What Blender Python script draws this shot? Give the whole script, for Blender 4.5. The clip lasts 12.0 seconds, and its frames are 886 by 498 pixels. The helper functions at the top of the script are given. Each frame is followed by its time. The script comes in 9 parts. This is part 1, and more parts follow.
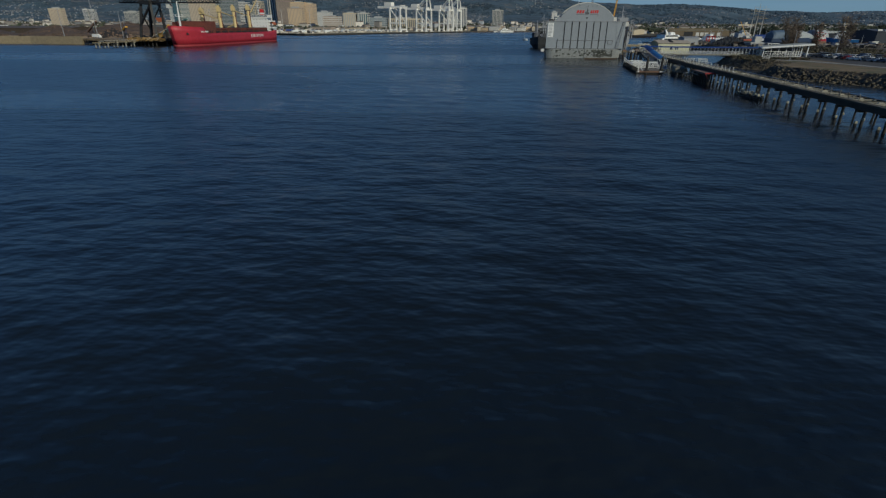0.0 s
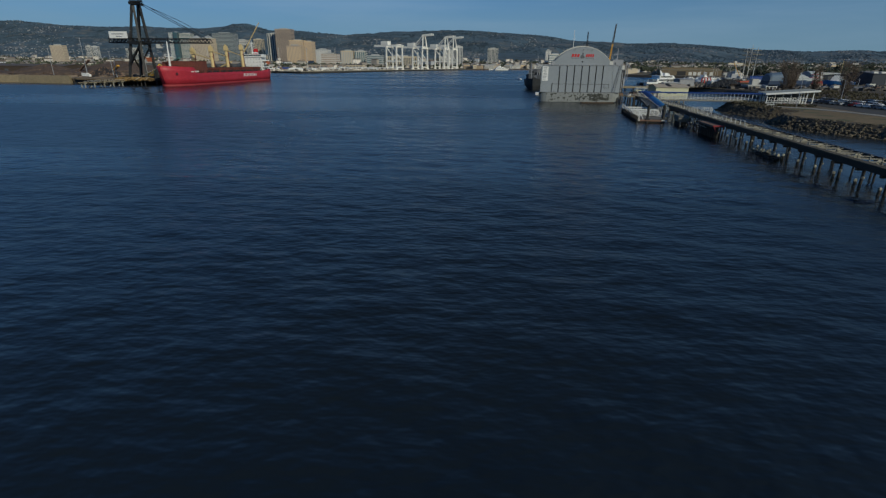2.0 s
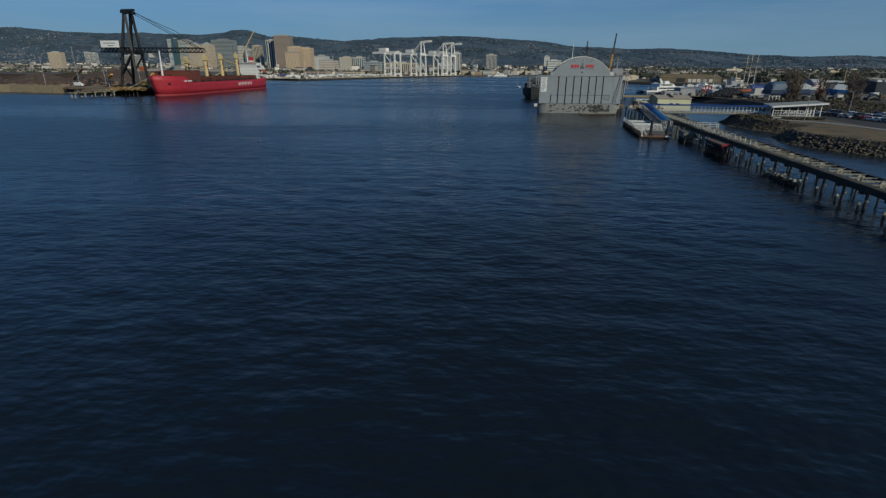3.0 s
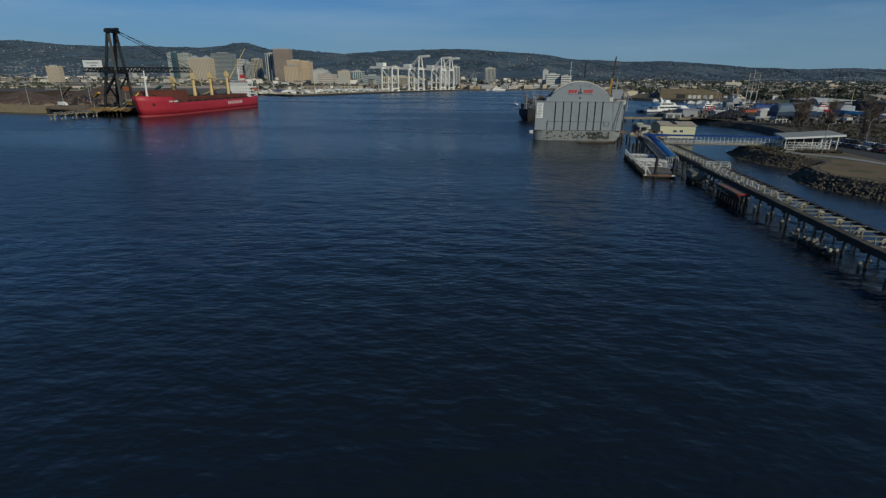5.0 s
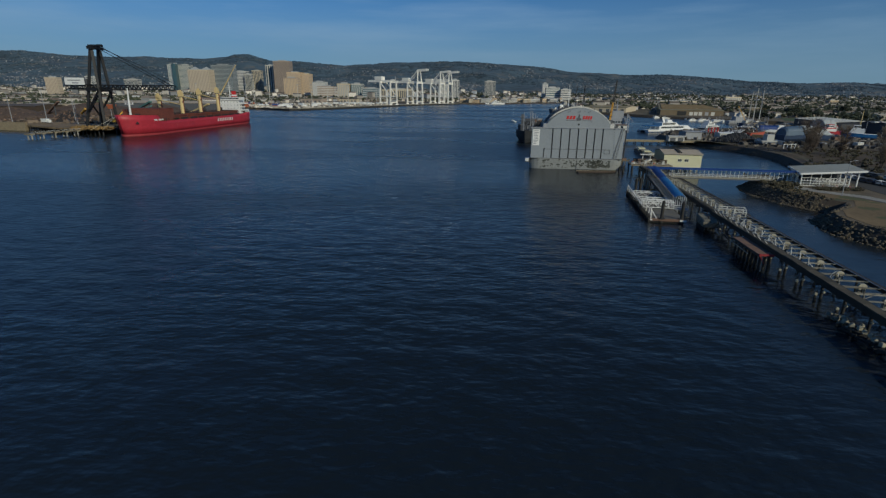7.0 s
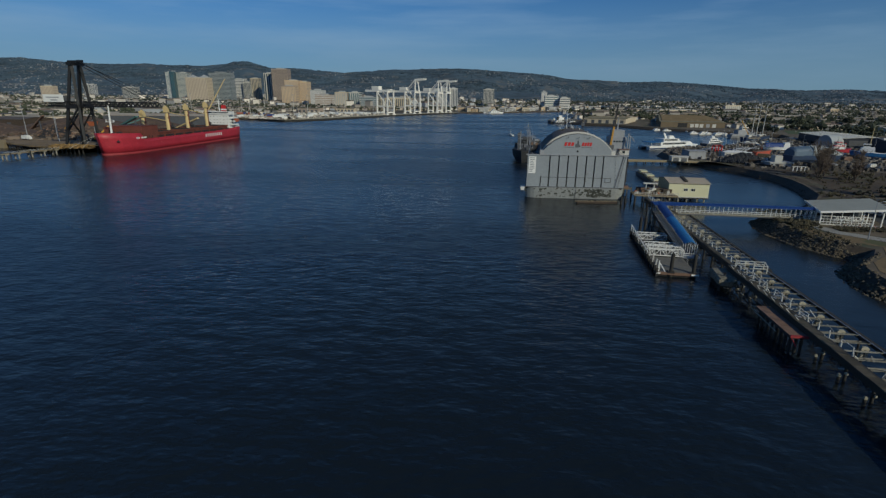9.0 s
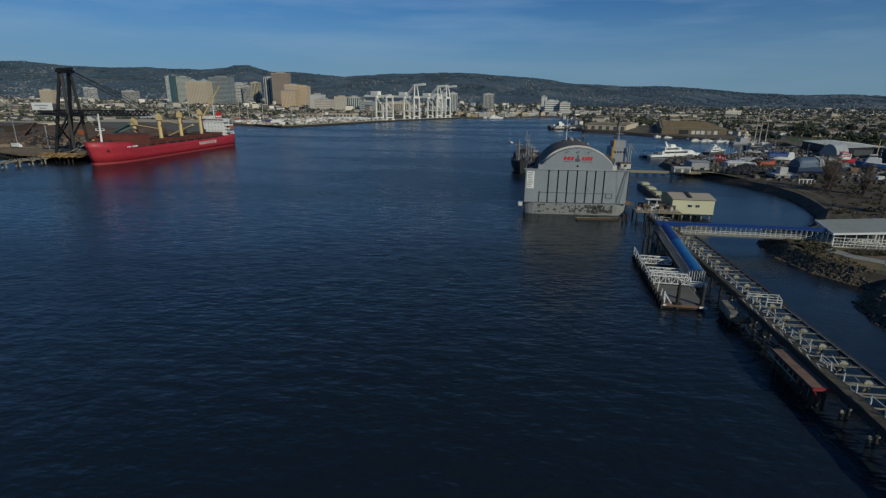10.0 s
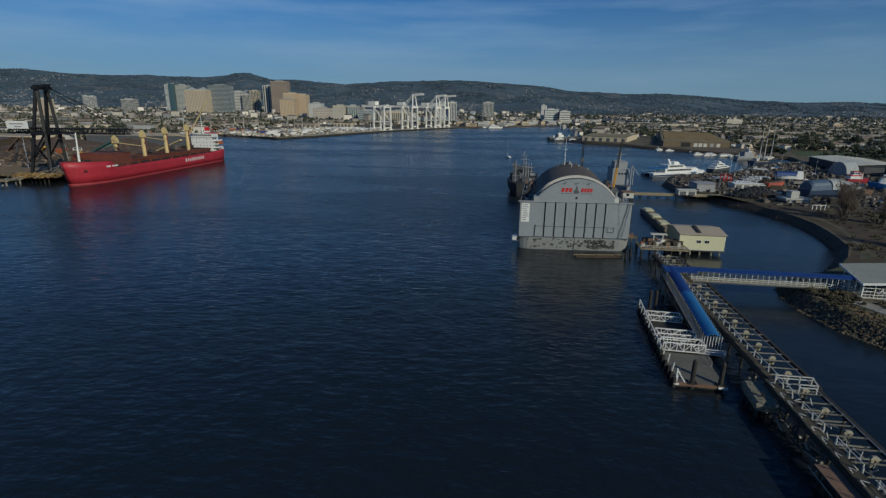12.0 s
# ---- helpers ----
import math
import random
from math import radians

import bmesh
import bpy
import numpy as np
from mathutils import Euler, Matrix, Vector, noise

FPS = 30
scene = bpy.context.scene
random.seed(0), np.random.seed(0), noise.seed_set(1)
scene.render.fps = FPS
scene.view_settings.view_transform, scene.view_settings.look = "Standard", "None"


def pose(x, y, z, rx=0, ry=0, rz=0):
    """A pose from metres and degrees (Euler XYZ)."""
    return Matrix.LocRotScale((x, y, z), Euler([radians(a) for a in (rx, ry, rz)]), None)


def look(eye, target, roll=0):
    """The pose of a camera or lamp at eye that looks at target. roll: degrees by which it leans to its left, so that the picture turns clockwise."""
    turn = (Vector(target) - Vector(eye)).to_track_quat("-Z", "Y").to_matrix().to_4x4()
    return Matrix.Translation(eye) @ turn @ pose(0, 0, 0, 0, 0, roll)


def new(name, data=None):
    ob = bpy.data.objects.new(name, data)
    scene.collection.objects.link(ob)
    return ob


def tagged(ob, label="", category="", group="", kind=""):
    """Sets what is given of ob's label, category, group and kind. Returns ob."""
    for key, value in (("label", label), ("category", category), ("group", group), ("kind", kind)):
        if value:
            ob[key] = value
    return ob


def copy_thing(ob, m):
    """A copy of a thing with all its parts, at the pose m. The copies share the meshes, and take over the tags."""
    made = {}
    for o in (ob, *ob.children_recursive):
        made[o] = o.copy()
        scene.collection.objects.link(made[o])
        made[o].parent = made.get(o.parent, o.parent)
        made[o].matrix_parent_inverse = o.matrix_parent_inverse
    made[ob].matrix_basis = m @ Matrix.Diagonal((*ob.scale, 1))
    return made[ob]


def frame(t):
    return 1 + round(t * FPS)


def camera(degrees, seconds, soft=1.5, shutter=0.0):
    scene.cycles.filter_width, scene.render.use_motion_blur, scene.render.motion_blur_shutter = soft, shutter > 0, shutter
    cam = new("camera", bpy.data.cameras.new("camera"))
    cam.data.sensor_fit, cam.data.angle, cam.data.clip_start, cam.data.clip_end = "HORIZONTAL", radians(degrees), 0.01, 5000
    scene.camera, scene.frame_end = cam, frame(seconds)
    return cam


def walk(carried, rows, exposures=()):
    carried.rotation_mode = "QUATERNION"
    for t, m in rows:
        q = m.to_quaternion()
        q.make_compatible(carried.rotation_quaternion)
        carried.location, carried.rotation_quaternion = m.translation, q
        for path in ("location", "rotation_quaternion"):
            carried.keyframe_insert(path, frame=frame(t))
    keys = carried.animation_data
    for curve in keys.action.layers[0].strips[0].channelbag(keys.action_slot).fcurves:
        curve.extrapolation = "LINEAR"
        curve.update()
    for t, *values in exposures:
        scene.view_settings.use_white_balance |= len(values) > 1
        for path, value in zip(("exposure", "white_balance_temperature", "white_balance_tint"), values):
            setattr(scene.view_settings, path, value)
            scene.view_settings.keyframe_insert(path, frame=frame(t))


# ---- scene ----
cam = camera(83.7, 12.0, 1.3)
PATH = [
    (0, (-6.458, -93.583, 14.764), (-6.591, -91.765, 13.942), 0.2),
    (0.5, (-5.845, -89.45, 15.264), (-5.978, -87.616, 14.476), 0.2),
    (1, (-5.327, -85.506, 15.891), (-5.456, -83.662, 15.129), 0.3),
    (1.5, (-5.2, -81.545, 16.815), (-5.327, -79.688, 16.084), 0.3),
    (2, (-4.963, -77.646, 17.753), (-5.087, -75.779, 17.048), 0.4),
    (2.5, (-4.591, -73.492, 18.854), (-4.714, -71.619, 18.164), 0.4),
    (3, (-4.137, -69.183, 20.199), (-4.259, -67.309, 19.512), 0.3),
    (5, (-0.925, -51.847, 25.902), (-1.048, -49.959, 25.255), 0.3),
    (5.5, (0.072, -47.495, 27.227), (-0.053, -45.602, 26.592), 0.3),
    (6, (0.633, -43.45, 28.656), (0.509, -41.554, 28.033), 0.4),
    (6.5, (1.359, -39.239, 30.023), (1.235, -37.34, 29.407), 0.5),
    (7, (2.31, -34.796, 31.306), (2.186, -32.894, 30.698), 0.6),
    (9, (5.02, -17.862, 38.301), (4.897, -15.954, 37.715), 0.6),
    (9.5, (5.71, -13.484, 39.87), (5.587, -11.574, 39.291), 0.7),
    (10, (6.483, -9.126, 41.477), (6.359, -7.214, 40.904), 0.7),
    (10.5, (7.325, -4.728, 43.166), (7.2, -2.815, 42.599), 0.7),
    (11, (8.166, -0.256, 44.861), (8.04, 1.659, 44.299), 0.7),
    (11.5, (8.95, 4.108, 46.621), (8.825, 6.026, 46.065), 0.7),
    (12, (9.796, 8.622, 48.237), (9.669, 10.541, 47.688), 0.7),
]
walk(cam, [(t, look(eye, target, roll)) for t, eye, target, roll in PATH], [(0, -0.4, 5600, 2), (12, -0.4, 5600, 2)])

# ---- world, sun, exposure ----
SUN_FROM = Vector((0.66, -0.75, 0.0)).normalized()
SUN_ELEV = radians(27)
world = bpy.data.worlds.new("sky_world")
scene.world = world
world.use_nodes = True
wn, wl = world.node_tree.nodes, world.node_tree.links
sky = wn.new("ShaderNodeTexSky")
sky.sky_type = "NISHITA"
sky.sun_disc = False
sky.sun_elevation = SUN_ELEV
sky.sun_rotation = math.atan2(SUN_FROM.x, SUN_FROM.y)
sky.air_density, sky.dust_density, sky.ozone_density = 0.75, 0.0, 6.0
sky.altitude = 10
# thin cirrus streaks in a belt above the hills, and a dull haze along the horizon
w_co = wn.new("ShaderNodeTexCoord")
w_map = wn.new("ShaderNodeMapping")
w_map.inputs["Scale"].default_value = (1.6, 3.0, 16.0)
w_map.inputs["Rotation"].default_value = (0.05, 0.06, 0.2)
w_noise = wn.new("ShaderNodeTexNoise")
w_noise.inputs["Scale"].default_value = 1.3
w_noise.inputs["Detail"].default_value = 6
w_noise.inputs["Roughness"].default_value = 0.55
w_ramp = wn.new("ShaderNodeMapRange")
w_ramp.inputs["From Min"].default_value, w_ramp.inputs["From Max"].default_value = 0.42, 0.75
w_ramp.inputs["To Min"].default_value, w_ramp.inputs["To Max"].default_value = 0.0, 0.42
w_xyz = wn.new("ShaderNodeSeparateXYZ")
w_belt = wn.new("ShaderNodeMapRange")
w_belt.interpolation_type = "SMOOTHSTEP"
w_belt.inputs["From Min"].default_value, w_belt.inputs["From Max"].default_value = 0.28, 0.5
w_belt.inputs["To Min"].default_value, w_belt.inputs["To Max"].default_value = 1.0, 0.15
w_mul = wn.new("ShaderNodeMath")
w_mul.operation = "MULTIPLY"
w_mix = wn.new("ShaderNodeMix")
w_mix.data_type = "RGBA"
w_mix.inputs["B"].default_value = (7.4, 9.2, 11.2, 1)
w_low = wn.new("ShaderNodeMapRange")
w_low.interpolation_type = "SMOOTHSTEP"
w_low.inputs["From Min"].default_value, w_low.inputs["From Max"].default_value = 0.02, 0.2
w_low.inputs["To Min"].default_value, w_low.inputs["To Max"].default_value = 0.75, 0.0
w_haze = wn.new("ShaderNodeMix")
w_haze.data_type = "RGBA"
w_haze.inputs["B"].default_value = (3.4, 4.75, 5.95, 1)
wl.new(w_co.outputs["Generated"], w_map.inputs["Vector"])
wl.new(w_co.outputs["Generated"], w_xyz.inputs["Vector"])
wl.new(w_map.outputs["Vector"], w_noise.inputs["Vector"])
wl.new(w_noise.outputs["Fac"], w_ramp.inputs["Value"])
wl.new(w_xyz.outputs["Z"], w_belt.inputs["Value"])
wl.new(w_xyz.outputs["Z"], w_low.inputs["Value"])
wl.new(w_ramp.outputs["Result"], w_mul.inputs[0])
wl.new(w_belt.outputs["Result"], w_mul.inputs[1])
wl.new(w_mul.outputs["Value"], w_mix.inputs["Factor"])
w_deep = wn.new("ShaderNodeMix")
w_deep.data_type, w_deep.blend_type = "RGBA", "MULTIPLY"
w_deep.inputs["Factor"].default_value = 1.0
w_up = wn.new("ShaderNodeMapRange")
w_up.inputs["From Min"].default_value, w_up.inputs["From Max"].default_value = 0.12, 0.55
w_tone = wn.new("ShaderNodeMix")
w_tone.data_type = "RGBA"
w_tone.inputs["A"].default_value, w_tone.inputs["B"].default_value = (0.85, 1.02, 1.08, 1), (0.57, 1.0, 1.23, 1)
wl.new(w_xyz.outputs["Z"], w_up.inputs["Value"])
wl.new(w_up.outputs["Result"], w_tone.inputs["Factor"])
wl.new(w_tone.outputs["Result"], w_deep.inputs["B"])
wl.new(sky.outputs["Color"], w_deep.inputs["A"])
wl.new(w_deep.outputs["Result"], w_mix.inputs["A"])
wl.new(w_low.outputs["Result"], w_haze.inputs["Factor"])
wl.new(w_mix.outputs["Result"], w_haze.inputs["A"])
wl.new(w_haze.outputs["Result"], wn["Background"].inputs["Color"])
wn["Background"].inputs["Strength"].default_value = 0.064
sun_data = bpy.data.lights.new("sun", "SUN")
sun_data.energy, sun_data.angle, sun_data.color = 3.55, radians(0.55), (1.0, 0.84, 0.59)
sun = new("sun", sun_data)
sun_way = Vector((SUN_FROM.x * math.cos(SUN_ELEV), SUN_FROM.y * math.cos(SUN_ELEV), math.sin(SUN_ELEV)))
sun.matrix_world = look(sun_way * 300, (0, 0, 0))


# ---- materials ----
def mat(name, color, rough=0.7, metal=0.0, vary=0.25, scale=0.4, fine=3.0, bump=0.0, stain=None, stain_at=0.6, per_object=0.0, per_island=0.0, spec=0.5):
    """A procedural surface: base colour, broad and fine variation in world metres, optional stains and relief."""
    m = bpy.data.materials.new(name)
    m.use_nodes = True
    n, l = m.node_tree.nodes, m.node_tree.links
    b = n["Principled BSDF"]
    b.inputs["Roughness"].default_value, b.inputs["Metallic"].default_value = rough, metal
    b.inputs["Specular IOR Level"].default_value = spec
    geo = n.new("ShaderNodeNewGeometry")
    broad, tiny = n.new("ShaderNodeTexNoise"), n.new("ShaderNodeTexNoise")
    broad.inputs["Scale"].default_value, broad.inputs["Detail"].default_value = scale, 5
    tiny.inputs["Scale"].default_value, tiny.inputs["Detail"].default_value = fine, 4
    for t in (broad, tiny):
        l.new(geo.outputs["Position"], t.inputs["Vector"])
    add = n.new("ShaderNodeMath")
    add.operation = "ADD"
    l.new(broad.outputs["Fac"], add.inputs[0])
    l.new(tiny.outputs["Fac"], add.inputs[1])
    value = n.new("ShaderNodeMapRange")
    value.inputs["From Min"].default_value, value.inputs["From Max"].default_value = 0.6, 1.4
    value.inputs["To Min"].default_value, value.inputs["To Max"].default_value = 1 - vary, 1 + vary
    l.new(add.outputs[0], value.inputs["Value"])
    out = value.outputs["Result"]
    for amount, source in ((per_object, ("ShaderNodeObjectInfo", "Random")), (per_island, ("ShaderNodeNewGeometry", "Random Per Island"))):
        if amount:
            src = n.new(source[0])
            rng = n.new("ShaderNodeMapRange")
            rng.inputs["To Min"].default_value, rng.inputs["To Max"].default_value = 1 - amount, 1 + amount
            l.new(src.outputs[source[1]], rng.inputs["Value"])
            mul = n.new("ShaderNodeMath")
            mul.operation = "MULTIPLY"
            l.new(out, mul.inputs[0])
            l.new(rng.outputs["Result"], mul.inputs[1])
            out = mul.outputs[0]
    hue = n.new("ShaderNodeHueSaturation")
    hue.inputs["Color"].default_value = (*color, 1)
    l.new(out, hue.inputs["Value"])
    col = hue.outputs["Color"]
    if stain:
        st = n.new("ShaderNodeTexNoise")
        st.inputs["Scale"].default_value, st.inputs["Detail"].default_value = scale * 2.3, 8
        l.new(geo.outputs["Position"], st.inputs["Vector"])
        rg = n.new("ShaderNodeMapRange")
        rg.inputs["From Min"].default_value, rg.inputs["From Max"].default_value = stain_at, stain_at + 0.08
        l.new(st.outputs["Fac"], rg.inputs["Value"])
        mix = n.new("ShaderNodeMix")
        mix.data_type = "RGBA"
        mix.inputs["B"].default_value = (*stain, 1)
        l.new(rg.outputs["Result"], mix.inputs["Factor"])
        l.new(col, mix.inputs["A"])
        col = mix.outputs["Result"]
    l.new(col, b.inputs["Base Color"])
    if bump:
        bp = n.new("ShaderNodeBump")
        bp.inputs["Strength"].default_value, bp.inputs["Distance"].default_value = 0.6, bump
        l.new(tiny.outputs["Fac"], bp.inputs["Height"])
        l.new(bp.outputs["Normal"], b.inputs["Normal"])
    return m


def water_material():
    """Dark estuary water: one height field of wind waves in metres, sheltered behind the pier and rougher in gusts."""
    m = bpy.data.materials.new("estuary_water")
    m.use_nodes = True
    n, l = m.node_tree.nodes, m.node_tree.links
    b = n["Principled BSDF"]
    b.inputs["Base Color"].default_value = (0.0105, 0.0152, 0.0195, 1)
    b.inputs["IOR"].default_value = 1.36
    geo = n.new("ShaderNodeNewGeometry")

    def wave(scale, stretch, turn, kind, detail=2.0, rough=0.5):
        mp = n.new("ShaderNodeMapping")
        mp.inputs["Scale"].default_value = (scale / stretch, scale, scale)
        mp.inputs["Rotation"].default_value = (0, 0, turn)
        tx = n.new("ShaderNodeTexNoise")
        tx.noise_type = kind
        tx.normalize = True
        tx.inputs["Scale"].default_value, tx.inputs["Detail"].default_value, tx.inputs["Roughness"].default_value = 1.0, detail, rough
        l.new(geo.outputs["Position"], mp.inputs["Vector"])
        l.new(mp.outputs["Vector"], tx.inputs["Vector"])
        return tx

    def math_node(op, a, c):
        nd = n.new("ShaderNodeMath")
        nd.operation = op
        for k, v in enumerate((a, c)):
            if isinstance(v, float):
                nd.inputs[k].default_value = v
            else:
                l.new(v, nd.inputs[k])
        return nd.outputs["Value"]

    def rng(value, a, c, lo, hi):
        nd = n.new("ShaderNodeMapRange")
        nd.interpolation_type = "SMOOTHSTEP"
        for k, v in zip(("From Min", "From Max", "To Min", "To Max"), (a, c, lo, hi)):
            nd.inputs[k].default_value = v
        l.new(value, nd.inputs["Value"])
        return nd.outputs["Result"]

    # the open channel is choppy, the water behind the pier and in the basin is sheltered
    pos = n.new("ShaderNodeSeparateXYZ")
    l.new(geo.outputs["Position"], pos.inputs["Vector"])
    open_water = rng(pos.outputs["X"], 54, 74, 1.0, 0.3)
    gust = rng(wave(0.011, 3.2, 0.5, "FBM", 4.0, 0.55).outputs["Fac"], 0.36, 0.64, 0.85, 1.15)
    height = math_node("MULTIPLY", wave(0.13, 1.5, 0.14, "FBM", 1.0).outputs["Fac"], 0.16)
    for scale, stretch, turn, amount, detail in ((0.34, 1.8, 0.18, 0.22, 1.0), (0.75, 1.9, -0.12, 0.165, 1.0), (1.7, 1.7, 0.05, 0.07, 1.0)):
        height = math_node("ADD", height, math_node("MULTIPLY", wave(scale, stretch, turn, "FBM", detail).outputs["Fac"], amount))
    bump = n.new("ShaderNodeBump")
    bump.inputs["Distance"].default_value = 1.0
    l.new(math_node("MULTIPLY", open_water, gust), bump.inputs["Strength"])
    l.new(height, bump.inputs["Height"])
    # slopes of ripples too fine to follow singly far off
    normal = bump.outputs["Normal"]
    for scale, sx, sy in ((0.4, 0.11, 0.18), (1.2, 0.08, 0.13)):
        sb = n.new("ShaderNodeVectorMath")
        sb.operation = "SUBTRACT"
        sb.inputs[1].default_value = (0.5, 0.5, 0.5)
        l.new(wave(scale, 1.7, 0.1, "FBM", 1.5).outputs["Color"], sb.inputs[0])
        ml = n.new("ShaderNodeVectorMath")
        ml.operation = "MULTIPLY"
        ml.inputs[1].default_value = (sx, sy, 0.0)
        l.new(sb.outputs["Vector"], ml.inputs[0])
        sc = n.new("ShaderNodeVectorMath")
        sc.operation = "SCALE"
        l.new(ml.outputs["Vector"], sc.inputs[0])
        l.new(bump.inputs["Strength"].links[0].from_socket, sc.inputs["Scale"])
        ad = n.new("ShaderNodeVectorMath")
        ad.operation = "ADD"
        l.new(normal, ad.inputs[0])
        l.new(sc.outputs["Vector"], ad.inputs[1])
        normal = ad.outputs["Vector"]
    nm = n.new("ShaderNodeVectorMath")
    nm.operation = "NORMALIZE"
    l.new(normal, nm.inputs[0])
    l.new(nm.outputs["Vector"], b.inputs["Normal"])
    l.new(rng(gust, 0.85, 1.15, 0.2, 0.3), b.inputs["Roughness"])
    return m


def glass_material(name, color, rough=0.08, spec=0.8):
    m = bpy.data.materials.new(name)
    m.use_nodes = True
    b = m.node_tree.nodes["Principled BSDF"]
    b.inputs["Base Color"].default_value = (*color, 1)
    b.inputs["Roughness"].default_value = rough
    b.inputs["Metallic"].default_value = 0.0
    b.inputs["Specular IOR Level"].default_value = spec
    return m


WATER = water_material()
DOCK_GREY = mat("dock_grey_paint", (0.261, 0.287, 0.313), 0.6, vary=0.12, scale=0.12, fine=1.2, stain=(0.15, 0.15, 0.155), stain_at=0.66)
PONTOON = mat("weathered_pontoon_paint", (0.25, 0.262, 0.258), 0.65, vary=0.2, scale=0.25, fine=1.5, stain=(0.06, 0.055, 0.045), stain_at=0.6)
DARK_STEEL = mat("dark_steel", (0.028, 0.028, 0.03), 0.6, vary=0.3)
BLACK_PAINT = mat("black_paint_and_shade", (0.01, 0.0105, 0.012), 0.55, vary=0.3)
WHITE = mat("white_paint", (0.74, 0.74, 0.72), 0.5, vary=0.1, scale=0.5, stain=(0.5, 0.45, 0.38), stain_at=0.68)
OFFWHITE = mat("weathered_white_paint", (0.55, 0.54, 0.5), 0.6, vary=0.2, scale=1.2, stain=(0.3, 0.24, 0.18), stain_at=0.66)
CREAM = mat("cream_paint", (0.62, 0.6, 0.4), 0.6, vary=0.08, scale=0.3, stain=(0.45, 0.42, 0.28), stain_at=0.7)
ROOF_PALE = mat("pale_weathered_sheet_roof", (0.64, 0.63, 0.56), 0.7, vary=0.15, scale=0.2, stain=(0.42, 0.4, 0.34), stain_at=0.64)
ROOF_TAN = mat("tan_sheet_roof", (0.42, 0.36, 0.28), 0.7, vary=0.12, scale=0.3)
HULL_RED = mat("red_hull_paint", (0.38, 0.026, 0.042), 0.5, vary=0.22, scale=0.12, fine=0.8, stain=(0.44, 0.09, 0.09), stain_at=0.66)
BOOT_RED = mat("antifouling_red", (0.27, 0.028, 0.033), 0.7, vary=0.2, scale=0.15)
DECK_BROWN = mat("oxide_brown_deck", (0.15, 0.045, 0.03), 0.75, vary=0.3, scale=0.25, stain=(0.09, 0.03, 0.02), stain_at=0.6)
CRANE_CREAM = mat("cream_crane_paint", (0.62, 0.48, 0.23), 0.55, vary=0.12)
RUST = mat("rusty_plate", (0.18, 0.112, 0.079), 0.85, vary=0.35, scale=0.8, stain=(0.26, 0.2, 0.17), stain_at=0.68)
RED = mat("red_paint", (0.5, 0.02, 0.02), 0.5, vary=0.12)
YELLOW = mat("yellow_paint", (0.62, 0.33, 0.03), 0.5, vary=0.15)
ORANGE = mat("orange_paint", (0.36, 0.11, 0.05), 0.6, vary=0.2)
BLUE = mat("blue_canopy", (0.012, 0.045, 0.2), 0.55, vary=0.12, scale=0.5)
BLUE_LIGHT = mat("pale_blue_canopy", (0.028, 0.14, 0.35), 0.5, vary=0.15, scale=0.7)
TIMBER = mat("weathered_timber", (0.12, 0.1, 0.066), 0.85, vary=0.35, scale=0.7, fine=6, bump=0.03, per_object=0.3)
PLANK = mat("worn_walkway_planks", (0.07, 0.06, 0.042), 0.9, vary=0.4, scale=0.7, fine=6, bump=0.03, per_object=0.35, stain=(0.05, 0.052, 0.026), stain_at=0.58)
CREOSOTE = mat("creosoted_edge_timber", (0.04, 0.032, 0.022), 0.85, vary=0.45, scale=0.5, fine=5, bump=0.03)
BLEACHED = mat("bleached_grey_timber", (0.2, 0.19, 0.16), 0.85, vary=0.35, scale=0.8, fine=5, bump=0.02, per_object=0.35, stain=(0.09, 0.08, 0.06), stain_at=0.6)
CAP_CONC = mat("bird_limed_concrete", (0.34, 0.315, 0.24), 0.85, vary=0.25, scale=0.9, fine=4, bump=0.02, stain=(0.2, 0.18, 0.12), stain_at=0.58)
TIMBER_DARK = mat("dark_wet_timber", (0.03, 0.028, 0.025), 0.8, vary=0.4, scale=0.7, fine=5, bump=0.03)
CONCRETE = mat("weathered_concrete", (0.28, 0.27, 0.24), 0.85, vary=0.25, scale=0.5, fine=4, bump=0.02, stain=(0.12, 0.11, 0.09), stain_at=0.6)
CONC_PALE = mat("pale_concrete", (0.3, 0.28, 0.22), 0.85, vary=0.22, scale=0.8, fine=4, bump=0.02)
ROCK = mat("riprap_rock", (0.088, 0.072, 0.047), 0.9, vary=0.4, scale=0.9, fine=4, bump=0.08, per_object=0.35, per_island=0.3)
MUD = mat("dark_mud_bank", (0.07, 0.055, 0.038), 0.9, vary=0.4, scale=0.15, fine=1.5, bump=0.1)
GRASS_DRY = mat("dry_lawn", (0.168, 0.121, 0.06), 0.95, vary=0.35, scale=0.06, fine=1.2, bump=0.05, stain=(0.08, 0.085, 0.034), stain_at=0.56)
GROUND = mat("yard_ground", (0.12, 0.096, 0.064), 0.95, vary=0.45, scale=0.015, fine=0.2, stain=(0.052, 0.06, 0.03), stain_at=0.53)
# distance haze is mixed into the hills' base and patch colours as blue
HILL_HAZED = mat("hill_woods", (0.056, 0.088, 0.118), 0.95, vary=0.5, scale=0.004, fine=0.02, stain=(0.115, 0.125, 0.13), stain_at=0.55)
OILY = mat("oily_yard_ground", (0.066, 0.055, 0.04), 0.9, vary=0.5, scale=0.07, fine=1.5, stain=(0.11, 0.09, 0.065), stain_at=0.6)
ASPHALT = mat("asphalt", (0.05, 0.049, 0.048), 0.9, vary=0.3, scale=0.1, fine=2)
LEAF = mat("dark_foliage", (0.048, 0.056, 0.032), 0.9, vary=0.4, scale=0.05, fine=0.6, per_island=0.4)
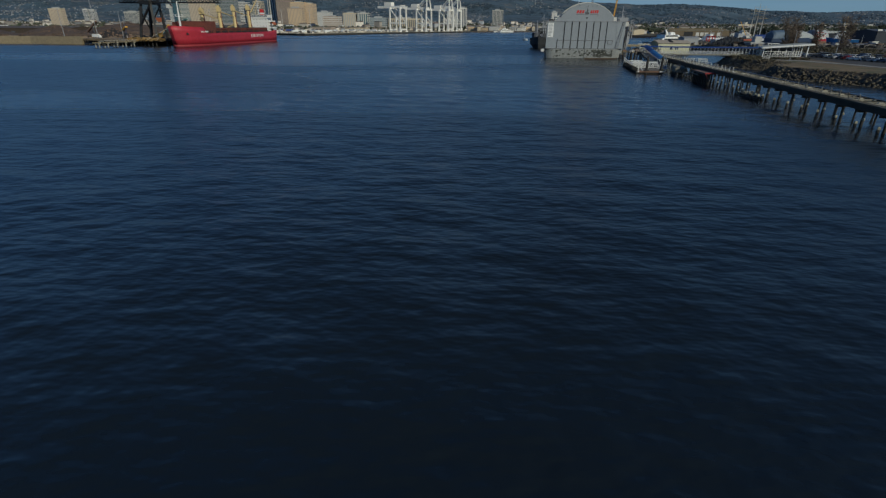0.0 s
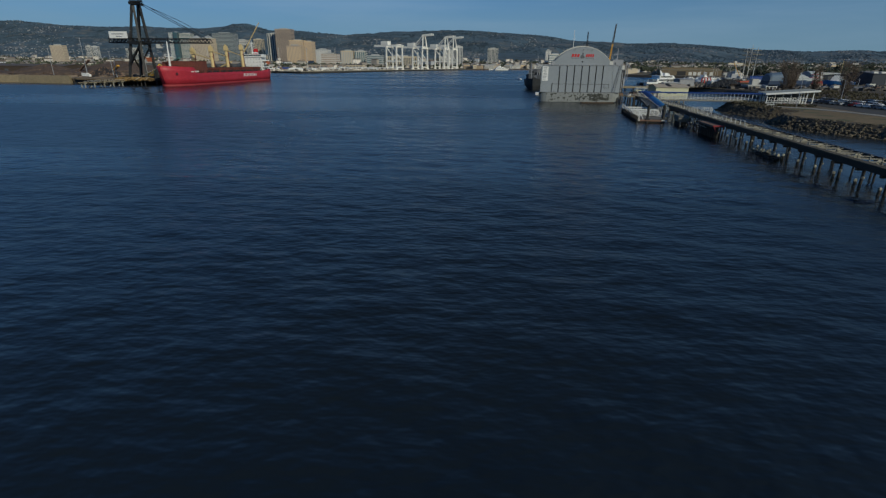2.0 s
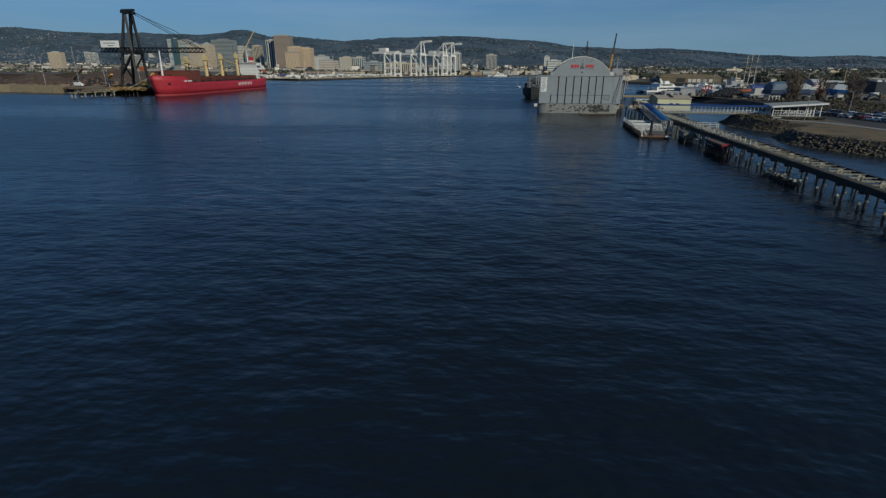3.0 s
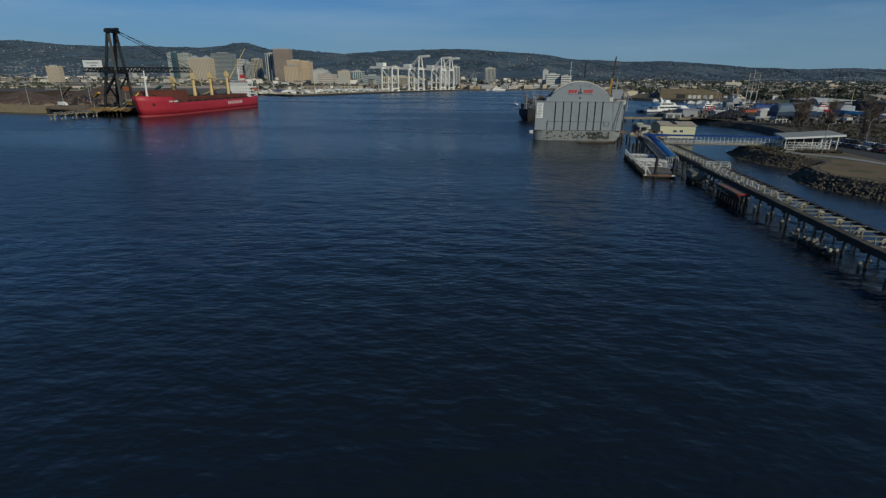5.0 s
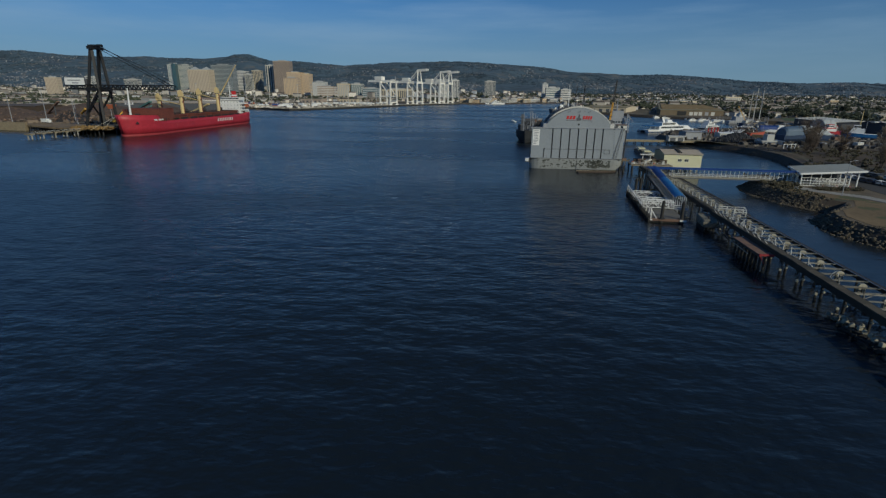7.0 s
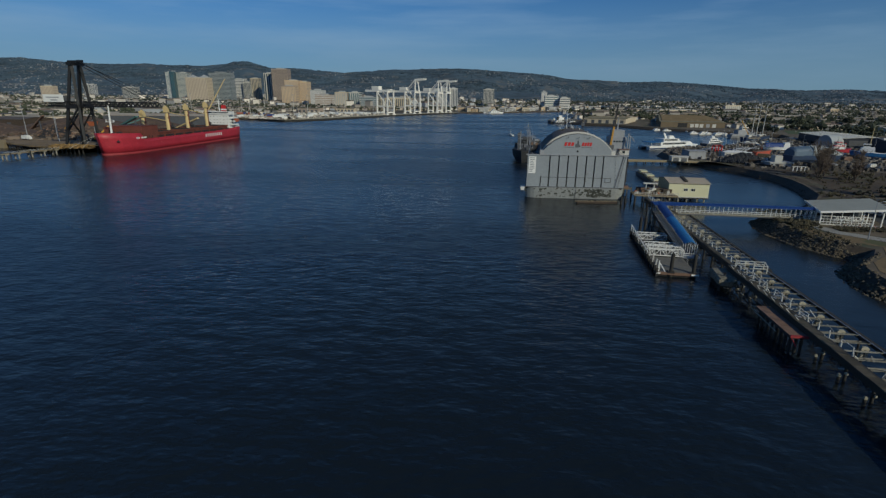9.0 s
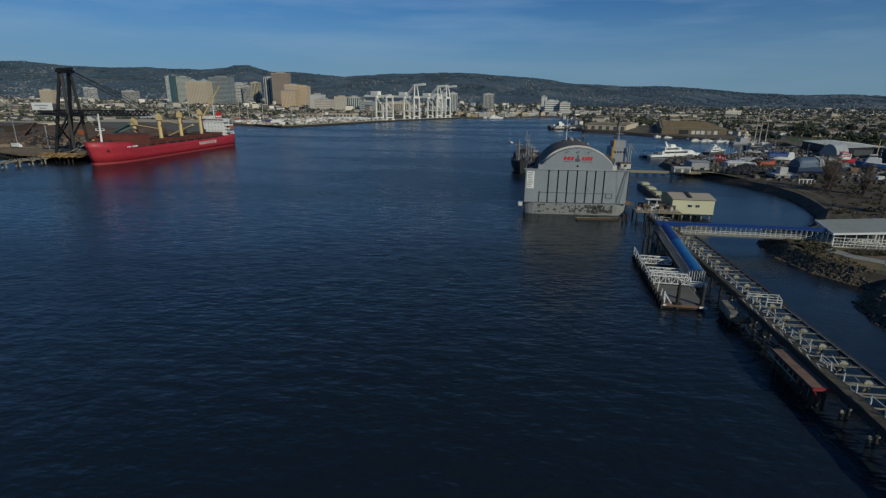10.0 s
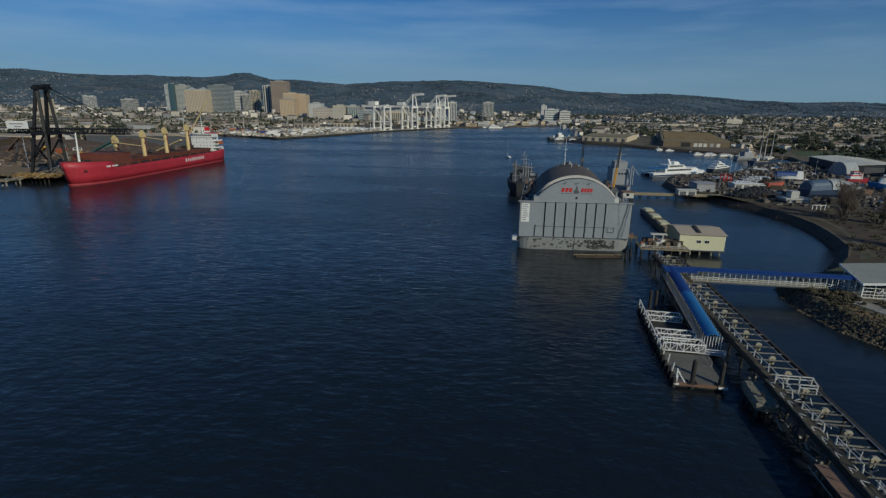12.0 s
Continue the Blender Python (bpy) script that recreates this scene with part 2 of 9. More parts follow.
LEAF_SHRUB = mat("shrub_foliage", (0.06, 0.052, 0.028), 0.9, vary=0.4, scale=0.3, fine=1.0, per_island=0.4)
TWIG = mat("bare_brown_twigs", (0.2, 0.155, 0.115), 0.9, vary=0.3, scale=0.5)
BARK = mat("bark", (0.09, 0.07, 0.055), 0.9, vary=0.3, scale=2)
TYRE = mat("black_rubber", (0.02, 0.02, 0.02), 0.8, vary=0.2)
GLASS = glass_material("dark_window_glass", (0.02, 0.03, 0.04))
GLASS_TEAL = glass_material("teal_curtain_glass", (0.06, 0.13, 0.15))
# navy sheet darkened so that the colour holds the walls' shade
SHED_NAVY_SHADED = mat("shaded_navy_shed_sheet", (0.016, 0.022, 0.036), 0.65, vary=0.25, scale=0.2)
GREY = mat("grey_paint", (0.3, 0.31, 0.33), 0.6, vary=0.15)
GREY_DARK = mat("dark_grey_paint", (0.09, 0.095, 0.105), 0.6, vary=0.2)
NAVY = mat("navy_hull_paint", (0.03, 0.05, 0.1), 0.45, vary=0.15)
ROOF_SHELTER = mat("pale_olive_sheet_roof", (0.37, 0.37, 0.31), 0.6, vary=0.12, scale=0.25, fine=1.2, stain=(0.3, 0.29, 0.22), stain_at=0.62)
DECK_TAN = mat("sun_bleached_tan_timber", (0.25, 0.205, 0.13), 0.85, vary=0.35, scale=0.5, fine=3, bump=0.02)
ROOF_GREY = mat("grey_sheet_roof", (0.42, 0.42, 0.4), 0.6, vary=0.1, scale=0.2)
SCRAP = mat("scrap_metal_heap", (0.086, 0.061, 0.047), 0.85, vary=0.5, scale=0.4, fine=2, bump=0.2)
DARK_PLATE = mat("dark_dock_plate", (0.027, 0.03, 0.035), 0.75, vary=0.35, scale=0.3, stain=(0.04, 0.038, 0.036), stain_at=0.55)
PEEL = mat("bare_dark_steel_patch", (0.07, 0.075, 0.065), 0.8, vary=0.4, scale=1.0)
FLOAT_DECK = mat("dark_float_deck", (0.13, 0.125, 0.11), 0.85, vary=0.3, scale=0.4, fine=3)
TIMBER_BROWN = mat("brown_creosoted_timber", (0.062, 0.045, 0.032), 0.85, vary=0.4, scale=0.6, fine=5, bump=0.03)
MOSSY = mat("mossy_concrete", (0.2, 0.185, 0.145), 0.9, vary=0.35, scale=0.9, fine=4, bump=0.02, stain=(0.07, 0.07, 0.04), stain_at=0.55)
SOIL = mat("dark_bank_soil", (0.06, 0.043, 0.026), 0.95, vary=0.55, scale=0.06, fine=0.8, bump=0.08, stain=(0.085, 0.08, 0.04), stain_at=0.55)
WRAP = mat("silver_shrink_wrap", (0.36, 0.38, 0.38), 0.45, vary=0.12, scale=0.5)
WRAP_BLUE = mat("blue_grey_shrink_wrap", (0.085, 0.125, 0.18), 0.45, vary=0.15, scale=0.5)
CRANE_WHITE = mat("cream_white_crane_paint", (0.84, 0.81, 0.74), 0.5, vary=0.1, scale=0.1)
ROOF_BROWN = mat("brown_arch_roof", (0.1, 0.083, 0.07), 0.8, vary=0.2, scale=0.3)


# ---- mesh building ----
class Geo:
    """Collects vertices and faces for one mesh."""

    def __init__(self):
        self.v, self.f = [], []

    def add(self, verts, faces):
        k = len(self.v)
        self.v += [tuple(p) for p in verts]
        self.f += [tuple(k + i for i in q) for q in faces]
        return self

    def box(self, x0, x1, y0, y1, z0, z1, m=None):
        p = [(x, y, z) for z in (z0, z1) for x, y in ((x0, y0), (x1, y0), (x1, y1), (x0, y1))]
        if m:
            p = [m @ Vector(q) for q in p]
        return self.add(p, [(3, 2, 1, 0), (4, 5, 6, 7), (0, 1, 5, 4), (1, 2, 6, 5), (2, 3, 7, 6), (3, 0, 4, 7)])

    def beam(self, a, b, w, h=None, n=4):
        """A bar from a to b: rectangular (w wide, h high) or round with n sides and radius w / 2."""
        a, b = Vector(a), Vector(b)
        d = (b - a).normalized()
        side = d.cross(Vector((0, 0, 1)))
        side = side.normalized() if side.length > 1e-4 else Vector((1, 0, 0))
        up = side.cross(d)
        if n == 4:
            h = h or w
            ring = [side * sx * w / 2 + up * sz * h / 2 for sx, sz in ((-1, -1), (1, -1), (1, 1), (-1, 1))]
        else:
            ring = [side * math.cos(i * math.tau / n) * w / 2 + up * math.sin(i * math.tau / n) * w / 2 for i in range(n)]
        k = len(ring)
        return self.add([a + r for r in ring] + [b + r for r in ring],
                        [tuple(reversed(range(k))), tuple(range(k, 2 * k))] + [(i, (i + 1) % k, k + (i + 1) % k, k + i) for i in range(k)])

    def cone(self, a, b, r0, r1, n=8):
        a, b = Vector(a), Vector(b)
        d = (b - a).normalized()
        side = d.cross(Vector((0, 0, 1)))
        side = side.normalized() if side.length > 1e-4 else Vector((1, 0, 0))
        up = side.cross(d)
        rings = [[p + (side * math.cos(i * math.tau / n) + up * math.sin(i * math.tau / n)) * r for i in range(n)] for p, r in ((a, r0), (b, r1))]
        return self.loft(rings)

    def prism(self, poly, z0, z1):
        k = len(poly)
        return self.add([(x, y, z0) for x, y in poly] + [(x, y, z1) for x, y in poly],
                        [tuple(reversed(range(k))), tuple(range(k, 2 * k))] + [(i, (i + 1) % k, k + (i + 1) % k, k + i) for i in range(k)])

    def extrude_y(self, prof, y0, y1):
        """A closed profile of (x, z) drawn out along y."""
        k = len(prof)
        return self.add([(x, y0, z) for x, z in prof] + [(x, y1, z) for x, z in prof],
                        [tuple(range(k)), tuple(reversed(range(k, 2 * k)))] + [((i + 1) % k, i, k + i, k + (i + 1) % k) for i in range(k)])

    def extrude_x(self, prof, x0, x1):
        """A closed profile of (y, z) drawn out along x."""
        k = len(prof)
        return self.add([(x0, y, z) for y, z in prof] + [(x1, y, z) for y, z in prof],
                        [tuple(reversed(range(k))), tuple(range(k, 2 * k))] + [(i, (i + 1) % k, k + (i + 1) % k, k + i) for i in range(k)])

    def loft(self, rings, cap=True, closed=True):
        k, n = len(rings[0]), len(rings)
        faces = [(r * k + i, r * k + (i + 1) % k, (r + 1) * k + (i + 1) % k, (r + 1) * k + i) for r in range(n - 1) for i in range(k if closed else k - 1)]
        if cap:
            faces += [tuple(reversed(range(k))), tuple(range((n - 1) * k, n * k))]
        return self.add([p for ring in rings for p in ring], faces)

    def blob(self, c, r, rng, squash=1.0):
        """A small uneven clump of leaves."""
        p = []
        for d in ((1, 0, 0), (0, 1, 0), (-1, 0, 0), (0, -1, 0), (0, 0, 1), (0, 0, -0.7)):
            s = r * rng.uniform(0.65, 1.25)
            p.append((c[0] + d[0] * s + rng.uniform(-0.2, 0.2) * r, c[1] + d[1] * s + rng.uniform(-0.2, 0.2) * r, c[2] + d[2] * s * squash))
        return self.add(p, [(0, 1, 4), (1, 2, 4), (2, 3, 4), (3, 0, 4), (1, 0, 5), (2, 1, 5), (3, 2, 5), (0, 3, 5)])

    def mesh(self, name, material=None, smooth=False):
        me = bpy.data.meshes.new(name)
        me.from_pydata(self.v, [], self.f)
        bm = bmesh.new()
        bm.from_mesh(me)
        bmesh.ops.recalc_face_normals(bm, faces=bm.faces[:])
        bm.to_mesh(me)
        bm.free()
        if material:
            me.materials.append(material)
        if smooth:
            me.polygons.foreach_set("use_smooth", [True] * len(me.polygons))
        return me


def thing(name, label, category, m=None, group="", kind=""):
    ob = new(name)
    ob.empty_display_size = 0.5
    if m:
        ob.matrix_basis = m
    return tagged(ob, label, category, group, kind)


def part(name, geo, material, parent, label="", smooth=False, m=None):
    """Links geometry, or a mesh already made, as one mesh object under a thing or a part."""
    me = geo if isinstance(geo, bpy.types.Mesh) else geo.mesh(name, material, smooth)
    ob = new(name, me)
    ob.parent = parent
    if m:
        ob.matrix_basis = m
    return tagged(ob, label)


def solid(name, geo, material, label, category, group="", kind="", smooth=False, m=None):
    """A thing that is one mesh."""
    ob = new(name, geo.mesh(name, material, smooth))
    if m:
        ob.matrix_basis = m
    return tagged(ob, label, category, group, kind)


def lettering(name, text, size, material, parent, m, label="", depth=0.02):
    cu = bpy.data.curves.new(name, "FONT")
    cu.body, cu.size, cu.extrude, cu.align_x = text, size, depth, "CENTER"
    tmp = bpy.data.objects.new(name, cu)
    scene.collection.objects.link(tmp)
    me = bpy.data.meshes.new_from_object(tmp.evaluated_get(bpy.context.evaluated_depsgraph_get()))
    bpy.data.objects.remove(tmp)
    me.materials.clear()
    me.materials.append(material)
    return part(name, me, None, parent, label, m=m)

from mathutils.geometry import delaunay_2d_cdt


# ---- the setting: water, land, hills ----
def smooth_axis(stops):
    out = []
    for a, b, step in stops:
        out += list(np.arange(a, b, step))
    return np.array(out + [stops[-1][1]])


def build_water():
    xs = smooth_axis([(-9000, -600, 1400), (-600, -200, 50), (-200, -70, 5), (-70, 80, 1.1), (80, 200, 6), (200, 600, 50), (600, 9000, 1400)])
    ys = smooth_axis([(-3000, -300, 450), (-300, -110, 20), (-110, 60, 1.0), (60, 180, 2.5), (180, 700, 20), (700, 1500, 100), (1500, 9000, 1500)])
    X, Y = np.meshgrid(xs, ys)
    fade = np.clip(1 - (np.hypot(X, Y + 20) - 60) / 150, 0, 1)
    Z = np.zeros_like(X)
    rng = np.random.default_rng(4)
    for i in range(12):
        length = 2.4 + 0.55 * i
        turn = rng.normal(1.5, 0.35)
        k = math.tau / length
        Z += 0.004 * length ** 0.7 * np.sin(k * (X * math.cos(turn) + Y * math.sin(turn)) + rng.uniform(0, 6.28))
    Z *= fade
    n, k = len(ys), len(xs)
    v = np.stack([X, Y, Z], -1).reshape(-1, 3)
    i = np.arange(n * k).reshape(n, k)
    f = np.stack([i[:-1, :-1], i[:-1, 1:], i[1:, 1:], i[1:, :-1]], -1).reshape(-1, 4)
    me = bpy.data.meshes.new("water")
    me.from_pydata(v.tolist(), [], f.tolist())
    me.polygons.foreach_set("use_smooth", [True] * len(me.polygons))
    me.materials.append(WATER)
    return tagged(new("water", me), "dark blue rippled estuary water under a clear sky", "water", kind="structure")


def land(name, outline, top, run, material, label, bank=MUD):
    """A flat piece of land with a sloping bank round its outline, which is given at the water's edge, anticlockwise."""
    k = len(outline)
    inner = []
    for i in range(k):
        a, b, c = (Vector(outline[(i + j) % k]) for j in (-1, 0, 1))
        n1 = Vector((-(b - a).y, (b - a).x)).normalized()
        n2 = Vector((-(c - b).y, (c - b).x)).normalized()
        n = (n1 + n2)
        n = n / max(n.length, 0.4)
        inner.append(b + n * run)
    v = [(x, y, -1.0) for x, y in outline]
    v += [(x * 0.75 + p.x * 0.25, y * 0.75 + p.y * 0.25, 0.15 * top) for (x, y), p in zip(outline, inner)]
    f = [(r * k + i, r * k + (i + 1) % k, (r + 1) * k + (i + 1) % k, (r + 1) * k + i) for r in range(2) for i in range(k)]
    flat = delaunay_2d_cdt([Vector((p.x, p.y)) for p in inner], [], [list(range(k))], 1, 1e-5)
    v += [(p.x, p.y, top) for p in inner]
    near = lambda p: min(range(k), key=lambda i: (inner[i] - p).length)
    same = [near(p) for p in flat[0]]
    f += [tuple(2 * k + same[i] for i in q) for q in flat[2]]
    me = bpy.data.meshes.new(name)
    me.from_pydata(v, [], f)
    me.materials.append(material)
    me.materials.append(bank)
    for q in me.polygons[:2 * k]:
        q.material_index = 1
    return tagged(new(name, me), label, "ground", kind="structure")


SKYLINE_X = (-4448, -4225, -4007, -3791, -3356, -3029, -2816, -2443, -2282, -2201, -2070, -1968, -1866, -1657, -1451, -1194, -989, -734, -382, -307, -83, 164, 411, 657, 756, 1048, 1290, 1624, 1958, 2291, 2665, 3031, 3432)
SKYLINE_Z = (349, 350, 332, 309, 298, 305, 292, 290, 306, 326, 327, 299, 270, 272, 255, 233, 249, 265, 273, 278, 276, 259, 247, 221, 198, 187, 175, 179, 159, 130, 116, 124, 120)
RIDGE = 4600


def hill_height(x, y):
    """Ground height of the plain and the hills behind it."""
    ridge = np.interp(x * RIDGE / np.maximum(y, 1), SKYLINE_X, SKYLINE_Z) - 8
    u = np.clip((y - 2500) / (RIDGE - 2500), 0, 1)
    rough = 1.3 * np.sin(x / 190 + y / 260) * np.sin(y / 143 - x / 311) + 0.8 * np.sin(x / 83 - y / 127)
    return 3.0 + (ridge * 0.97) * u ** 1.55 + rough * 34 * u * (1 - u) ** 0.6 + 16 * np.clip((y - 1500) / 1200, 0, 1)


def build_hills():
    xs = smooth_axis([(-8600, -5000, 300), (-5000, 4000, 40), (4000, 8600, 300)])
    ys = np.concatenate([np.arange(1960, 4601, 40.0), [4680, 4760]])
    X, Y = np.meshgrid(xs, ys)
    Z = hill_height(X, Y)
    Z[-1] -= 60
    rng = np.random.default_rng(2)
    Z += rng.normal(0, 1, Z.shape) * np.clip((Y - 2500) / 500, 0, 2.2)
    n, k = len(ys), len(xs)
    v = np.stack([X, Y, Z], -1).reshape(-1, 3)
    i = np.arange(n * k).reshape(n, k)
    f = np.stack([i[:-1, :-1], i[:-1, 1:], i[1:, 1:], i[1:, :-1]], -1).reshape(-1, 4)
    me = bpy.data.meshes.new("hills")
    me.from_pydata(v.tolist(), [], f.tolist())
    me.materials.append(HILL_HAZED)
    return tagged(new("hills", me), "long wooded hills with dry grassy slopes above the city", "hills", kind="structure")


build_water()
build_hills()
OAKLAND = [(-8600, 300), (-620, 318), (-383, 336), (-350, 346), (-262, 338), (-254, 345), (-256, 470), (-320, 560), (-400, 690), (-407, 800), (-352, 787), (-290, 745),
           (-252, 815), (-206, 941), (-160, 1050), (-41, 1278), (44, 1311), (140, 1429), (229, 1510), (372, 1729), (491, 1912), (520, 1990), (-8600, 1990)]
land("ground_oakland", OAKLAND, 3.0, 5, GROUND, "flat industrial port land with yards and streets")
ALAMEDA = [(96, 147), (93.5, 139), (92.5, 131), (94, 119), (98, 110.5), (101.5, 107.6), (98, 104.5), (90.5, 97.5), (87.5, 90), (87, 83), (89, 76), (93, 67), (98, 60), (102, 48), (106, 20), (112, -140), (8600, -400), (8600, 1990), (560, 1990),
           (420, 1500), (270, 1000), (160, 880), (128, 836), (150, 806), (168, 764), (206, 726), (232, 676), (254, 648), (279, 610), (335, 560), (318, 512), (288, 494), (252, 469), (216, 423), (198, 404), (150, 385), (132, 347), (129, 318), (129, 298),
           (139, 297), (143, 276), (147.6, 259), (150, 241), (149.6, 226), (146, 211), (138, 188), (128, 174), (118, 163), (106, 155)]
land("ground_alameda", ALAMEDA, 3.0, 4, GROUND, "low waterfront land with a boatyard and dry lawn")


# ---- the old pipe trestle along the channel ----
PIER = pose(54.5, 0, 0, 0, 0, -4.4)
BAY = 2.85


def build_pier():
    pier = thing("trestle_pier", "old timber trestle pier with a narrow plank walkway and open crossbeams", "pier", PIER)
    rng = random.Random(3)
    bays = range(-24, 59)

    def plank_panel(a, b):
        return Geo().loft([[(a + e, 0.02 + e, z), (b - e, 0.02 + e, z), (b - e, BAY - 0.02 - e, z), (a + e, BAY - 0.02 - e, z)] for e, z in ((0, 3.88), (0, 3.98), (0.04, 4.02))]).mesh("deck_panel", PLANK)

    panel_mesh, narrow_mesh = plank_panel(-1.1, 0.22), plank_panel(-0.25, 0.9)
    post = Geo().box(-0.06, 0.06, -0.06, 0.06, 0, 1.25).box(-0.07, 0.07, -0.2, -0.07, 0.0, 0.62).box(-0.06, 0.05, -0.17, -0.07, 0.62, 0.8)
    post_mesh = post.mesh("rail_post", OFFWHITE)
    old_post = Geo().box(-0.06, 0.06, -0.06, 0.06, 0, 1.2).box(-0.07, 0.07, -0.2, -0.07, 0.0, 0.6).mesh("rail_post", BLEACHED)
    beam_mesh = Geo().box(0.3, 6.9, -0.07, 0.07, 3.3, 3.5).mesh("crossbeam", BLEACHED)
    long_beam = Geo().box(0.9, 7.6, -0.07, 0.07, 3.3, 3.5).mesh("crossbeam", BLEACHED)
    # concrete caps like small portals: a sloped head on two stout legs
    cap = Geo().loft([[(-0.72, -0.34, 0.34), (0.72, -0.34, 0.34), (0.72, 0.34, 0.34), (-0.72, 0.34, 0.34)], [(-0.68, -0.32, 0.6), (0.68, -0.32, 0.6), (0.68, 0.32, 0.6), (-0.68, 0.32, 0.6)], [(-0.38, -0.22, 0.8), (0.38, -0.22, 0.8), (0.38, 0.22, 0.8), (-0.38, 0.22, 0.8)]])
    cap.box(-0.6, -0.14, -0.3, 0.3, -0.95, 0.34).box(0.14, 0.6, -0.3, 0.3, -0.95, 0.34)
    cap_mesh = cap.mesh("pile_cap", CAP_CONC)
    pile_mesh = Geo().cone((0, 0, -1.5), (0, 0, 3.2), 0.24, 0.21, 9).mesh("pier_post", TIMBER_DARK)
    thin_pile = Geo().cone((0, 0, -1.5), (0, 0, 3.2), 0.19, 0.17, 8).mesh("pier_post", TIMBER_DARK)
    head_beam = Geo().box(-1.0, 1.3, -0.22, 0.22, 2.55, 3.02).mesh("bent_beam", TIMBER_DARK)
    inner_pile = Geo().cone((0, 0, -1.5), (0, 0, 3.2), 0.17, 0.15, 8).mesh("pier_post", TIMBER_DARK)
    stub_mesh = Geo().cone((0, 0, -1.5), (0, 0, 0.75), 0.24, 0.22, 8).mesh("stub_post", TIMBER_DARK)
    stub_cap = Geo().loft([[(-0.26, -0.26, 0.72), (0.26, -0.26, 0.72), (0.26, 0.26, 0.72), (-0.26, 0.26, 0.72)], [(-0.26, -0.26, 1.12), (0.26, -0.26, 1.12), (0.26, 0.26, 1.12), (-0.26, 0.26, 1.12)], [(-0.16, -0.16, 1.24), (0.16, -0.16, 1.24), (0.16, 0.16, 1.24), (-0.16, 0.16, 1.24)]]).mesh("stub_cap", CAP_CONC)
    collar_mesh = Geo().loft([[(0.2 * k * math.cos(a), 0.3 * k * math.sin(a), z) for a in (q * math.tau / 7 for q in range(7))] for k, z in ((0.7, 1.4), (1.0, 1.5), (0.9, 1.7), (0.5, 1.8))]).mesh("pile_collar", CONC_PALE)
    for i in bays:
        y = i * BAY
        part("deck_panel", panel_mesh if i < 31 else narrow_mesh, None, pier, m=pose(rng.uniform(-0.03, 0.03), y, rng.uniform(-0.02, 0.02)))
        if i > 16 or rng.random() < 0.72:
            part("rail_post", post_mesh if i > 14 else old_post, None, pier, m=pose(0.62 if i < 31 else 0.85, y, 3.96 if i > 14 else rng.uniform(3.6, 3.9), rng.uniform(-4, 4), rng.uniform(-6, 6), rng.uniform(-8, 8)))
        part("crossbeam", beam_mesh if i < 31 else long_beam, None, pier, m=pose(0, y, rng.uniform(-0.04, 0.04), 0, 0, rng.uniform(-0.6, 0.6)))
        if i < 31 and rng.random() < 0.55:
            part("crossbeam", beam_mesh, None, pier, m=pose(0, y + BAY * 0.45, -0.35, 0, rng.uniform(-1, 1), rng.uniform(-1, 1)))
        if i % 2 == 0:
            part("pile_cap", cap_mesh, None, pier, m=pose(4.9, y + BAY / 2, 2.78, 0, 0, rng.uniform(-4, 4)) @ Matrix.Diagonal((0.84, 0.84, 0.95, 1)))
            x = 7.05 if i < 31 else 7.7
            if i % 4 == 0:
                part("pier_post", thin_pile, None, pier, m=pose(x, y, 0, rng.uniform(-2, 2), rng.uniform(-2, 2), 0))
            b = y + 2.6
            part("bent_beam", head_beam, None, pier, m=pose(0, b, 0))
            part("pier_post", inner_pile, None, pier, m=pose(4.9, y + BAY / 2, 0))
            part("pier_post", pile_mesh, None, pier, m=pose(0.25, b, 0, rng.uniform(-1.5, 1.5), rng.uniform(-1.5, 1.5), 0))
            if i < 34:
                part("pile_collar", collar_mesh, None, pier, m=pose(0.2 + rng.uniform(-0.1, 0.15), b - 0.3, rng.uniform(-0.2, 0.1), 0, 0, rng.uniform(-40, 40)))
                part("stub_post", stub_mesh, None, pier, m=pose(-0.7, b - 0.2, 0.1, rng.uniform(-4, 4), rng.uniform(-4, 4), 0))
                part("stub_cap", stub_cap, None, pier, m=pose(-0.7, b - 0.2, 0.35 + rng.uniform(-0.06, 0.06), 0, 0, rng.uniform(-25, 25)) @ Matrix.Scale(0.72, 4))
    y0, y1 = bays[0] * BAY, bays[-1] * BAY
    part("edge_stringer", Geo().box(-1.15, -0.85, y0, 88, 3.0, 3.86).box(-0.5, -0.2, 88, y1, 3.0, 3.86), CREOSOTE, pier, "dark brown edge beam")
    part("inner_stringer", Geo().box(0.26, 0.92, y0, 88, 3.1, 3.72).box(0.7, 0.95, 88, y1, 3.0, 3.86), TIMBER_DARK, pier, "dark inner beam beside the planks")
    part("outer_stringer", Geo().box(6.75, 7.35, y0, 88, 2.8, 3.52).box(7.4, 8.0, 88, y1, 2.8, 3.52).box(6.85, 7.95, 87.6, 88, 2.8, 3.45), TIMBER_DARK, pier, "dark outer edge beam")
    part("pipe", Geo().beam((6.45, y0, 3.62), (6.45, y1, 3.62), 0.16, n=8), GREY, pier, "long grey pipe")
    for i in bays:
        if i < 30 and (i % 3 == 1 or 18 <= i <= 20):
            continue
        a, b = i * BAY, (i + 1) * BAY
        if i < 16:
            # fallen rails lie across the open bays
            if i % 3 == 0:
                part("handrail", Geo().beam((rng.uniform(0.9, 1.6), a + 0.4, 3.6), (rng.uniform(2.5, 4.5), b, 3.6), 0.1, 0.07), BLEACHED, pier)
            continue
        x = 0.62 if i < 31 else 0.85
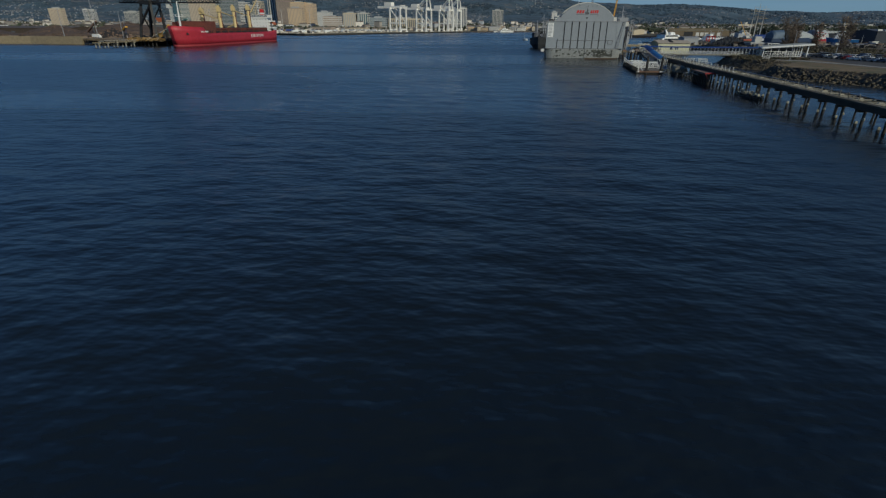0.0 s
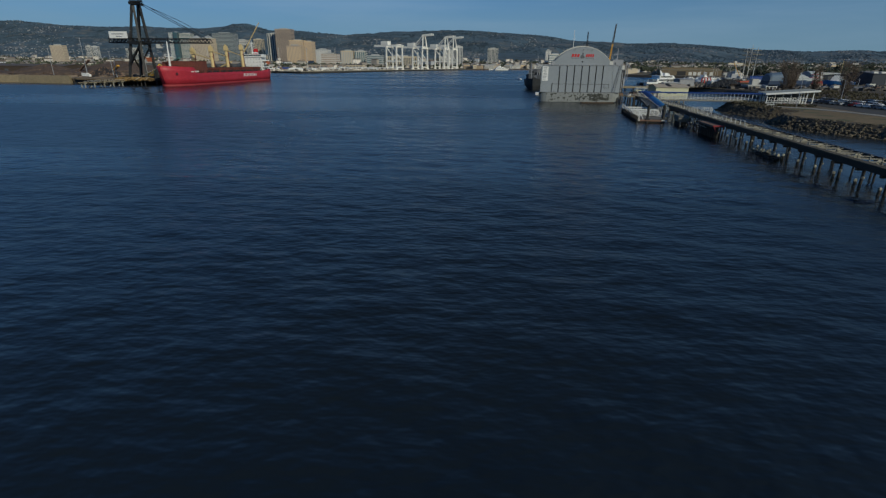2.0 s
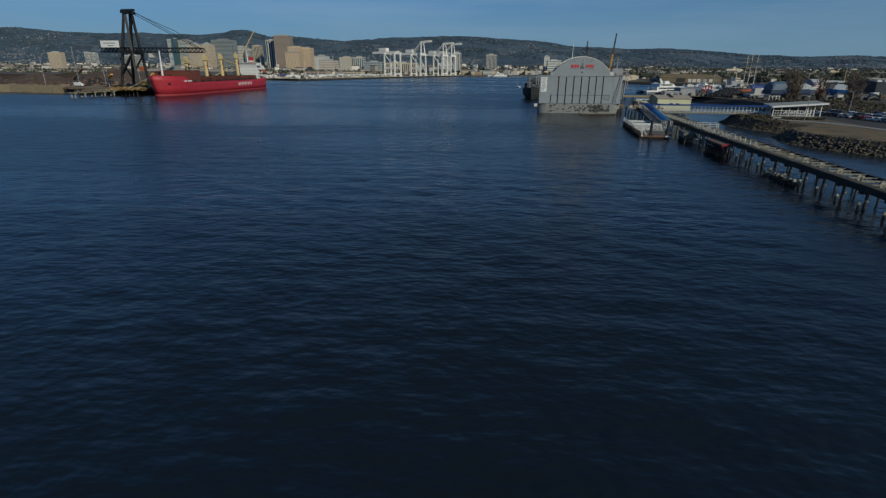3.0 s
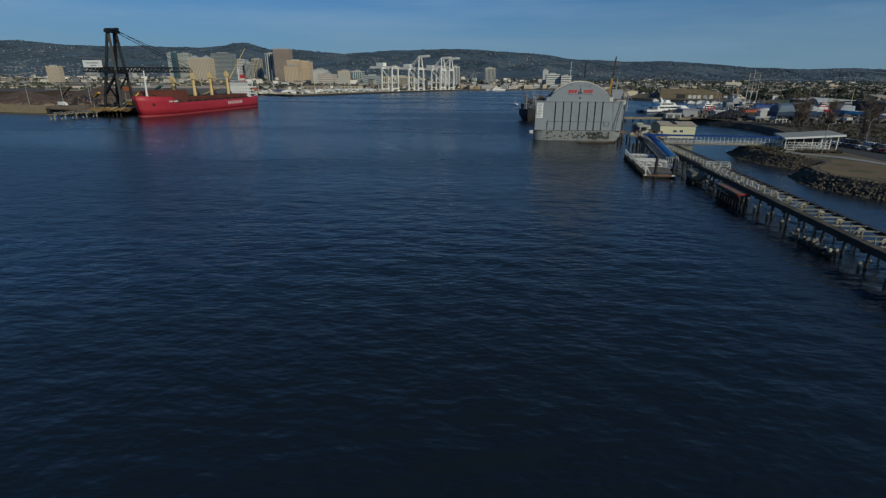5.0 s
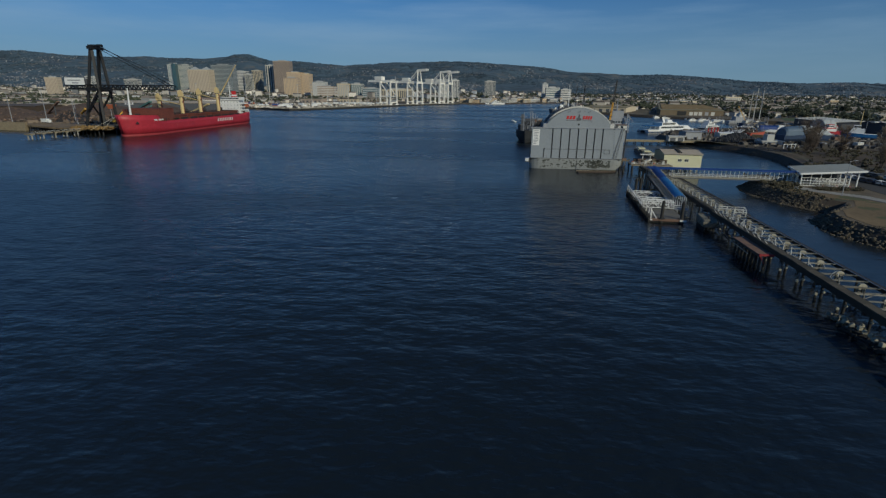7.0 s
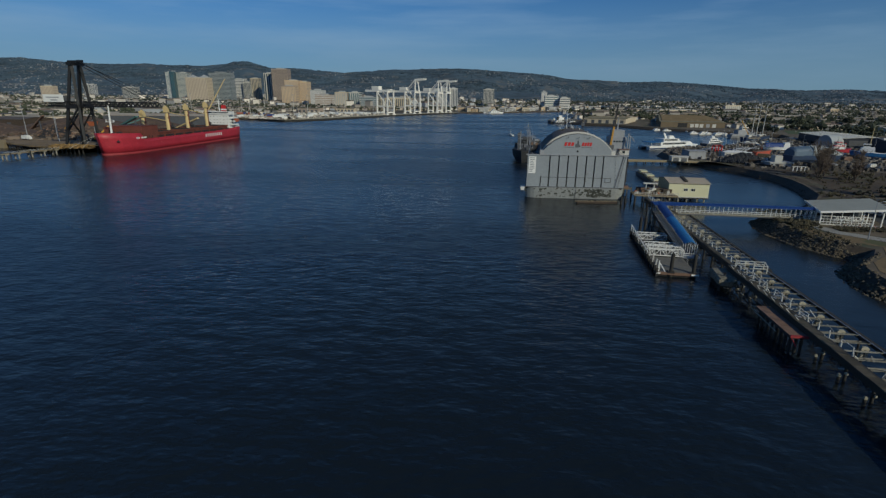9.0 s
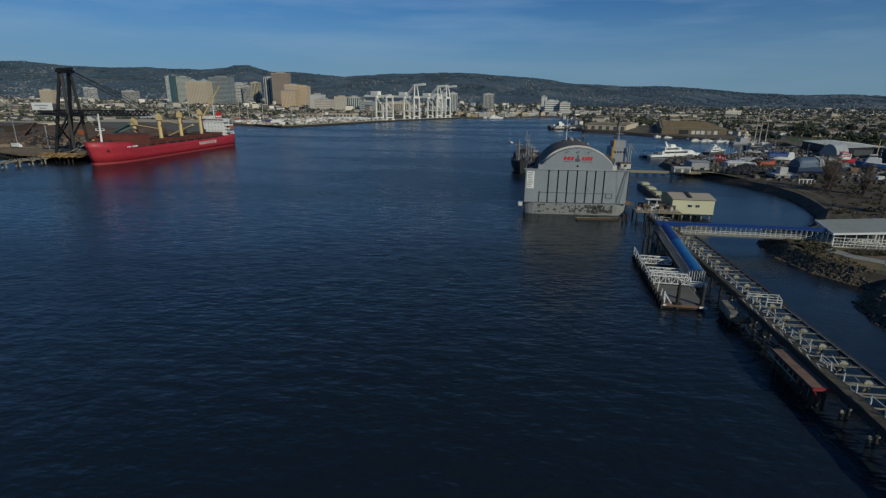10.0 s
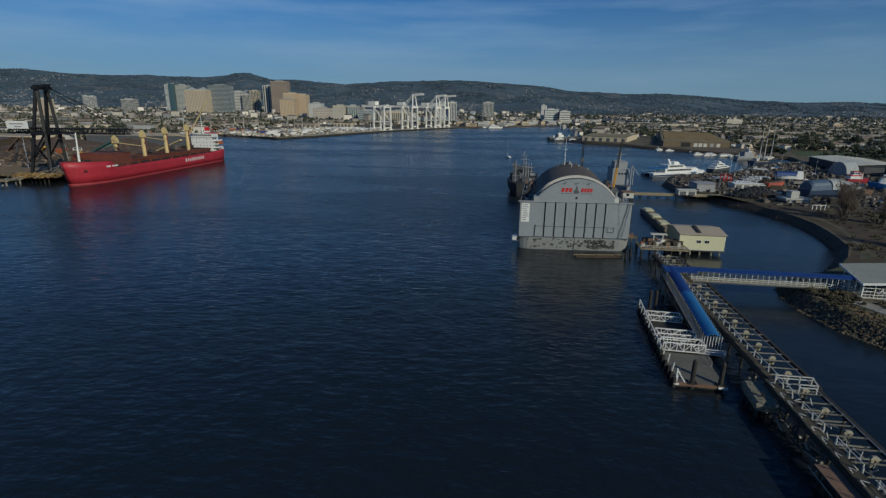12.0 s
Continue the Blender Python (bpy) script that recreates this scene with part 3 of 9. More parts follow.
        part("handrail", Geo().beam((x, a, 5.2), (x, b, 5.2 + rng.uniform(-0.06, 0.04)), 0.09, 0.08), OFFWHITE, pier)
        if i % 3 == 0:
            part("mid_rail", Geo().beam((x, a, 4.65), (x, b, 4.65 + rng.uniform(-0.1, 0.05)), 0.08), OFFWHITE, pier)
    # broken blocks and fallen timber in the water along the walkway
    block = Geo().loft([[(-0.5, -0.4, -0.5), (0.6, -0.45, -0.5), (0.5, 0.5, -0.5), (-0.55, 0.4, -0.5)], [(-0.6, -0.5, 0.2), (0.5, -0.5, 0.3), (0.6, 0.45, 0.25), (-0.5, 0.5, 0.15)], [(-0.4, -0.3, 0.5), (0.35, -0.35, 0.55), (0.4, 0.3, 0.5), (-0.35, 0.35, 0.45)]]).mesh("rubble_block", MOSSY)
    for i in range(16):
        part("rubble_block", block, None, pier, m=pose(rng.uniform(-2.3, -0.9), rng.uniform(30, 36), rng.uniform(0.0, 0.6), rng.uniform(-25, 25), rng.uniform(-25, 25), rng.uniform(0, 360)) @ Matrix.Scale(rng.uniform(0.3, 0.7), 4))
    wreck = Geo()
    for i in range(60):
        a = Vector((rng.uniform(-2.6, -0.8), rng.uniform(24.5, 35.5), rng.uniform(-0.3, 0.5)))
        wreck.beam(a, a + Vector((rng.uniform(-1.2, 1.2), rng.uniform(-2.0, 2.0), rng.uniform(-0.4, 0.5))), rng.uniform(0.2, 0.4), 0.3)
    tagged(part("collapsed_timber", wreck, TIMBER_DARK, pier, "dark collapsed timber under the rubble"), kind="stuff")
    for i in range(8):
        part("stub_cap", stub_cap, None, pier, m=pose(rng.uniform(-2.2, -0.9), 25.5 + i * 1.15, 0.05 + rng.uniform(-0.1, 0.15), 0, 0, rng.uniform(-25, 25)))
    for i in range(34):
        x, y = rng.uniform(-2.1, -0.9), rng.uniform(70, 84)
        a = Vector((x, y, rng.uniform(0.2, 1.6)))
        part("fallen_timber", Geo().beam(a, a + Vector((rng.uniform(-0.8, 1.0), rng.uniform(-2.2, 2.2), rng.uniform(-0.6, 1.6))), rng.uniform(0.14, 0.28), 0.18), TIMBER_DARK if i % 4 else CONCRETE, pier)
    brace = Geo().beam((0, 0, 0.1), (-0.75, 0.1, 0.9), 0.1).beam((-0.75, 0.1, 0.95), (-0.1, -0.5, 0.95), 0.09)
    brace_mesh = brace.mesh("outrigger", OFFWHITE)
    for i in range(21, 31):
        part("outrigger", brace_mesh, None, pier, m=pose(-0.6, i * BAY + rng.uniform(-0.4, 0.4), 3.9, rng.uniform(-10, 10), 0, rng.uniform(-25, 25)))
    # broken white rails and trestles strewn over the open bays
    for i in range(70):
        x, y = rng.uniform(0.6, 3.4), rng.uniform(58, 88) if i < 60 else rng.uniform(40, 58)
        a = Vector((x, y, 3.6))
        b = a + Vector((rng.uniform(-1.1, 1.1), rng.uniform(-1.3, 1.3), rng.uniform(0.0, 1.0)))
        part("broken_rail", Geo().beam(a, b, rng.uniform(0.07, 0.13), 0.08), OFFWHITE if i % 2 else CONCRETE, pier)
    return pier


def build_cross_rail():
    gate = thing("barrier_rail", "white timber barrier across the trestle pier", "railing", PIER @ pose(0, 87.5, 0))
    post = Geo().box(-0.08, 0.08, -0.08, 0.08, 3.7, 5.35).mesh("post", OFFWHITE)
    for x in (0.3, 2.2, 4.1, 6.0):
        part("post", post, None, gate, m=pose(x, 0, 0))
    for x in (3.0, 5.7):
        part("post", post, None, gate, m=pose(x, -2.2, -0.2))
    for a, b in (((0.3, 0, 5.3), (6.2, 0, 5.3)), ((0.3, 0, 4.8), (6.0, 0, 4.8)), ((3.0, -2.2, 5.05), (5.7, -2.2, 5.05)), ((3.0, -2.2, 4.5), (5.7, -2.2, 4.5)), ((5.7, -2.2, 5.05), (6.0, 0, 5.3))):
        part("rail", Geo().beam(a, b, 0.16, 0.12), OFFWHITE, gate)


def build_dolphin():
    d = thing("concrete_dolphin", "weathered concrete mooring block on dark piles beside the pier", "mooring block", pose(56.3, 82.4, 0, 0, 0, -9))
    g = Geo().loft([[(0.2, 0.3, 1.1), (3.3, 0.2, 1.2), (3.4, 6.9, 1.2), (0.1, 6.9, 1.2)], [(0, 0, 2.2), (3.5, -0.1, 2.4), (3.6, 7.1, 2.7), (0, 7.1, 2.7)], [(0.3, 0.9, 2.75), (3.1, 0.7, 2.9), (3.3, 6.8, 3.05), (0.25, 6.8, 3.0)]])
    part("block", g, MOSSY, d)
    pile = Geo().cone((0, 0, -1.5), (0, 0, 1.4), 0.3, 0.28, 8).mesh("pier_post", TIMBER_DARK)
    for y in (0.5, 2.2, 3.9, 5.6):
        for x in (0.3, 2.4):
            part("pier_post", pile, None, d, m=pose(x, y, 0, 0, random.uniform(-4, 4), 0))
    part("bollard", Geo().cone((1.5, 2, 3), (1.5, 2, 3.5), 0.25, 0.2, 8).box(1.1, 1.9, 1.85, 2.15, 3.45, 3.6), DARK_STEEL, d)


def build_rust_barge():
    b = thing("landing_platform", "rusty brown steel landing platform on piles beside the pier", "platform", PIER @ pose(-3.85, 55.5, 0))
    plate = Geo().box(0, 2.55, 0, 3.95, 3.05, 3.18).mesh("deck_plate", RUST)
    for i in range(3):
        part("deck_plate", plate, None, b, m=pose(0, i * 4.0, 0))
    part("frame", Geo().box(0.0, 0.2, 0, 11.95, 2.7, 3.05).box(2.35, 2.55, 0, 11.95, 2.7, 3.05).box(0.2, 2.35, 0.05, 0.2, 2.7, 3.05).box(0.2, 2.35, 11.75, 11.95, 2.7, 3.05), DARK_STEEL, b)
    part("front_edge", Geo().box(-0.05, 2.6, -0.12, 0.0, 2.9, 3.22).box(0.1, 2.5, 0.0, 0.3, 3.185, 3.25), BOOT_RED, b, "red painted front edge")
    part("brace", Geo().beam((0.1, -0.1, 2.9), (0.75, -0.6, 1.7), 0.14), BOOT_RED, b, "bent red brace")
    part("fender_rail", Geo().beam((-0.5, 3.2, 2.3), (-0.45, 12.2, 2.5), 0.12).beam((-0.5, 6, 2.35), (0.0, 6, 2.8), 0.1).beam((-0.45, 11, 2.45), (0.0, 11, 2.8), 0.1), CONC_PALE, b, "pale fender rail")
    pile = Geo().cone((0, 0, -1.5), (0, 0, 2.9), 0.22, 0.2, 8).mesh("pier_post", TIMBER_DARK)
    for k in range(8):
        for x in (0.5, 1.3, 2.1):
            part("pier_post", pile, None, b, m=pose(x, 0.6 + k * 1.5, 0))


# ---- the ferry landing ----
FLOAT = pose(46.7, 90.3, 0, 0, 0, -7.0)


def truss_ramp(y, length, label, high=1.3):
    """A white boarding ramp with trussed sides and crossed ties, lying across the float."""
    r = thing("boarding_ramp", label, "ramp", FLOAT @ pose(0.5, y, 1.02), group="boarding ramps on the float")
    part("deck", Geo().box(0, length, 0, 2.5, 0.25, 0.38), FLOAT_DECK, r)
    n, top = 6, 0.25 + high
    for y0 in (0.0, 2.5):
        g = Geo().beam((0, y0, 0.25), (length, y0, 0.25), 0.2).beam((0, y0, top), (length, y0, top), 0.2)
        for i in range(n + 1):
            x = length * i / n
            g.beam((x, y0, 0.25), (x, y0, top), 0.12)
            if i < n:
                x2 = length * (i + 1) / n
                g.beam((x if i % 2 else x2, y0, 0.25), (x2 if i % 2 else x, y0, top), 0.11)
        part("side_truss", g, WHITE, r)
    part("cross_tie", Geo().beam((0.1, 0, top), (0.1, 2.5, top), 0.12), WHITE, r)
    part("cross_tie", Geo().beam((length * 0.4, 0, top), (length * 0.62, 2.5, top), 0.12), WHITE, r)
    part("cross_tie", Geo().beam((length - 0.1, 0, top), (length - 0.1, 2.5, top), 0.12), WHITE, r)
    for x in (0.3, length - 0.3):
        part("wheel_foot", Geo().box(x - 0.15, x + 0.15, 0.2, 2.3, 0.0, 0.25), DARK_STEEL, r)
    return r


def build_float():
    f = thing("ferry_float", "grey floating ferry landing with dark guide piles", "floating dock", FLOAT)
    part("hull", Geo().box(0.3, 8.3, 0.9, 36.0, -0.5, 0.8), TIMBER_DARK, f)
    deck = Geo().box(0.15, 8.45, 0.8, 6.55, 0.8, 1.0).mesh("deck_panel", FLOAT_DECK)
    # dark panels stand in for the shade of open wells under the ramps
    well_shade_deck = Geo().box(0.15, 8.45, 0.8, 6.55, 0.8, 1.0).mesh("deck_panel", TIMBER_DARK)
    for i in range(6):
        part("deck_panel", deck if i < 2 else well_shade_deck, None, f, m=pose(0, i * 5.9, 0))
    part("front_beam", Geo().box(-0.1, 8.6, 0.5, 0.8, 0.45, 1.05), RUST, f, "rust-brown front fender beam")
    part("corner_pad", Geo().box(-0.3, 0.6, 0.3, 0.5, 0.6, 0.95), WHITE, f)
    part("corner_pad", Geo().box(7.2, 8.7, 0.3, 0.5, 0.6, 0.95), WHITE, f)
    fender = Geo().box(-0.22, 0.22, -0.2, 0.2, -1.2, 1.9).mesh("fender_post", TIMBER_DARK)
    for i in range(17):
        part("fender_post", fender, None, f, m=pose(-0.15, 0.5 + i * 2.2, 0, 0, random.uniform(-3, 3), 0))
    pale = Geo().box(-0.12, 0.12, -0.12, 0.12, 0.6, 2.9).mesh("white_post", OFFWHITE)
    for y in (1.2, 4.5, 8.0, 11.5):
        part("white_post", pale, None, f, m=pose(0.25, y, 0, 0, 6, 0))
    part("corner_brace", Geo().beam((0.2, 0.9, 0.6), (0.2, 0.9, 3.6), 0.22).beam((0.2, 1.1, 3.3), (1.7, 0.8, 1.0), 0.2), WHITE, f, "white corner brace")
    pile = Geo().cone((0, 0, -2), (0, 0, 5.2), 0.42, 0.4, 12).cone((0, 0, 5.2), (0, 0, 5.7), 0.4, 0.1, 12).mesh("guide_post", TIMBER_DARK)
    for x, y in ((2.9, 0.9), (7.7, 1.1), (2.5, 36.6), (3.9, 37.0)):
        part("guide_post", pile, None, f, m=pose(x, y, 0))
    part("edge_beam", Geo().beam((0.05, 12.5, 2.2), (-0.05, 36.0, 3.2), 0.2).beam((0.05, 12.5, 1.4), (-0.05, 36.0, 1.6), 0.14), WHITE, f, "long white rail along the outer edge")
    for k in range(9):
        part("edge_post", Geo().box(-0.08, 0.12, 12.6 + k * 2.9, 12.8 + k * 2.9, 0.9, 2.2 + k * 0.12), OFFWHITE, f)
    part("far_post", Geo().beam((-0.1, 35.6, 0.6), (-0.1, 35.6, 3.4), 0.2), OFFWHITE, f, "white far corner post")
    for x, y in ((2.9, 0.9), (7.7, 1.1)):
        hoop = Geo().box(x - 0.7, x + 0.7, y - 0.6, y - 0.5, 1.0, 1.3).box(x - 0.7, x - 0.55, y - 0.6, y + 0.6, 1.0, 1.3).box(x + 0.55, x + 0.7, y - 0.6, y + 0.6, 1.0, 1.3)
        part("pile_hoop", hoop, DARK_STEEL, f)
    part("edge_rail", Geo().beam((8.3, 8, 2.0), (8.3, 14, 2.0), 0.07).beam((8.3, 8, 1.5), (8.3, 14, 1.5), 0.06).beam((8.3, 8, 1.0), (8.3, 8, 2.0), 0.07).beam((6.0, 13.7, 1.0), (6.0, 13.7, 2.4), 0.1).beam((8.0, 12.8, 1.0), (8.0, 12.8, 2.4), 0.1), OFFWHITE, f)
    truss_ramp(13.0, 8.0, "white trussed boarding ramp lying across the ferry float", 1.7)
    truss_ramp(18.2, 7.8, "white trussed boarding ramp lying across the ferry float")
    truss_ramp(28.0, 7.4, "white trussed boarding ramp lying across the ferry float")
    ring = thing("life_ring", "white life ring on a rail post", "life ring", FLOAT @ pose(6.9, 12.9, 2.0))
    n, seg = 14, 6
    rings = []
    for i in range(n + 1):
        a = i * math.tau / n
        rings.append([((0.3 + 0.08 * math.cos(b)) * math.cos(a), 0.08 * math.sin(b), (0.3 + 0.08 * math.cos(b)) * math.sin(a)) for b in (j * math.tau / seg for j in range(seg))])
    part("ring", Geo().loft(rings, cap=False), WHITE, ring)
    part("ladder", Geo().beam((0.5, 0, -1.0), (0.5, 0, 0.6), 0.06).beam((1.0, 0, -1.0), (1.0, 0, 0.6), 0.06).beam((0.5, 0, -0.6), (1.0, 0, -0.6), 0.05).beam((0.5, 0, -0.1), (1.0, 0, -0.1), 0.05).beam((0.5, 0, 0.4), (1.0, 0, 0.4), 0.05), WHITE, ring)


def build_covered_ramp():
    """The sloping gangway from the bridge head down to the float, under a pale blue roof with its shaded part deep
    blue.
    """
    r = thing("covered_gangway", "sloping gangway under a pale blue arched roof with its shaded part deep blue", "gangway")
    a, b = Vector((58.8, 104.4, 1.25)), Vector((63.2, 141.0, 4.3))
    d = (b - a)
    side = Vector((d.y, -d.x, 0)).normalized()

    def at(u, s, h):
        return a + d * u + side * s + Vector((0, 0, h))

    part("deck", Geo().loft([[at(u, -1.6, -0.3), at(u, 1.6, -0.3), at(u, 1.6, 0), at(u, -1.6, 0)] for u in (0, 1)]), GREY_DARK, r)
    n = 7
    for i in range(n):
        u0, u1 = i / n + 0.002, (i + 1) / n - 0.002
        prof = lambda u: [at(u, s * 0.86 + 0.3, 2.6 + 0.7 * (1 - (s / 1.7) ** 2) + e) for s, e in [(-1.7, 0), (-1.45, 0), (-1.0, 0), (-0.4, 0), (0.4, 0), (1.0, 0), (1.45, 0), (1.7, 0), (1.6, -0.12), (0.9, -0.12), (0, -0.12), (-0.9, -0.12), (-1.6, -0.12)]]
        # the upper panels' deeper blue paints the shaded far part of the roof
        part("roof_panel", Geo().loft([prof(u0), prof(u1)]), BLUE_LIGHT if i < 4 else BLUE, r)
    count = 30
    for i in range(count + 1):
        u = i / count
        for s in (-1.4, 1.9):
            part("post", Geo().beam(at(u, s, 0), at(u, s, 2.8), 0.08), ROOF_GREY, r)
    rails = Geo()
    for s in (-1.4, 1.9):
        for h in (0.5, 1.1):
            rails.beam(at(0, s, h), at(1, s, h), 0.07)
    part("handrail", rails, OFFWHITE, r)
    # foot of the gangway: hanging posts, a small landing and its rails
    for k in range(7):
        part("end_post", Geo().beam(at(0.0, -1.4 + k * 0.55, 0), at(0.0, -1.4 + k * 0.55, 2.75), 0.09), WHITE, r)
    part("foot_landing", Geo().loft([[at(u, s, h) for s, h in ((-1.8, -0.25), (2.2, -0.25), (2.2, -0.05), (-1.8, -0.05))] for u in (-0.06, 0.0)]), GREY, r)
    part("foot_rail", Geo().beam(at(-0.06, -1.7, 1.0), at(-0.06, 2.1, 1.0), 0.1).beam(at(-0.06, -1.7, 0.5), at(-0.06, 2.1, 0.5), 0.08).beam(at(-0.06, -1.7, 0), at(-0.06, -1.7, 1.0), 0.1).beam(at(-0.06, 2.1, 0), at(-0.06, 2.1, 1.0), 0.1), WHITE, r, "white rail at the foot")
    # deep fascia beams
    g = Geo()
    for s in (-1.75, 1.75):
        g.beam(at(0, s, -0.15), at(1, s, -0.15), 0.25, 0.6)
    part("girder", g, DARK_STEEL, r)
    pile = Geo().cone((0, 0, -2), (0, 0, 4.0), 0.4, 0.38, 10).mesh("support_post", CONCRETE)
    for x, y in ((61.4, 138.5), (65.4, 138.3), (61.9, 143), (65.9, 142.5)):
        part("support_post", pile, None, r, m=pose(x, y, 0))
    # head platform where gangway and bridge meet
    h = thing("bridge_landing", "timber landing platform where bridge and gangway meet", "platform", pose(61.2, 137.8, 0, 0, 0, -4.4))
    part("deck", Geo().box(0, 7.5, 0, 5.2, 3.9, 4.3), TIMBER, h)
    part("canopy", Geo().extrude_x([(-0.2, 6.9), (-0.2, 7.05), (2.4, 7.4), (5.2, 7.05), (5.2, 6.9)], -0.3, 7.8), BLUE, h, "deep blue sheet canopy")
    post = Geo().box(-0.08, 0.08, -0.08, 0.08, 4.3, 7.05).mesh("post", GREY)
    for x in (0.2, 3.7, 7.2):
        for y in (0.2, 4.8):
            part("post", post, None, h, m=pose(x, y, 0))


def build_bridge():
    """The covered footbridge from the landing head to the shore."""
    br = thing("covered_footbridge", "long footbridge with blue canopy and white railings", "bridge", pose(68.6, 141.0, 0, 0, 0, -4.4))
    L, W = 41.5, 3.2
    part("deck", Geo().box(0, L - 9, -W / 2, W / 2, 4.0, 4.28), CONC_PALE, br)
    part("ramp", Geo().loft([[(x, -W / 2, z - 0.3), (x, W / 2, z - 0.3), (x, W / 2, z), (x, -W / 2, z)] for x, z in ((L - 9, 4.28), (L + 1, 3.25))]), CONC_PALE, br)
    for y in (-W / 2, W / 2):
        part("girder", Geo().box(0, L - 9, y - 0.12, y + 0.12, 3.7, 4.02), GREY_DARK, br)
    n = 10
    panel = Geo().extrude_x([(-1.8, 6.85), (-1.8, 6.97), (0, 7.2), (1.8, 6.97), (1.8, 6.85), (0, 7.06)], 0, L / n - 0.04).mesh("canopy_panel", BLUE)
    for i in range(n):
        part("canopy_panel", panel, None, br, m=pose(i * L / n, 0, 0))
    frame_geo = Geo()
    for y in (-1.55, 1.55):
        frame_geo.beam((0, y, 4.2), (0, y, 6.9), 0.1)
    frame_geo.beam((0, -1.55, 6.85), (0, 1.55, 6.85), 0.1)
    bent = frame_geo.mesh("bent", WHITE)
    count = 30
    for i in range(count + 1):
        part("bent", bent, None, br, m=pose(i * L / count, 0, -0.02 if i * L / count < L - 9 else -0.02 - (i * L / count - L + 9) * 0.1))
    for y in (-1.55, 1.55):
        g = Geo()
        for z in (4.75, 5.3):
            g.beam((0, y, z), (L - 9, y, z), 0.08)
            g.beam((L - 9, y, z), (L, y, z - 0.95), 0.08)
        part("handrail", g, WHITE, br)
        pk = Geo()
        for i in range(130):
            x = i * (L - 9) / 130
            pk.box(x, x + 0.04, y - 0.02, y + 0.02, 4.28, 5.3)
        tagged(part("picket_infill", pk, OFFWHITE, br), kind="stuff")
    part("canopy_gutter", Geo().box(0, L, -1.9, -1.8, 6.75, 6.98), BLUE, br)
    col = Geo().cone((0, 0, -2), (0, 0, 3.4), 0.35, 0.35, 10).mesh("column", CONCRETE)
    for y in (-1, 1):
        part("column", col, None, br, m=pose(30.5, y, 0))


def build_terminal():
    t = thing("ferry_terminal", "white open-fronted ferry shelter with a flat pale olive-grey overhanging roof", "shelter")
    fl, fr, brr, bl = (106.8, 132.0, 7.3), (125.5, 129.8, 8.7), (131.5, 147.5, 8.7), (112.8, 149.3, 7.3)
    lo = [Vector(p) - Vector((0, 0, 0.45)) for p in (fl, fr, brr, bl)]
    part("roof", Geo().loft([lo, [Vector(p) for p in (fl, fr, brr, bl)]]), ROOF_SHELTER, t)
    part("fascia", Geo().beam(Vector(fl) + Vector((-0.05, -0.1, -0.2)), Vector(fr) + Vector((0, -0.1, -0.2)), 0.12, 0.6).beam(Vector(fl) + Vector((-0.1, 0, -0.2)), Vector(bl) + Vector((-0.1, 0, -0.2)), 0.12, 0.6), WHITE, t)
    o = Vector((108.2, 133.4, 3.0))
    u = Vector((16.0, -1.9, 0)).normalized()
    w = Vector((6.0, 17.3, 0)).normalized()
    L, D = 14.0, 14.5

    def at(x, y, z):
        return o + u * x + w * y + Vector((0, 0, z))

    def top(x):
        return 3.85 + x * 0.07

    part("floor_slab", Geo().loft([[at(-0.5, -0.5, z), at(L + 1, -0.5, z), at(L + 1, D + 0.5, z), at(-0.5, D + 0.5, z)] for z in (0, 0.12)]), CONCRETE, t)
    for i in range(6):
        x = L * i / 5
        part("front_post", Geo().beam(at(x, 0, 0), at(x, 0, top(x)), 0.28 if i in (0, 5) else 0.16), WHITE, t)
    for i, x in enumerate((L + 2.2,)):
        part("corner_post", Geo().beam(at(x, 0, 0), at(x, 0, top(x)), 0.3), WHITE, t)
    for z in (0.15, 0.95, 1.8, 2.7, 3.7):
        part("front_rail", Geo().beam(at(0, 0, z), at(L, 0, z + (0.07 * L if z > 3 else 0)), 0.1, 0.14), WHITE, t)
    for i in range(16):
        x = L * i / 15
        part("mullion", Geo().beam(at(x, 0, 0.15), at(x, 0, 2.7), 0.06), WHITE, t)
    for y in (4.8, 9.6, 14.2):
        for x in (0, L):
            part("side_post", Geo().beam(at(x, y, 0), at(x, y, top(x)), 0.24), WHITE, t)
    part("back_wall", Geo().loft([[at(3, 9.6, 0.1), at(L, 9.6, 0.1), at(L, 9.75, 0.1), at(3, 9.75, 0.1)], [at(3, 9.6, 3.9), at(L, 9.6, 4.6), at(L, 9.75, 4.6), at(3, 9.75, 3.9)]]), GREY_DARK, t)
    part("glazing", Geo().loft([[at(1, 9.4, 0.9), at(L - 1, 9.4, 0.9), at(L - 1, 9.5, 0.9), at(1, 9.5, 0.9)], [at(1, 9.4, 3.1), at(L - 1, 9.4, 3.1), at(L - 1, 9.5, 3.1), at(1, 9.5, 3.1)]]), GLASS, t)
    part("bench", Geo().loft([[at(2, 3, 0.42), at(L - 2, 3, 0.42), at(L - 2, 3.5, 0.42), at(2, 3.5, 0.42)], [at(2, 3, 0.5), at(L - 2, 3, 0.5), at(L - 2, 3.5, 0.5), at(2, 3.5, 0.5)]]), TIMBER, t)
    mid = at(L * 0.55, -0.25, 1.65)
    m = Matrix.Translation(mid) @ Euler((radians(90), 0, math.atan2(u.y, u.x))).to_matrix().to_4x4()
    lettering("sign_lettering", "ALAMEDA", 1.75, WHITE, t, m, "white sign letters reading ALAMEDA", 0.06)
    part("sign_rail", Geo().beam(at(3.2, -0.25, 1.5), at(12.3, -0.25, 1.5), 0.08), WHITE, t)


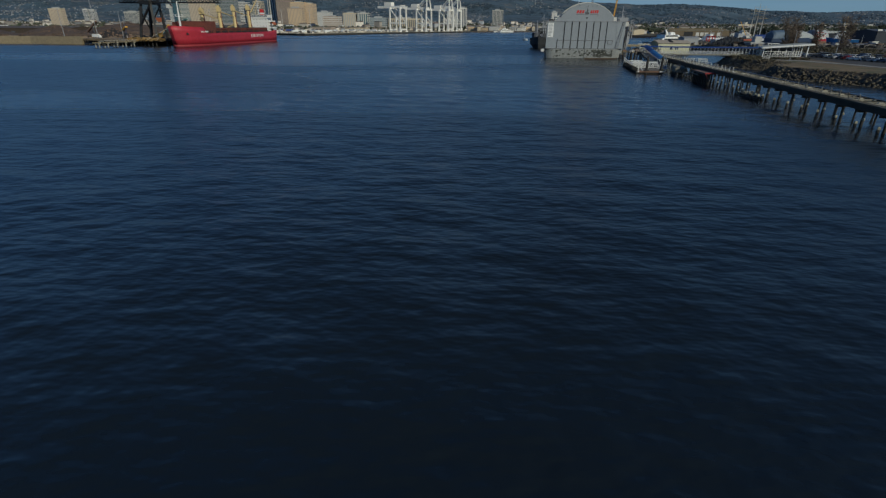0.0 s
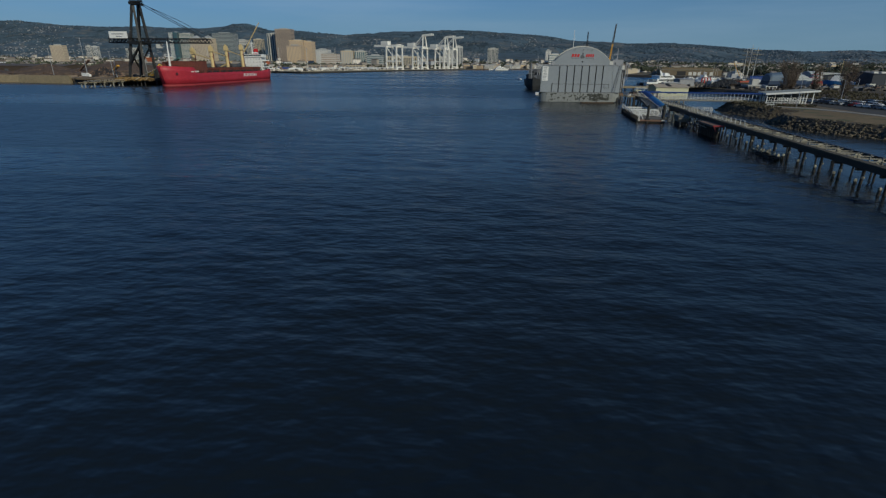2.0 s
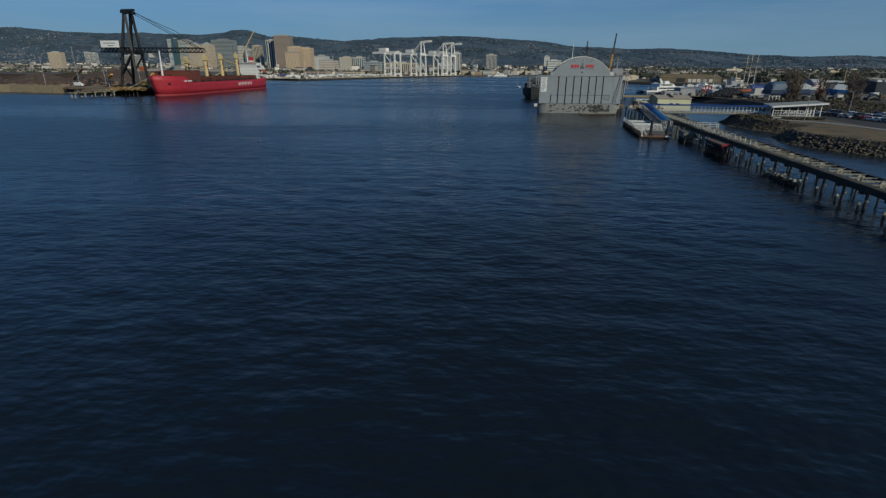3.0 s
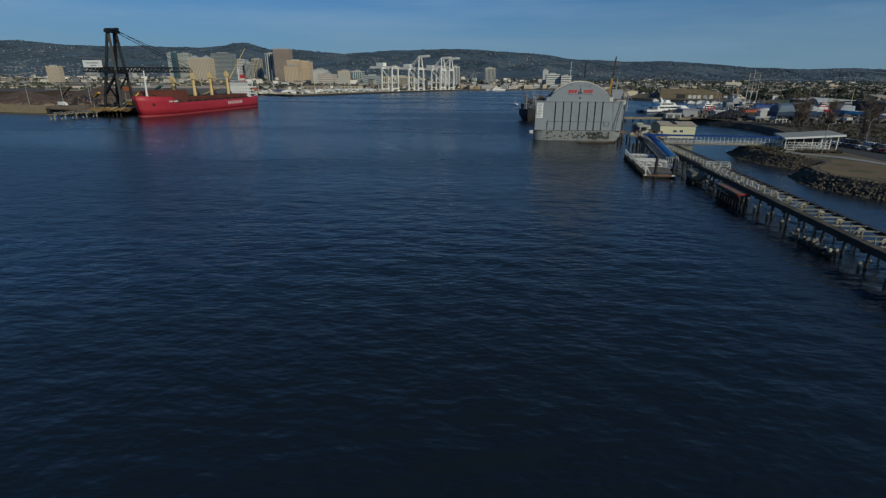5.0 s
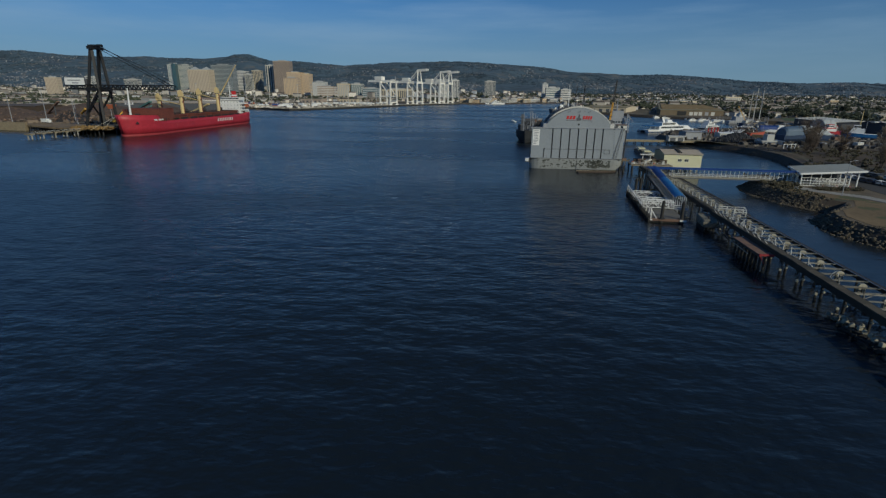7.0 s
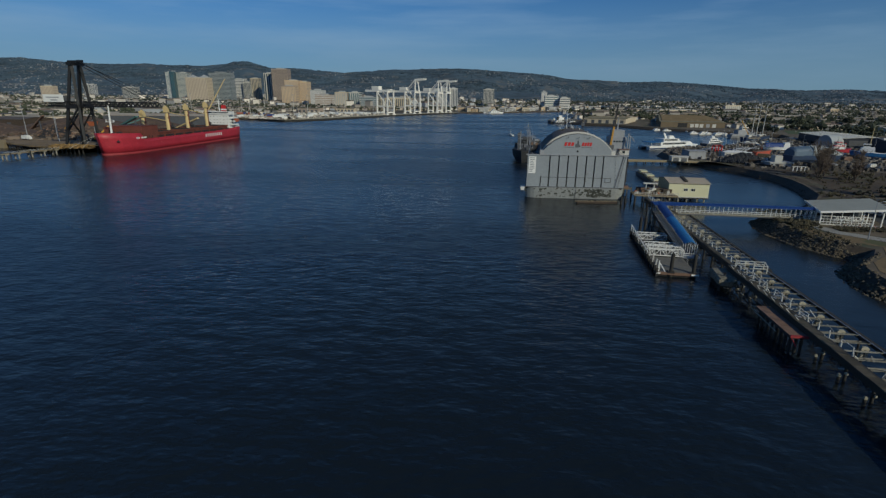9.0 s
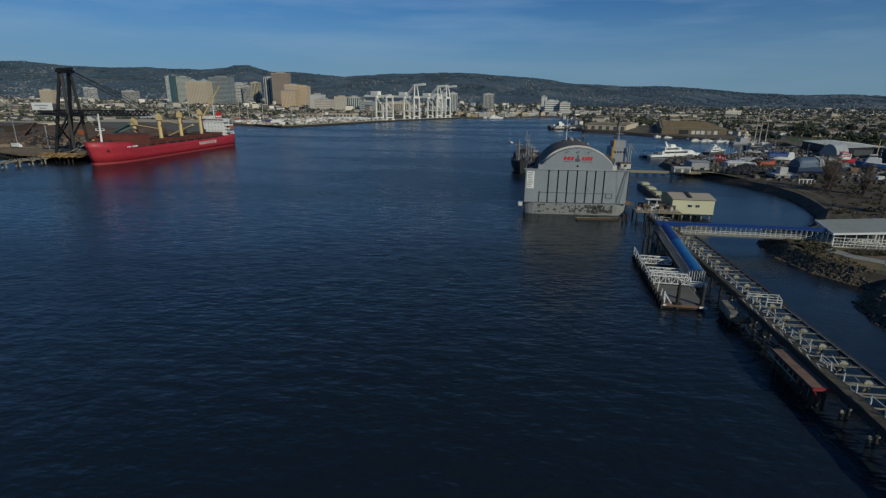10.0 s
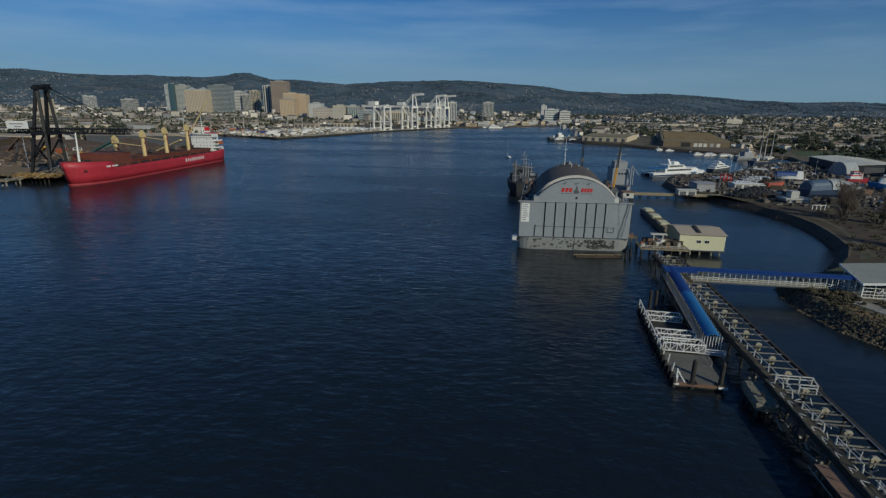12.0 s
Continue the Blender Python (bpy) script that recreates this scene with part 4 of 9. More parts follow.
def build_pier_shed():
    s = thing("pier_shed", "cream shed with low tan roof standing on piles over the water", "shed", pose(80.5, 179.5, 0, 0, 0, -3.4))
    L, D, z0, z1 = 15.0, 14.5, 1.8, 7.3
    part("front_wall", Geo().box(0, L, 0, 0.2, z0, z1), CREAM, s)
    part("back_wall", Geo().box(0, L, D - 0.2, D, z0, z1), CREAM, s)
    gable = lambda x: Geo().extrude_x([(0.2, z0), (D - 0.2, z0), (D - 0.2, z1), (D / 2, z1 + 1.1), (0.2, z1)], x, x + 0.2)
    part("side_wall", gable(0), CREAM, s)
    part("side_wall", gable(L - 0.2), CREAM, s)
    part("roof", Geo().extrude_x([(-0.5, z1 - 0.02), (-0.5, z1 + 0.15), (D / 2, z1 + 1.35), (D + 0.5, z1 + 0.15), (D + 0.5, z1 - 0.02), (D / 2, z1 + 1.2)], -0.3, L + 0.3), ROOF_TAN, s)
    part("roof_vent", Geo().extrude_x([(1.0, z1 + 0.35), (1.0, z1 + 0.75), (D / 2, z1 + 1.75), (D / 2, z1 + 1.3)], 6.0, 7.2), TIMBER_DARK, s, "dark raised roof vent")
    for x in (5.6, 8.3):
        w = part("window", Geo().box(x, x + 1.6, -0.06, 0.02, 4.3, 5.4), WHITE, s)
        part("pane", Geo().box(x + 0.1, x + 0.75, -0.1, -0.05, 4.4, 5.3), GLASS, w)
        part("pane", Geo().box(x + 0.85, x + 1.5, -0.1, -0.05, 4.4, 5.3), GLASS, w)
    part("floor_beam", Geo().box(-0.2, L + 0.2, -0.2, D, 1.4, 1.8), TIMBER_DARK, s)
    part("base_trim", Geo().box(-0.05, L + 0.05, -0.1, 0, 1.8, 2.1), OFFWHITE, s)
    pile = Geo().cone((0, 0, -2), (0, 0, 1.5), 0.3, 0.3, 8).mesh("pier_post", CONC_PALE)
    for x in (1, 4.2, 7.4, 11.2, 13.9):
        for y in (0.5, 7, 14):
            part("pier_post", pile, None, s, m=pose(x, y, 0))


build_pier()
build_cross_rail()
build_dolphin()
build_rust_barge()
build_float()
build_covered_ramp()
build_bridge()
build_terminal()
build_pier_shed()


# ---- the floating dry dock ----
DOCK_Y = 181.0
DOCK_X0, DOCK_X1 = 25.2, 64.0


def arch_profile(cx, half, base, rise, n=24):
    """Points (x, z) of a low arch from left to right."""
    r = (half ** 2 + rise ** 2) / (2 * rise)
    a = math.asin(half / r)
    return [(cx + r * math.sin(t), base + rise - r + r * math.cos(t)) for t in (-a + 2 * a * i / n for i in range(n + 1))]


def build_dock():
    d = thing("dry_dock", "large grey floating dry dock with an arched end wall", "dry dock")
    y1 = 246.0
    # pontoon with rounded corners and a slight batter
    def ring(z, grow):
        p = []
        for cx, cy, a0 in ((DOCK_X0 + 5, DOCK_Y + 3.0, 180), (DOCK_X1 - 5, DOCK_Y + 3.0, 270), (DOCK_X1 - 5, y1 - 3.0, 0), (DOCK_X0 + 5, y1 - 3.0, 90)):
            for i in range(6):
                a = radians(a0 + i * 18)
                p.append((cx + (5 + grow) * math.cos(a), cy + (3.0 + grow) * math.sin(a), z))
        return p
    part("pontoon", Geo().loft([ring(-1.5, -0.4), ring(0.2, 0.0), ring(4.4, 0.35)]), PONTOON, d, "scuffed grey pontoon with peeling paint")
    patch = random.Random(12)
    for i in range(150):
        x = patch.gauss(52.5, 4.0) if i < 120 else patch.uniform(27, 45)
        x = min(max(x, 31.0), 58.5)
        z = patch.uniform(0.8, 3.9)
        w, h = patch.uniform(0.15, 1.1), patch.uniform(0.12, 0.75)
        n = 7
        poly = [(x + w * math.cos(k * math.tau / n) * patch.uniform(0.4, 1), z + h * math.sin(k * math.tau / n) * patch.uniform(0.4, 1)) for k in range(n)]
        part("peeled_patch", Geo().add([(a, DOCK_Y - 0.012 - 0.35 * (min(max(b, 0.25), 4.3) - 0.2) / 4.2, b) for a, b in poly], [tuple(range(n))]), PEEL, d, "dark peeled paint patch")
    # end wall built from panels with dark gaps between
    slits = [34.1, 37.65, 41.2, 44.75, 48.3, 51.6, 54.9]
    edges = [DOCK_X0 + 0.2] + slits + [DOCK_X1 - 0.2]
    for i in range(len(edges) - 1):
        a, b = edges[i] + (0.25 if i else 0), edges[i + 1] - (0.25 if i < len(edges) - 2 else 0)
        part("wall_panel", Geo().box(a, b, DOCK_Y + 0.5, DOCK_Y + 1.0, 4.4, 17.0), DOCK_GREY, d)
    part("wall_backing", Geo().box(DOCK_X0 + 0.3, DOCK_X1 - 0.3, DOCK_Y + 1.05, DOCK_Y + 1.4, 4.4, 16.8), DARK_STEEL, d)
    # black plates paint the shade in the widened foot of each wall slit
    slot = Geo().add([(-0.12, 0, 4.0), (0.28, 0, 4.0), (0.12, 0, 0), (-0.32, 0, 0), (-0.12, 0.03, 4.0), (0.28, 0.03, 4.0), (0.12, 0.03, 0), (-0.32, 0.03, 0)],
                     [(0, 3, 2, 1), (4, 5, 6, 7), (0, 1, 5, 4), (1, 2, 6, 5), (2, 3, 7, 6), (3, 0, 4, 7)]).mesh("drain_slot", BLACK_PAINT)
    for x in [30.9] + slits:
        part("drain_slot", slot, None, d, m=pose(x, DOCK_Y + 0.465, 4.75))
    part("top_ledge", Geo().box(DOCK_X0 - 0.4, DOCK_X1 + 0.3, DOCK_Y + 0.2, DOCK_Y + 1.2, 17.0, 17.3), GREY, d)
    part("catwalk", Geo().box(30.7, 58.6, DOCK_Y + 0.38, DOCK_Y + 0.5, 8.25, 8.42).box(58.3, 58.5, DOCK_Y + 0.38, DOCK_Y + 0.5, 6.7, 8.4).box(30.7, 30.85, DOCK_Y + 0.38, DOCK_Y + 0.5, 4.6, 8.3), GREY_DARK, d)
    part("locker", Geo().box(56.2, 58.2, DOCK_Y + 0.3, DOCK_Y + 0.5, 6.6, 6.75).box(56.1, 56.25, DOCK_Y + 0.35, DOCK_Y + 0.5, 6.6, 8.3), GREY_DARK, d)
    # arched gable
    prof = arch_profile(44.6, 14.0, 17.3, 7.7)
    part("gable", Geo().extrude_y(prof, DOCK_Y + 0.6, DOCK_Y + 1.1), DOCK_GREY, d)
    for x in (30.0, 57.6):
        part("arch_shoe", Geo().box(x, x + 1.6, DOCK_Y + 0.5, DOCK_Y + 4.5, 17.3, 18.9), OFFWHITE if x > 50 else GREY, d)
    for k, (y0, mt) in enumerate(((0.75, DOCK_GREY), (1.1, DARK_PLATE), (3.3, OFFWHITE), (3.6, DARK_PLATE), (6.0, OFFWHITE), (6.3, DARK_PLATE))):
        inner, outer = arch_profile(44.6, 14.05, 17.3, 7.75), arch_profile(44.6, 14.3 + 0.06 * k + (0.35 if k in (2, 4) else 0), 17.3, 7.95 + 0.06 * k + (0.35 if k in (2, 4) else 0))
        part("arch_rib", Geo().extrude_y(outer + inner[::-1], DOCK_Y + y0 + 0.05, DOCK_Y + y0 + (0.3 if k % 2 == 0 else 2.1)), mt, d)
    n = 8
    for i in range(n):
        a = DOCK_Y + 9.6 + i * 6.0
        inner, outer = arch_profile(44.6, 14.0, 17.0, 7.2), arch_profile(44.6, 14.3, 17.0, 7.5)
        part("roof_section", Geo().extrude_y(outer + inner[::-1], a, a + 5.9), ROOF_BROWN, d, "brown weathered arched roof section")
    gear = random.Random(44)
    for x in (DOCK_X0 + 0.2, DOCK_X1 - 4.4):
        part("wing_wall", Geo().box(x, x + 4.2, DOCK_Y + 1.4, y1 - 3, 4.4, 15.6), DARK_PLATE, d)
        part("top_deck", Geo().box(x - 0.1, x + 4.3, DOCK_Y + 1.4, y1 - 3, 15.6, 15.8), DARK_STEEL, d)
        g = Geo()
        for z in (16.3, 16.8):
            g.beam((x, DOCK_Y + 3, z), (x, y1 - 4, z), 0.07).beam((x + 4.2, DOCK_Y + 3, z), (x + 4.2, y1 - 4, z), 0.07)
        for i in range(20):
            yy = DOCK_Y + 3 + i * 2.9
            g.beam((x, yy, 15.8), (x, yy, 16.8), 0.06).beam((x + 4.2, yy, 15.8), (x + 4.2, yy, 16.8), 0.06)
        part("handrail", g, GREY, d)
        for k in range(26):
            yy, w, h = DOCK_Y + 3 + k * 2.2, gear.uniform(0.5, 1.6), gear.uniform(0.5, 2.6)
            xx = x + gear.uniform(0.2, 2.4)
            part("deck_gear", Geo().box(xx, xx + w, yy, yy + gear.uniform(0.6, 1.8), 15.8, 15.8 + h).box(xx - 0.06, xx + w + 0.06, yy - 0.05, yy + 0.1, 15.8 + h, 15.86 + h), gear.choice([DARK_STEEL, GREY_DARK, DARK_PLATE, RUST, GREY_DARK, GREY]), d)
    # litter of tools, drums and lamps along the crown of the roof
    for k in range(24):
        yy = DOCK_Y + 44 + gear.uniform(0, 12)
        xx = 44.6 + gear.uniform(-7.5, 7.5)
        zz = 24.3 - 0.045 * (xx - 44.6) ** 2
        h = gear.uniform(0.5, 1.7)
        part("roof_gear", Geo().box(xx, xx + gear.uniform(0.3, 0.9), yy, yy + 0.7, zz - 0.3, zz + h).beam((xx, yy, zz), (xx, yy, zz + h + 0.6), 0.09), gear.choice([OFFWHITE, GREY, GREY_DARK, DARK_STEEL, GREY_DARK]), d)
    # emblem: plain bars in red with a dark mark between
    for x0, x1 in ((39.2, 43.1), (45.9, 49.9)):
        for j in range(3 if x0 < 40 else 4):
            wch = (x1 - x0) / (3 if x0 < 40 else 4)
            part("emblem_bar", Geo().extrude_y([(x0 + j * wch, 20.7), (x0 + j * wch + wch * 0.74, 20.7), (x0 + j * wch + wch * 0.74 + 0.3, 22.05), (x0 + j * wch + 0.3, 22.05)], DOCK_Y + 0.52, DOCK_Y + 0.59), RED, d, "red emblem bar")
        part("emblem_line", Geo().box(x0, x1, DOCK_Y + 0.52, DOCK_Y + 0.59, 20.1, 20.25), GREY_DARK, d)
    part("emblem_mark", Geo().extrude_y([(43.6, 20.0), (45.5, 20.3), (45.2, 21.2), (44.8, 21.3), (44.9, 22.3), (44.3, 22.9), (44.1, 21.6), (43.4, 21.2)], DOCK_Y + 0.52, DOCK_Y + 0.59), GREY_DARK, d, "dark grey emblem mark")
    part("vent_hole", Geo().cone((44.6, DOCK_Y + 0.5, 18.6), (44.6, DOCK_Y + 0.6, 18.6), 0.4, 0.4, 10), BLACK_PAINT, d)
    for x in (40.5, 44.6, 48.7):
        part("lamp_bracket", Geo().beam((x, DOCK_Y + 0.5, 23.6), (x, DOCK_Y - 0.1, 24.1), 0.1).box(x - 0.2, x + 0.2, DOCK_Y - 0.25, DOCK_Y + 0.0, 23.9, 24.15), GREY_DARK, d)
    # notice board with unreadable lines
    bd = part("notice_board", Geo().box(25.9, 28.7, DOCK_Y + 0.42, DOCK_Y + 0.5, 9.8, 16.4), WHITE, d, "tall white notice board")
    rng = random.Random(8)
    for i in range(9):
        z = 10.4 + i * 0.66
        part("text_bar", Geo().box(26.2 + rng.uniform(0, 0.3), 28.4 - rng.uniform(0, 0.9), DOCK_Y + 0.38, DOCK_Y + 0.42, z, z + 0.3), GREY, bd)
    part("hull_line", Geo().box(44.9, 45.05, DOCK_Y - 0.36, DOCK_Y - 0.2, 0.3, 4.4), GREY_DARK, d)
    part("deck_edge", Geo().box(DOCK_X0, DOCK_X1, DOCK_Y - 0.25, DOCK_Y + 0.6, 4.42, 4.6), GREY_DARK, d)
    part("davit_bracket", Geo().box(DOCK_X0 - 2.2, DOCK_X0 + 0.4, DOCK_Y + 0.9, DOCK_Y + 1.1, 2.6, 2.9), GREY_DARK, d)
    part("hung_skiff", Geo().loft([[(DOCK_X0 - 1.9, DOCK_Y + 0.1, 3.0), (DOCK_X0 - 0.6, DOCK_Y + 0.1, 3.0), (DOCK_X0 - 0.4, DOCK_Y - 0.2, 4.4), (DOCK_X0 - 2.1, DOCK_Y - 0.2, 4.2)], [(DOCK_X0 - 1.9, DOCK_Y + 3.5, 3.0), (DOCK_X0 - 0.6, DOCK_Y + 3.5, 3.0), (DOCK_X0 - 0.4, DOCK_Y + 4.0, 4.4), (DOCK_X0 - 2.1, DOCK_Y + 4.0, 4.2)]]), WHITE, d, "white skiff hung at the dock corner")
    ladder = Geo()
    for i in range(30):
        ladder.beam((60.0 - i * 0.03, DOCK_Y + 0.4, 4.6 + i * 0.42), (60.5 - i * 0.03, DOCK_Y + 0.4, 4.6 + i * 0.42), 0.05)
    part("ladder", ladder, GREY_DARK, d)
    # the dock lies askew behind its end wall
    part("gangway_stay", Geo().beam((62.6, DOCK_Y + 0.3, 17.4), (60.2, DOCK_Y + 0.1, 4.6), 0.14).beam((63.3, DOCK_Y + 0.3, 17.4), (61.3, DOCK_Y + 0.1, 4.6), 0.1), GREY_DARK, d)

    for ob in d.children_recursive:
        for v in ob.data.vertices:
            if v.co.y > DOCK_Y + 1.5:
                v.co.x += 0.125 * (v.co.y - DOCK_Y - 1.5)


def build_dock_extras():
    wf = thing("work_float", "long brown timber work float lying off the dry dock", "work float", pose(44.2, 171.6, 0, 0, 0, 4))
    part("deck", Geo().box(0, 15.5, 0, 2.6, -0.2, 0.3), TIMBER_BROWN, wf)
    for y in (0.05, 1.2, 2.25):
        part("log", Geo().beam((-0.3, y + 0.15, 0.42), (15.8, y + 0.15, 0.42), 0.3, n=7), DECK_TAN if y > 2 else TIMBER_BROWN, wf)
    part("bollard", Geo().cone((7.5, 1.9, 0.3), (7.5, 1.9, 1.0), 0.14, 0.18, 8), DARK_STEEL, wf)
    crane = thing("dock_crane", "yellow lattice boom crane standing on the dry dock", "crane", pose(62.0, 201, 17.1))
    part("cab", Geo().box(-1.1, 1.1, -1.5, 1.5, 0.9, 2.6), GREY_DARK, crane)
    part("base", Geo().box(-1.2, 1.2, -1.5, 1.5, 0, 0.9), DARK_STEEL, crane)
    tip, root = Vector((1.4, 0, 19.5)), Vector((0, 0, 2.5))
    lower = Geo()
    for sx in (-0.22, 0.22):
        for sy in (-0.22, 0.22):
            lower.beam(root + Vector((sx, sy, 0)), root.lerp(tip, 0.45) + Vector((sx, sy, 0)), 0.24)
    part("boom_root", lower, YELLOW, crane, "yellow boom root")
    upper = Geo()
    for sx in (-0.3, 0.3):
        for sy in (-0.3, 0.3):
            upper.beam(root.lerp(tip, 0.45) + Vector((sx, sy, 0)), tip + Vector((sx * 0.4, sy * 0.4, 0)), 0.2)
    for i in range(12):
        a, b = root.lerp(tip, 0.45 + 0.55 * i / 12), root.lerp(tip, 0.45 + 0.55 * (i + 1) / 12)
        upper.beam(a + Vector((-0.3, -0.3, 0)), b + Vector((0.3, -0.3, 0)), 0.1).beam(a + Vector((0.3, 0.3, 0)), b + Vector((-0.3, 0.3, 0)), 0.1)
    part("boom_tip", upper, DARK_STEEL, crane, "dark lattice boom")
    solid("mast_pole", Geo().cone((0, 0, 0), (0, 0, 17), 0.22, 0.1, 8).beam((-1, 0, 12.5), (1, 0, 12.5), 0.1), WHITE, "white mast pole rising above the dry dock roof", "mast", m=pose(49, 236, 18.5))
    c2 = thing("tower_crane_mast", "slender dark crane mast behind the arched roof", "crane", pose(57.5, 240, 16.9))
    g = Geo()
    for i in range(14):
        z = i * 1.3
        g.beam((-0.4, -0.4, z), (0.4, -0.4, z + 1.3), 0.1).beam((0.4, 0.4, z), (-0.4, 0.4, z + 1.3), 0.1)
    for sx in (-0.4, 0.4):
        for sy in (-0.4, 0.4):
            g.beam((sx, sy, 0), (sx * 0.5, sy * 0.5, 18), 0.14)
    part("lattice", g, DARK_STEEL, c2)
    part("cab", Geo().box(-0.8, 0.8, -0.8, 0.8, 8.6, 10.0), GREY_DARK, c2, "grey crane cab")


def hull_boat(parent, length, beam, height, hull_mat, deck_mat, bow=1.0, z0=-0.4):
    """A boat's hull along +y, bow at y = length, sitting in the water."""
    rings = []
    for i in range(9):
        u = i / 8
        w = beam / 2 * (1 - max(0, (u - 0.5) / 0.5) ** 2.2) * (0.85 + 0.15 * min(1, u * 4))
        w = max(w, 0.03)
        sheer = height * (1 + 0.35 * bow * u ** 2)
        y = length * u
        yb = y - (0.10 * length * max(0, u - 0.7) / 0.3 if u > 0.7 else 0)
        rings.append([(-w * 0.6, yb, z0), (w * 0.6, yb, z0), (w * 0.95, (y + yb) / 2, height * 0.5), (w, y, sheer), (w * 0.93, y, sheer - 0.08), (-w * 0.93, y, sheer - 0.08), (-w, y, sheer), (-w * 0.95, (y + yb) / 2, height * 0.5)])
    part("hull", Geo().loft(rings), hull_mat, parent)
    deck = []
    for i in range(9):
        u = i / 8
        w = max(beam / 2 * (1 - max(0, (u - 0.5) / 0.5) ** 2.2) * 0.9, 0.02)
        deck.append([(-w, length * u, height * (1 + 0.35 * bow * u ** 2) - 0.02), (w, length * u, height * (1 + 0.35 * bow * u ** 2) - 0.02), (w, length * u, height * (1 + 0.35 * bow * u ** 2) + 0.03), (-w, length * u, height * (1 + 0.35 * bow * u ** 2) + 0.03)])
    part("deck", Geo().loft(deck), deck_mat, parent)


build_dock()
build_dock_extras()


# ---- the bulk carrier at the far berth ----
def build_ship():
    s = thing("bulk_carrier", "red cargo ship with cream deck cranes moored at the scrap wharf", "cargo ship", pose(-235.0, 290.5, 0, 0, 0, -2.4))
    L, half = 159.0, 11.5

    def halfwidth(u, z):
        """Half breadth at u (0 bow, 1 stern) and height z: fine at the stem, full amidships."""
        flare = 0.55 + 0.45 * min(1, max(0, z) / 13)
        fwd = (1 - (1 - min(1, u / (0.15 + 0.06 * (1 - flare)))) ** 2.1) ** (0.62)
        aft = 1 - 0.28 * max(0, (u - 0.9) / 0.1) ** 2 * (1.5 - flare)
        return max(0.15, half * fwd * aft)

    def top(u):
        if u < 0.135:
            return 14.2 - 8 * u
        if u < 0.16:
            return 13.1 - (u - 0.135) / 0.025 * 4.0
        if u > 0.93:
            return 10.6
        return 9.1 + 0.6 * max(0, u - 0.7) / 0.23

    def ring(u, zs):
        y = L * u
        pts = []
        for z in zs:
            rake = -max(0, z - 3) * 0.3 * max(0, 1 - u / 0.1)
            pts.append((halfwidth(u, z), y + rake, z))
        return pts

    us = [0, 0.003, 0.007, 0.013, 0.021, 0.03, 0.04, 0.05, 0.08, 0.11, 0.135, 0.16, 0.2, 0.3, 0.5, 0.7, 0.85, 0.93, 0.932, 0.97, 1.0]
    lower, upper = [], []
    for u in us:
        a = ring(u, (-2.0, 0.4, 1.3))
        lower.append([(-p[0], p[1], p[2]) for p in a[::-1]] + a)
        t = top(u)
        b = ring(u, (1.3, 1.3 + (t - 1.3) * 0.35, 1.3 + (t - 1.3) * 0.7, t))
        upper.append([(-p[0], p[1], p[2]) for p in b[::-1]] + b)
    part("lower_hull", Geo().loft(lower), BOOT_RED, s, "faded orange-red boot topping", smooth=True)
    part("upper_hull", Geo().loft(upper, cap=False), HULL_RED, s, smooth=True)
    deck = Geo()
    deck.loft([[(-halfwidth(u, 13) + 0.3, L * u, top(u) - 0.9), (halfwidth(u, 13) - 0.3, L * u, top(u) - 0.9), (halfwidth(u, 13) - 0.3, L * u, top(u) + 0.03), (-halfwidth(u, 13) + 0.3, L * u, top(u) + 0.03)] for u in us[2:]])
    part("deck", deck, DECK_BROWN, s)
    for i, y in enumerate((47, 73, 99, 125)):
        part("hatch_coaming", Geo().box(-9, 9, y - 4, y + 12.5, 9.2, 11.6), DECK_BROWN, s)
        c = part("hatch_cover", Geo().box(-9.6, 9.6, y - 4.4, y + 4.0, 11.6, 12.7).box(-9.6, 9.6, y + 4.3, y + 12.8, 11.6, 12.7), DECK_BROWN, s)
        for k in range(5):
            part("stiffener", Geo().box(-9.4, 9.4, y - 4 + k * 3.6, y - 3.7 + k * 3.6, 12.7, 12.95), DARK_STEEL, c)
    g = Geo()
    for sgn in (-1, 1):
        for k in range(38):
            y = 26 + k * 2.9
            if k % 4 == 3:
                continue
            g.box(sgn * 12.2 - 0.12, sgn * 12.2 + 0.12, y, y + 0.3, 9.0, 11.0)
            g.box(sgn * 10.6 - 0.5, sgn * 10.6 + 0.5, y + 0.6, y + 1.8, 9.0, 10.4)
    tagged(part("bulwark_gear", g, DARK_STEEL, s), "dark deck fittings along the bulwark", kind="stuff")
    part("stacked_hatch_cover", Geo().box(-11.0, 11.5, 23.5, 39.5, 9.0, 17.4).box(-11.2, 11.7, 23.3, 39.7, 17.2, 17.6), DECK_BROWN, s, "tall open hatch covers in oxide brown")
    part("raised_cover", Geo().box(-11.0, -8.5, 16.5, 23.0, 13.0, 17.0), DECK_BROWN, s)
    part("teal_cargo", Geo().box(-8, -1, 41.2, 43, 10, 17.5), mat("teal_tarpaulin", (0.03, 0.14, 0.15), 0.6), s, "teal cargo grab cover")
    for i, (y, h) in enumerate(((41.5, 27.8), (68.5, 30.2), (93.5, 31.5), (121.5, 32.8))):
        c = part("deck_crane", Geo().cone((0, y, 9.2), (0, y, h - 5), 1.55, 1.4, 14), CRANE_CREAM, s, "cream deck crane pedestal")
        part("crane_house", Geo().loft([[(-1.5, y - 1.5, z), (1.5, y - 1.5, z), (1.5, y + b, z), (-1.5, y + b, z)] for b, z in ((1.5, h - 5), (1.6, h - 3.4), (0.4, h - 1.0))]).box(-0.6, 0.6, y - 1.2, y + 0.3, h - 1.0, h), CRANE_CREAM, c)
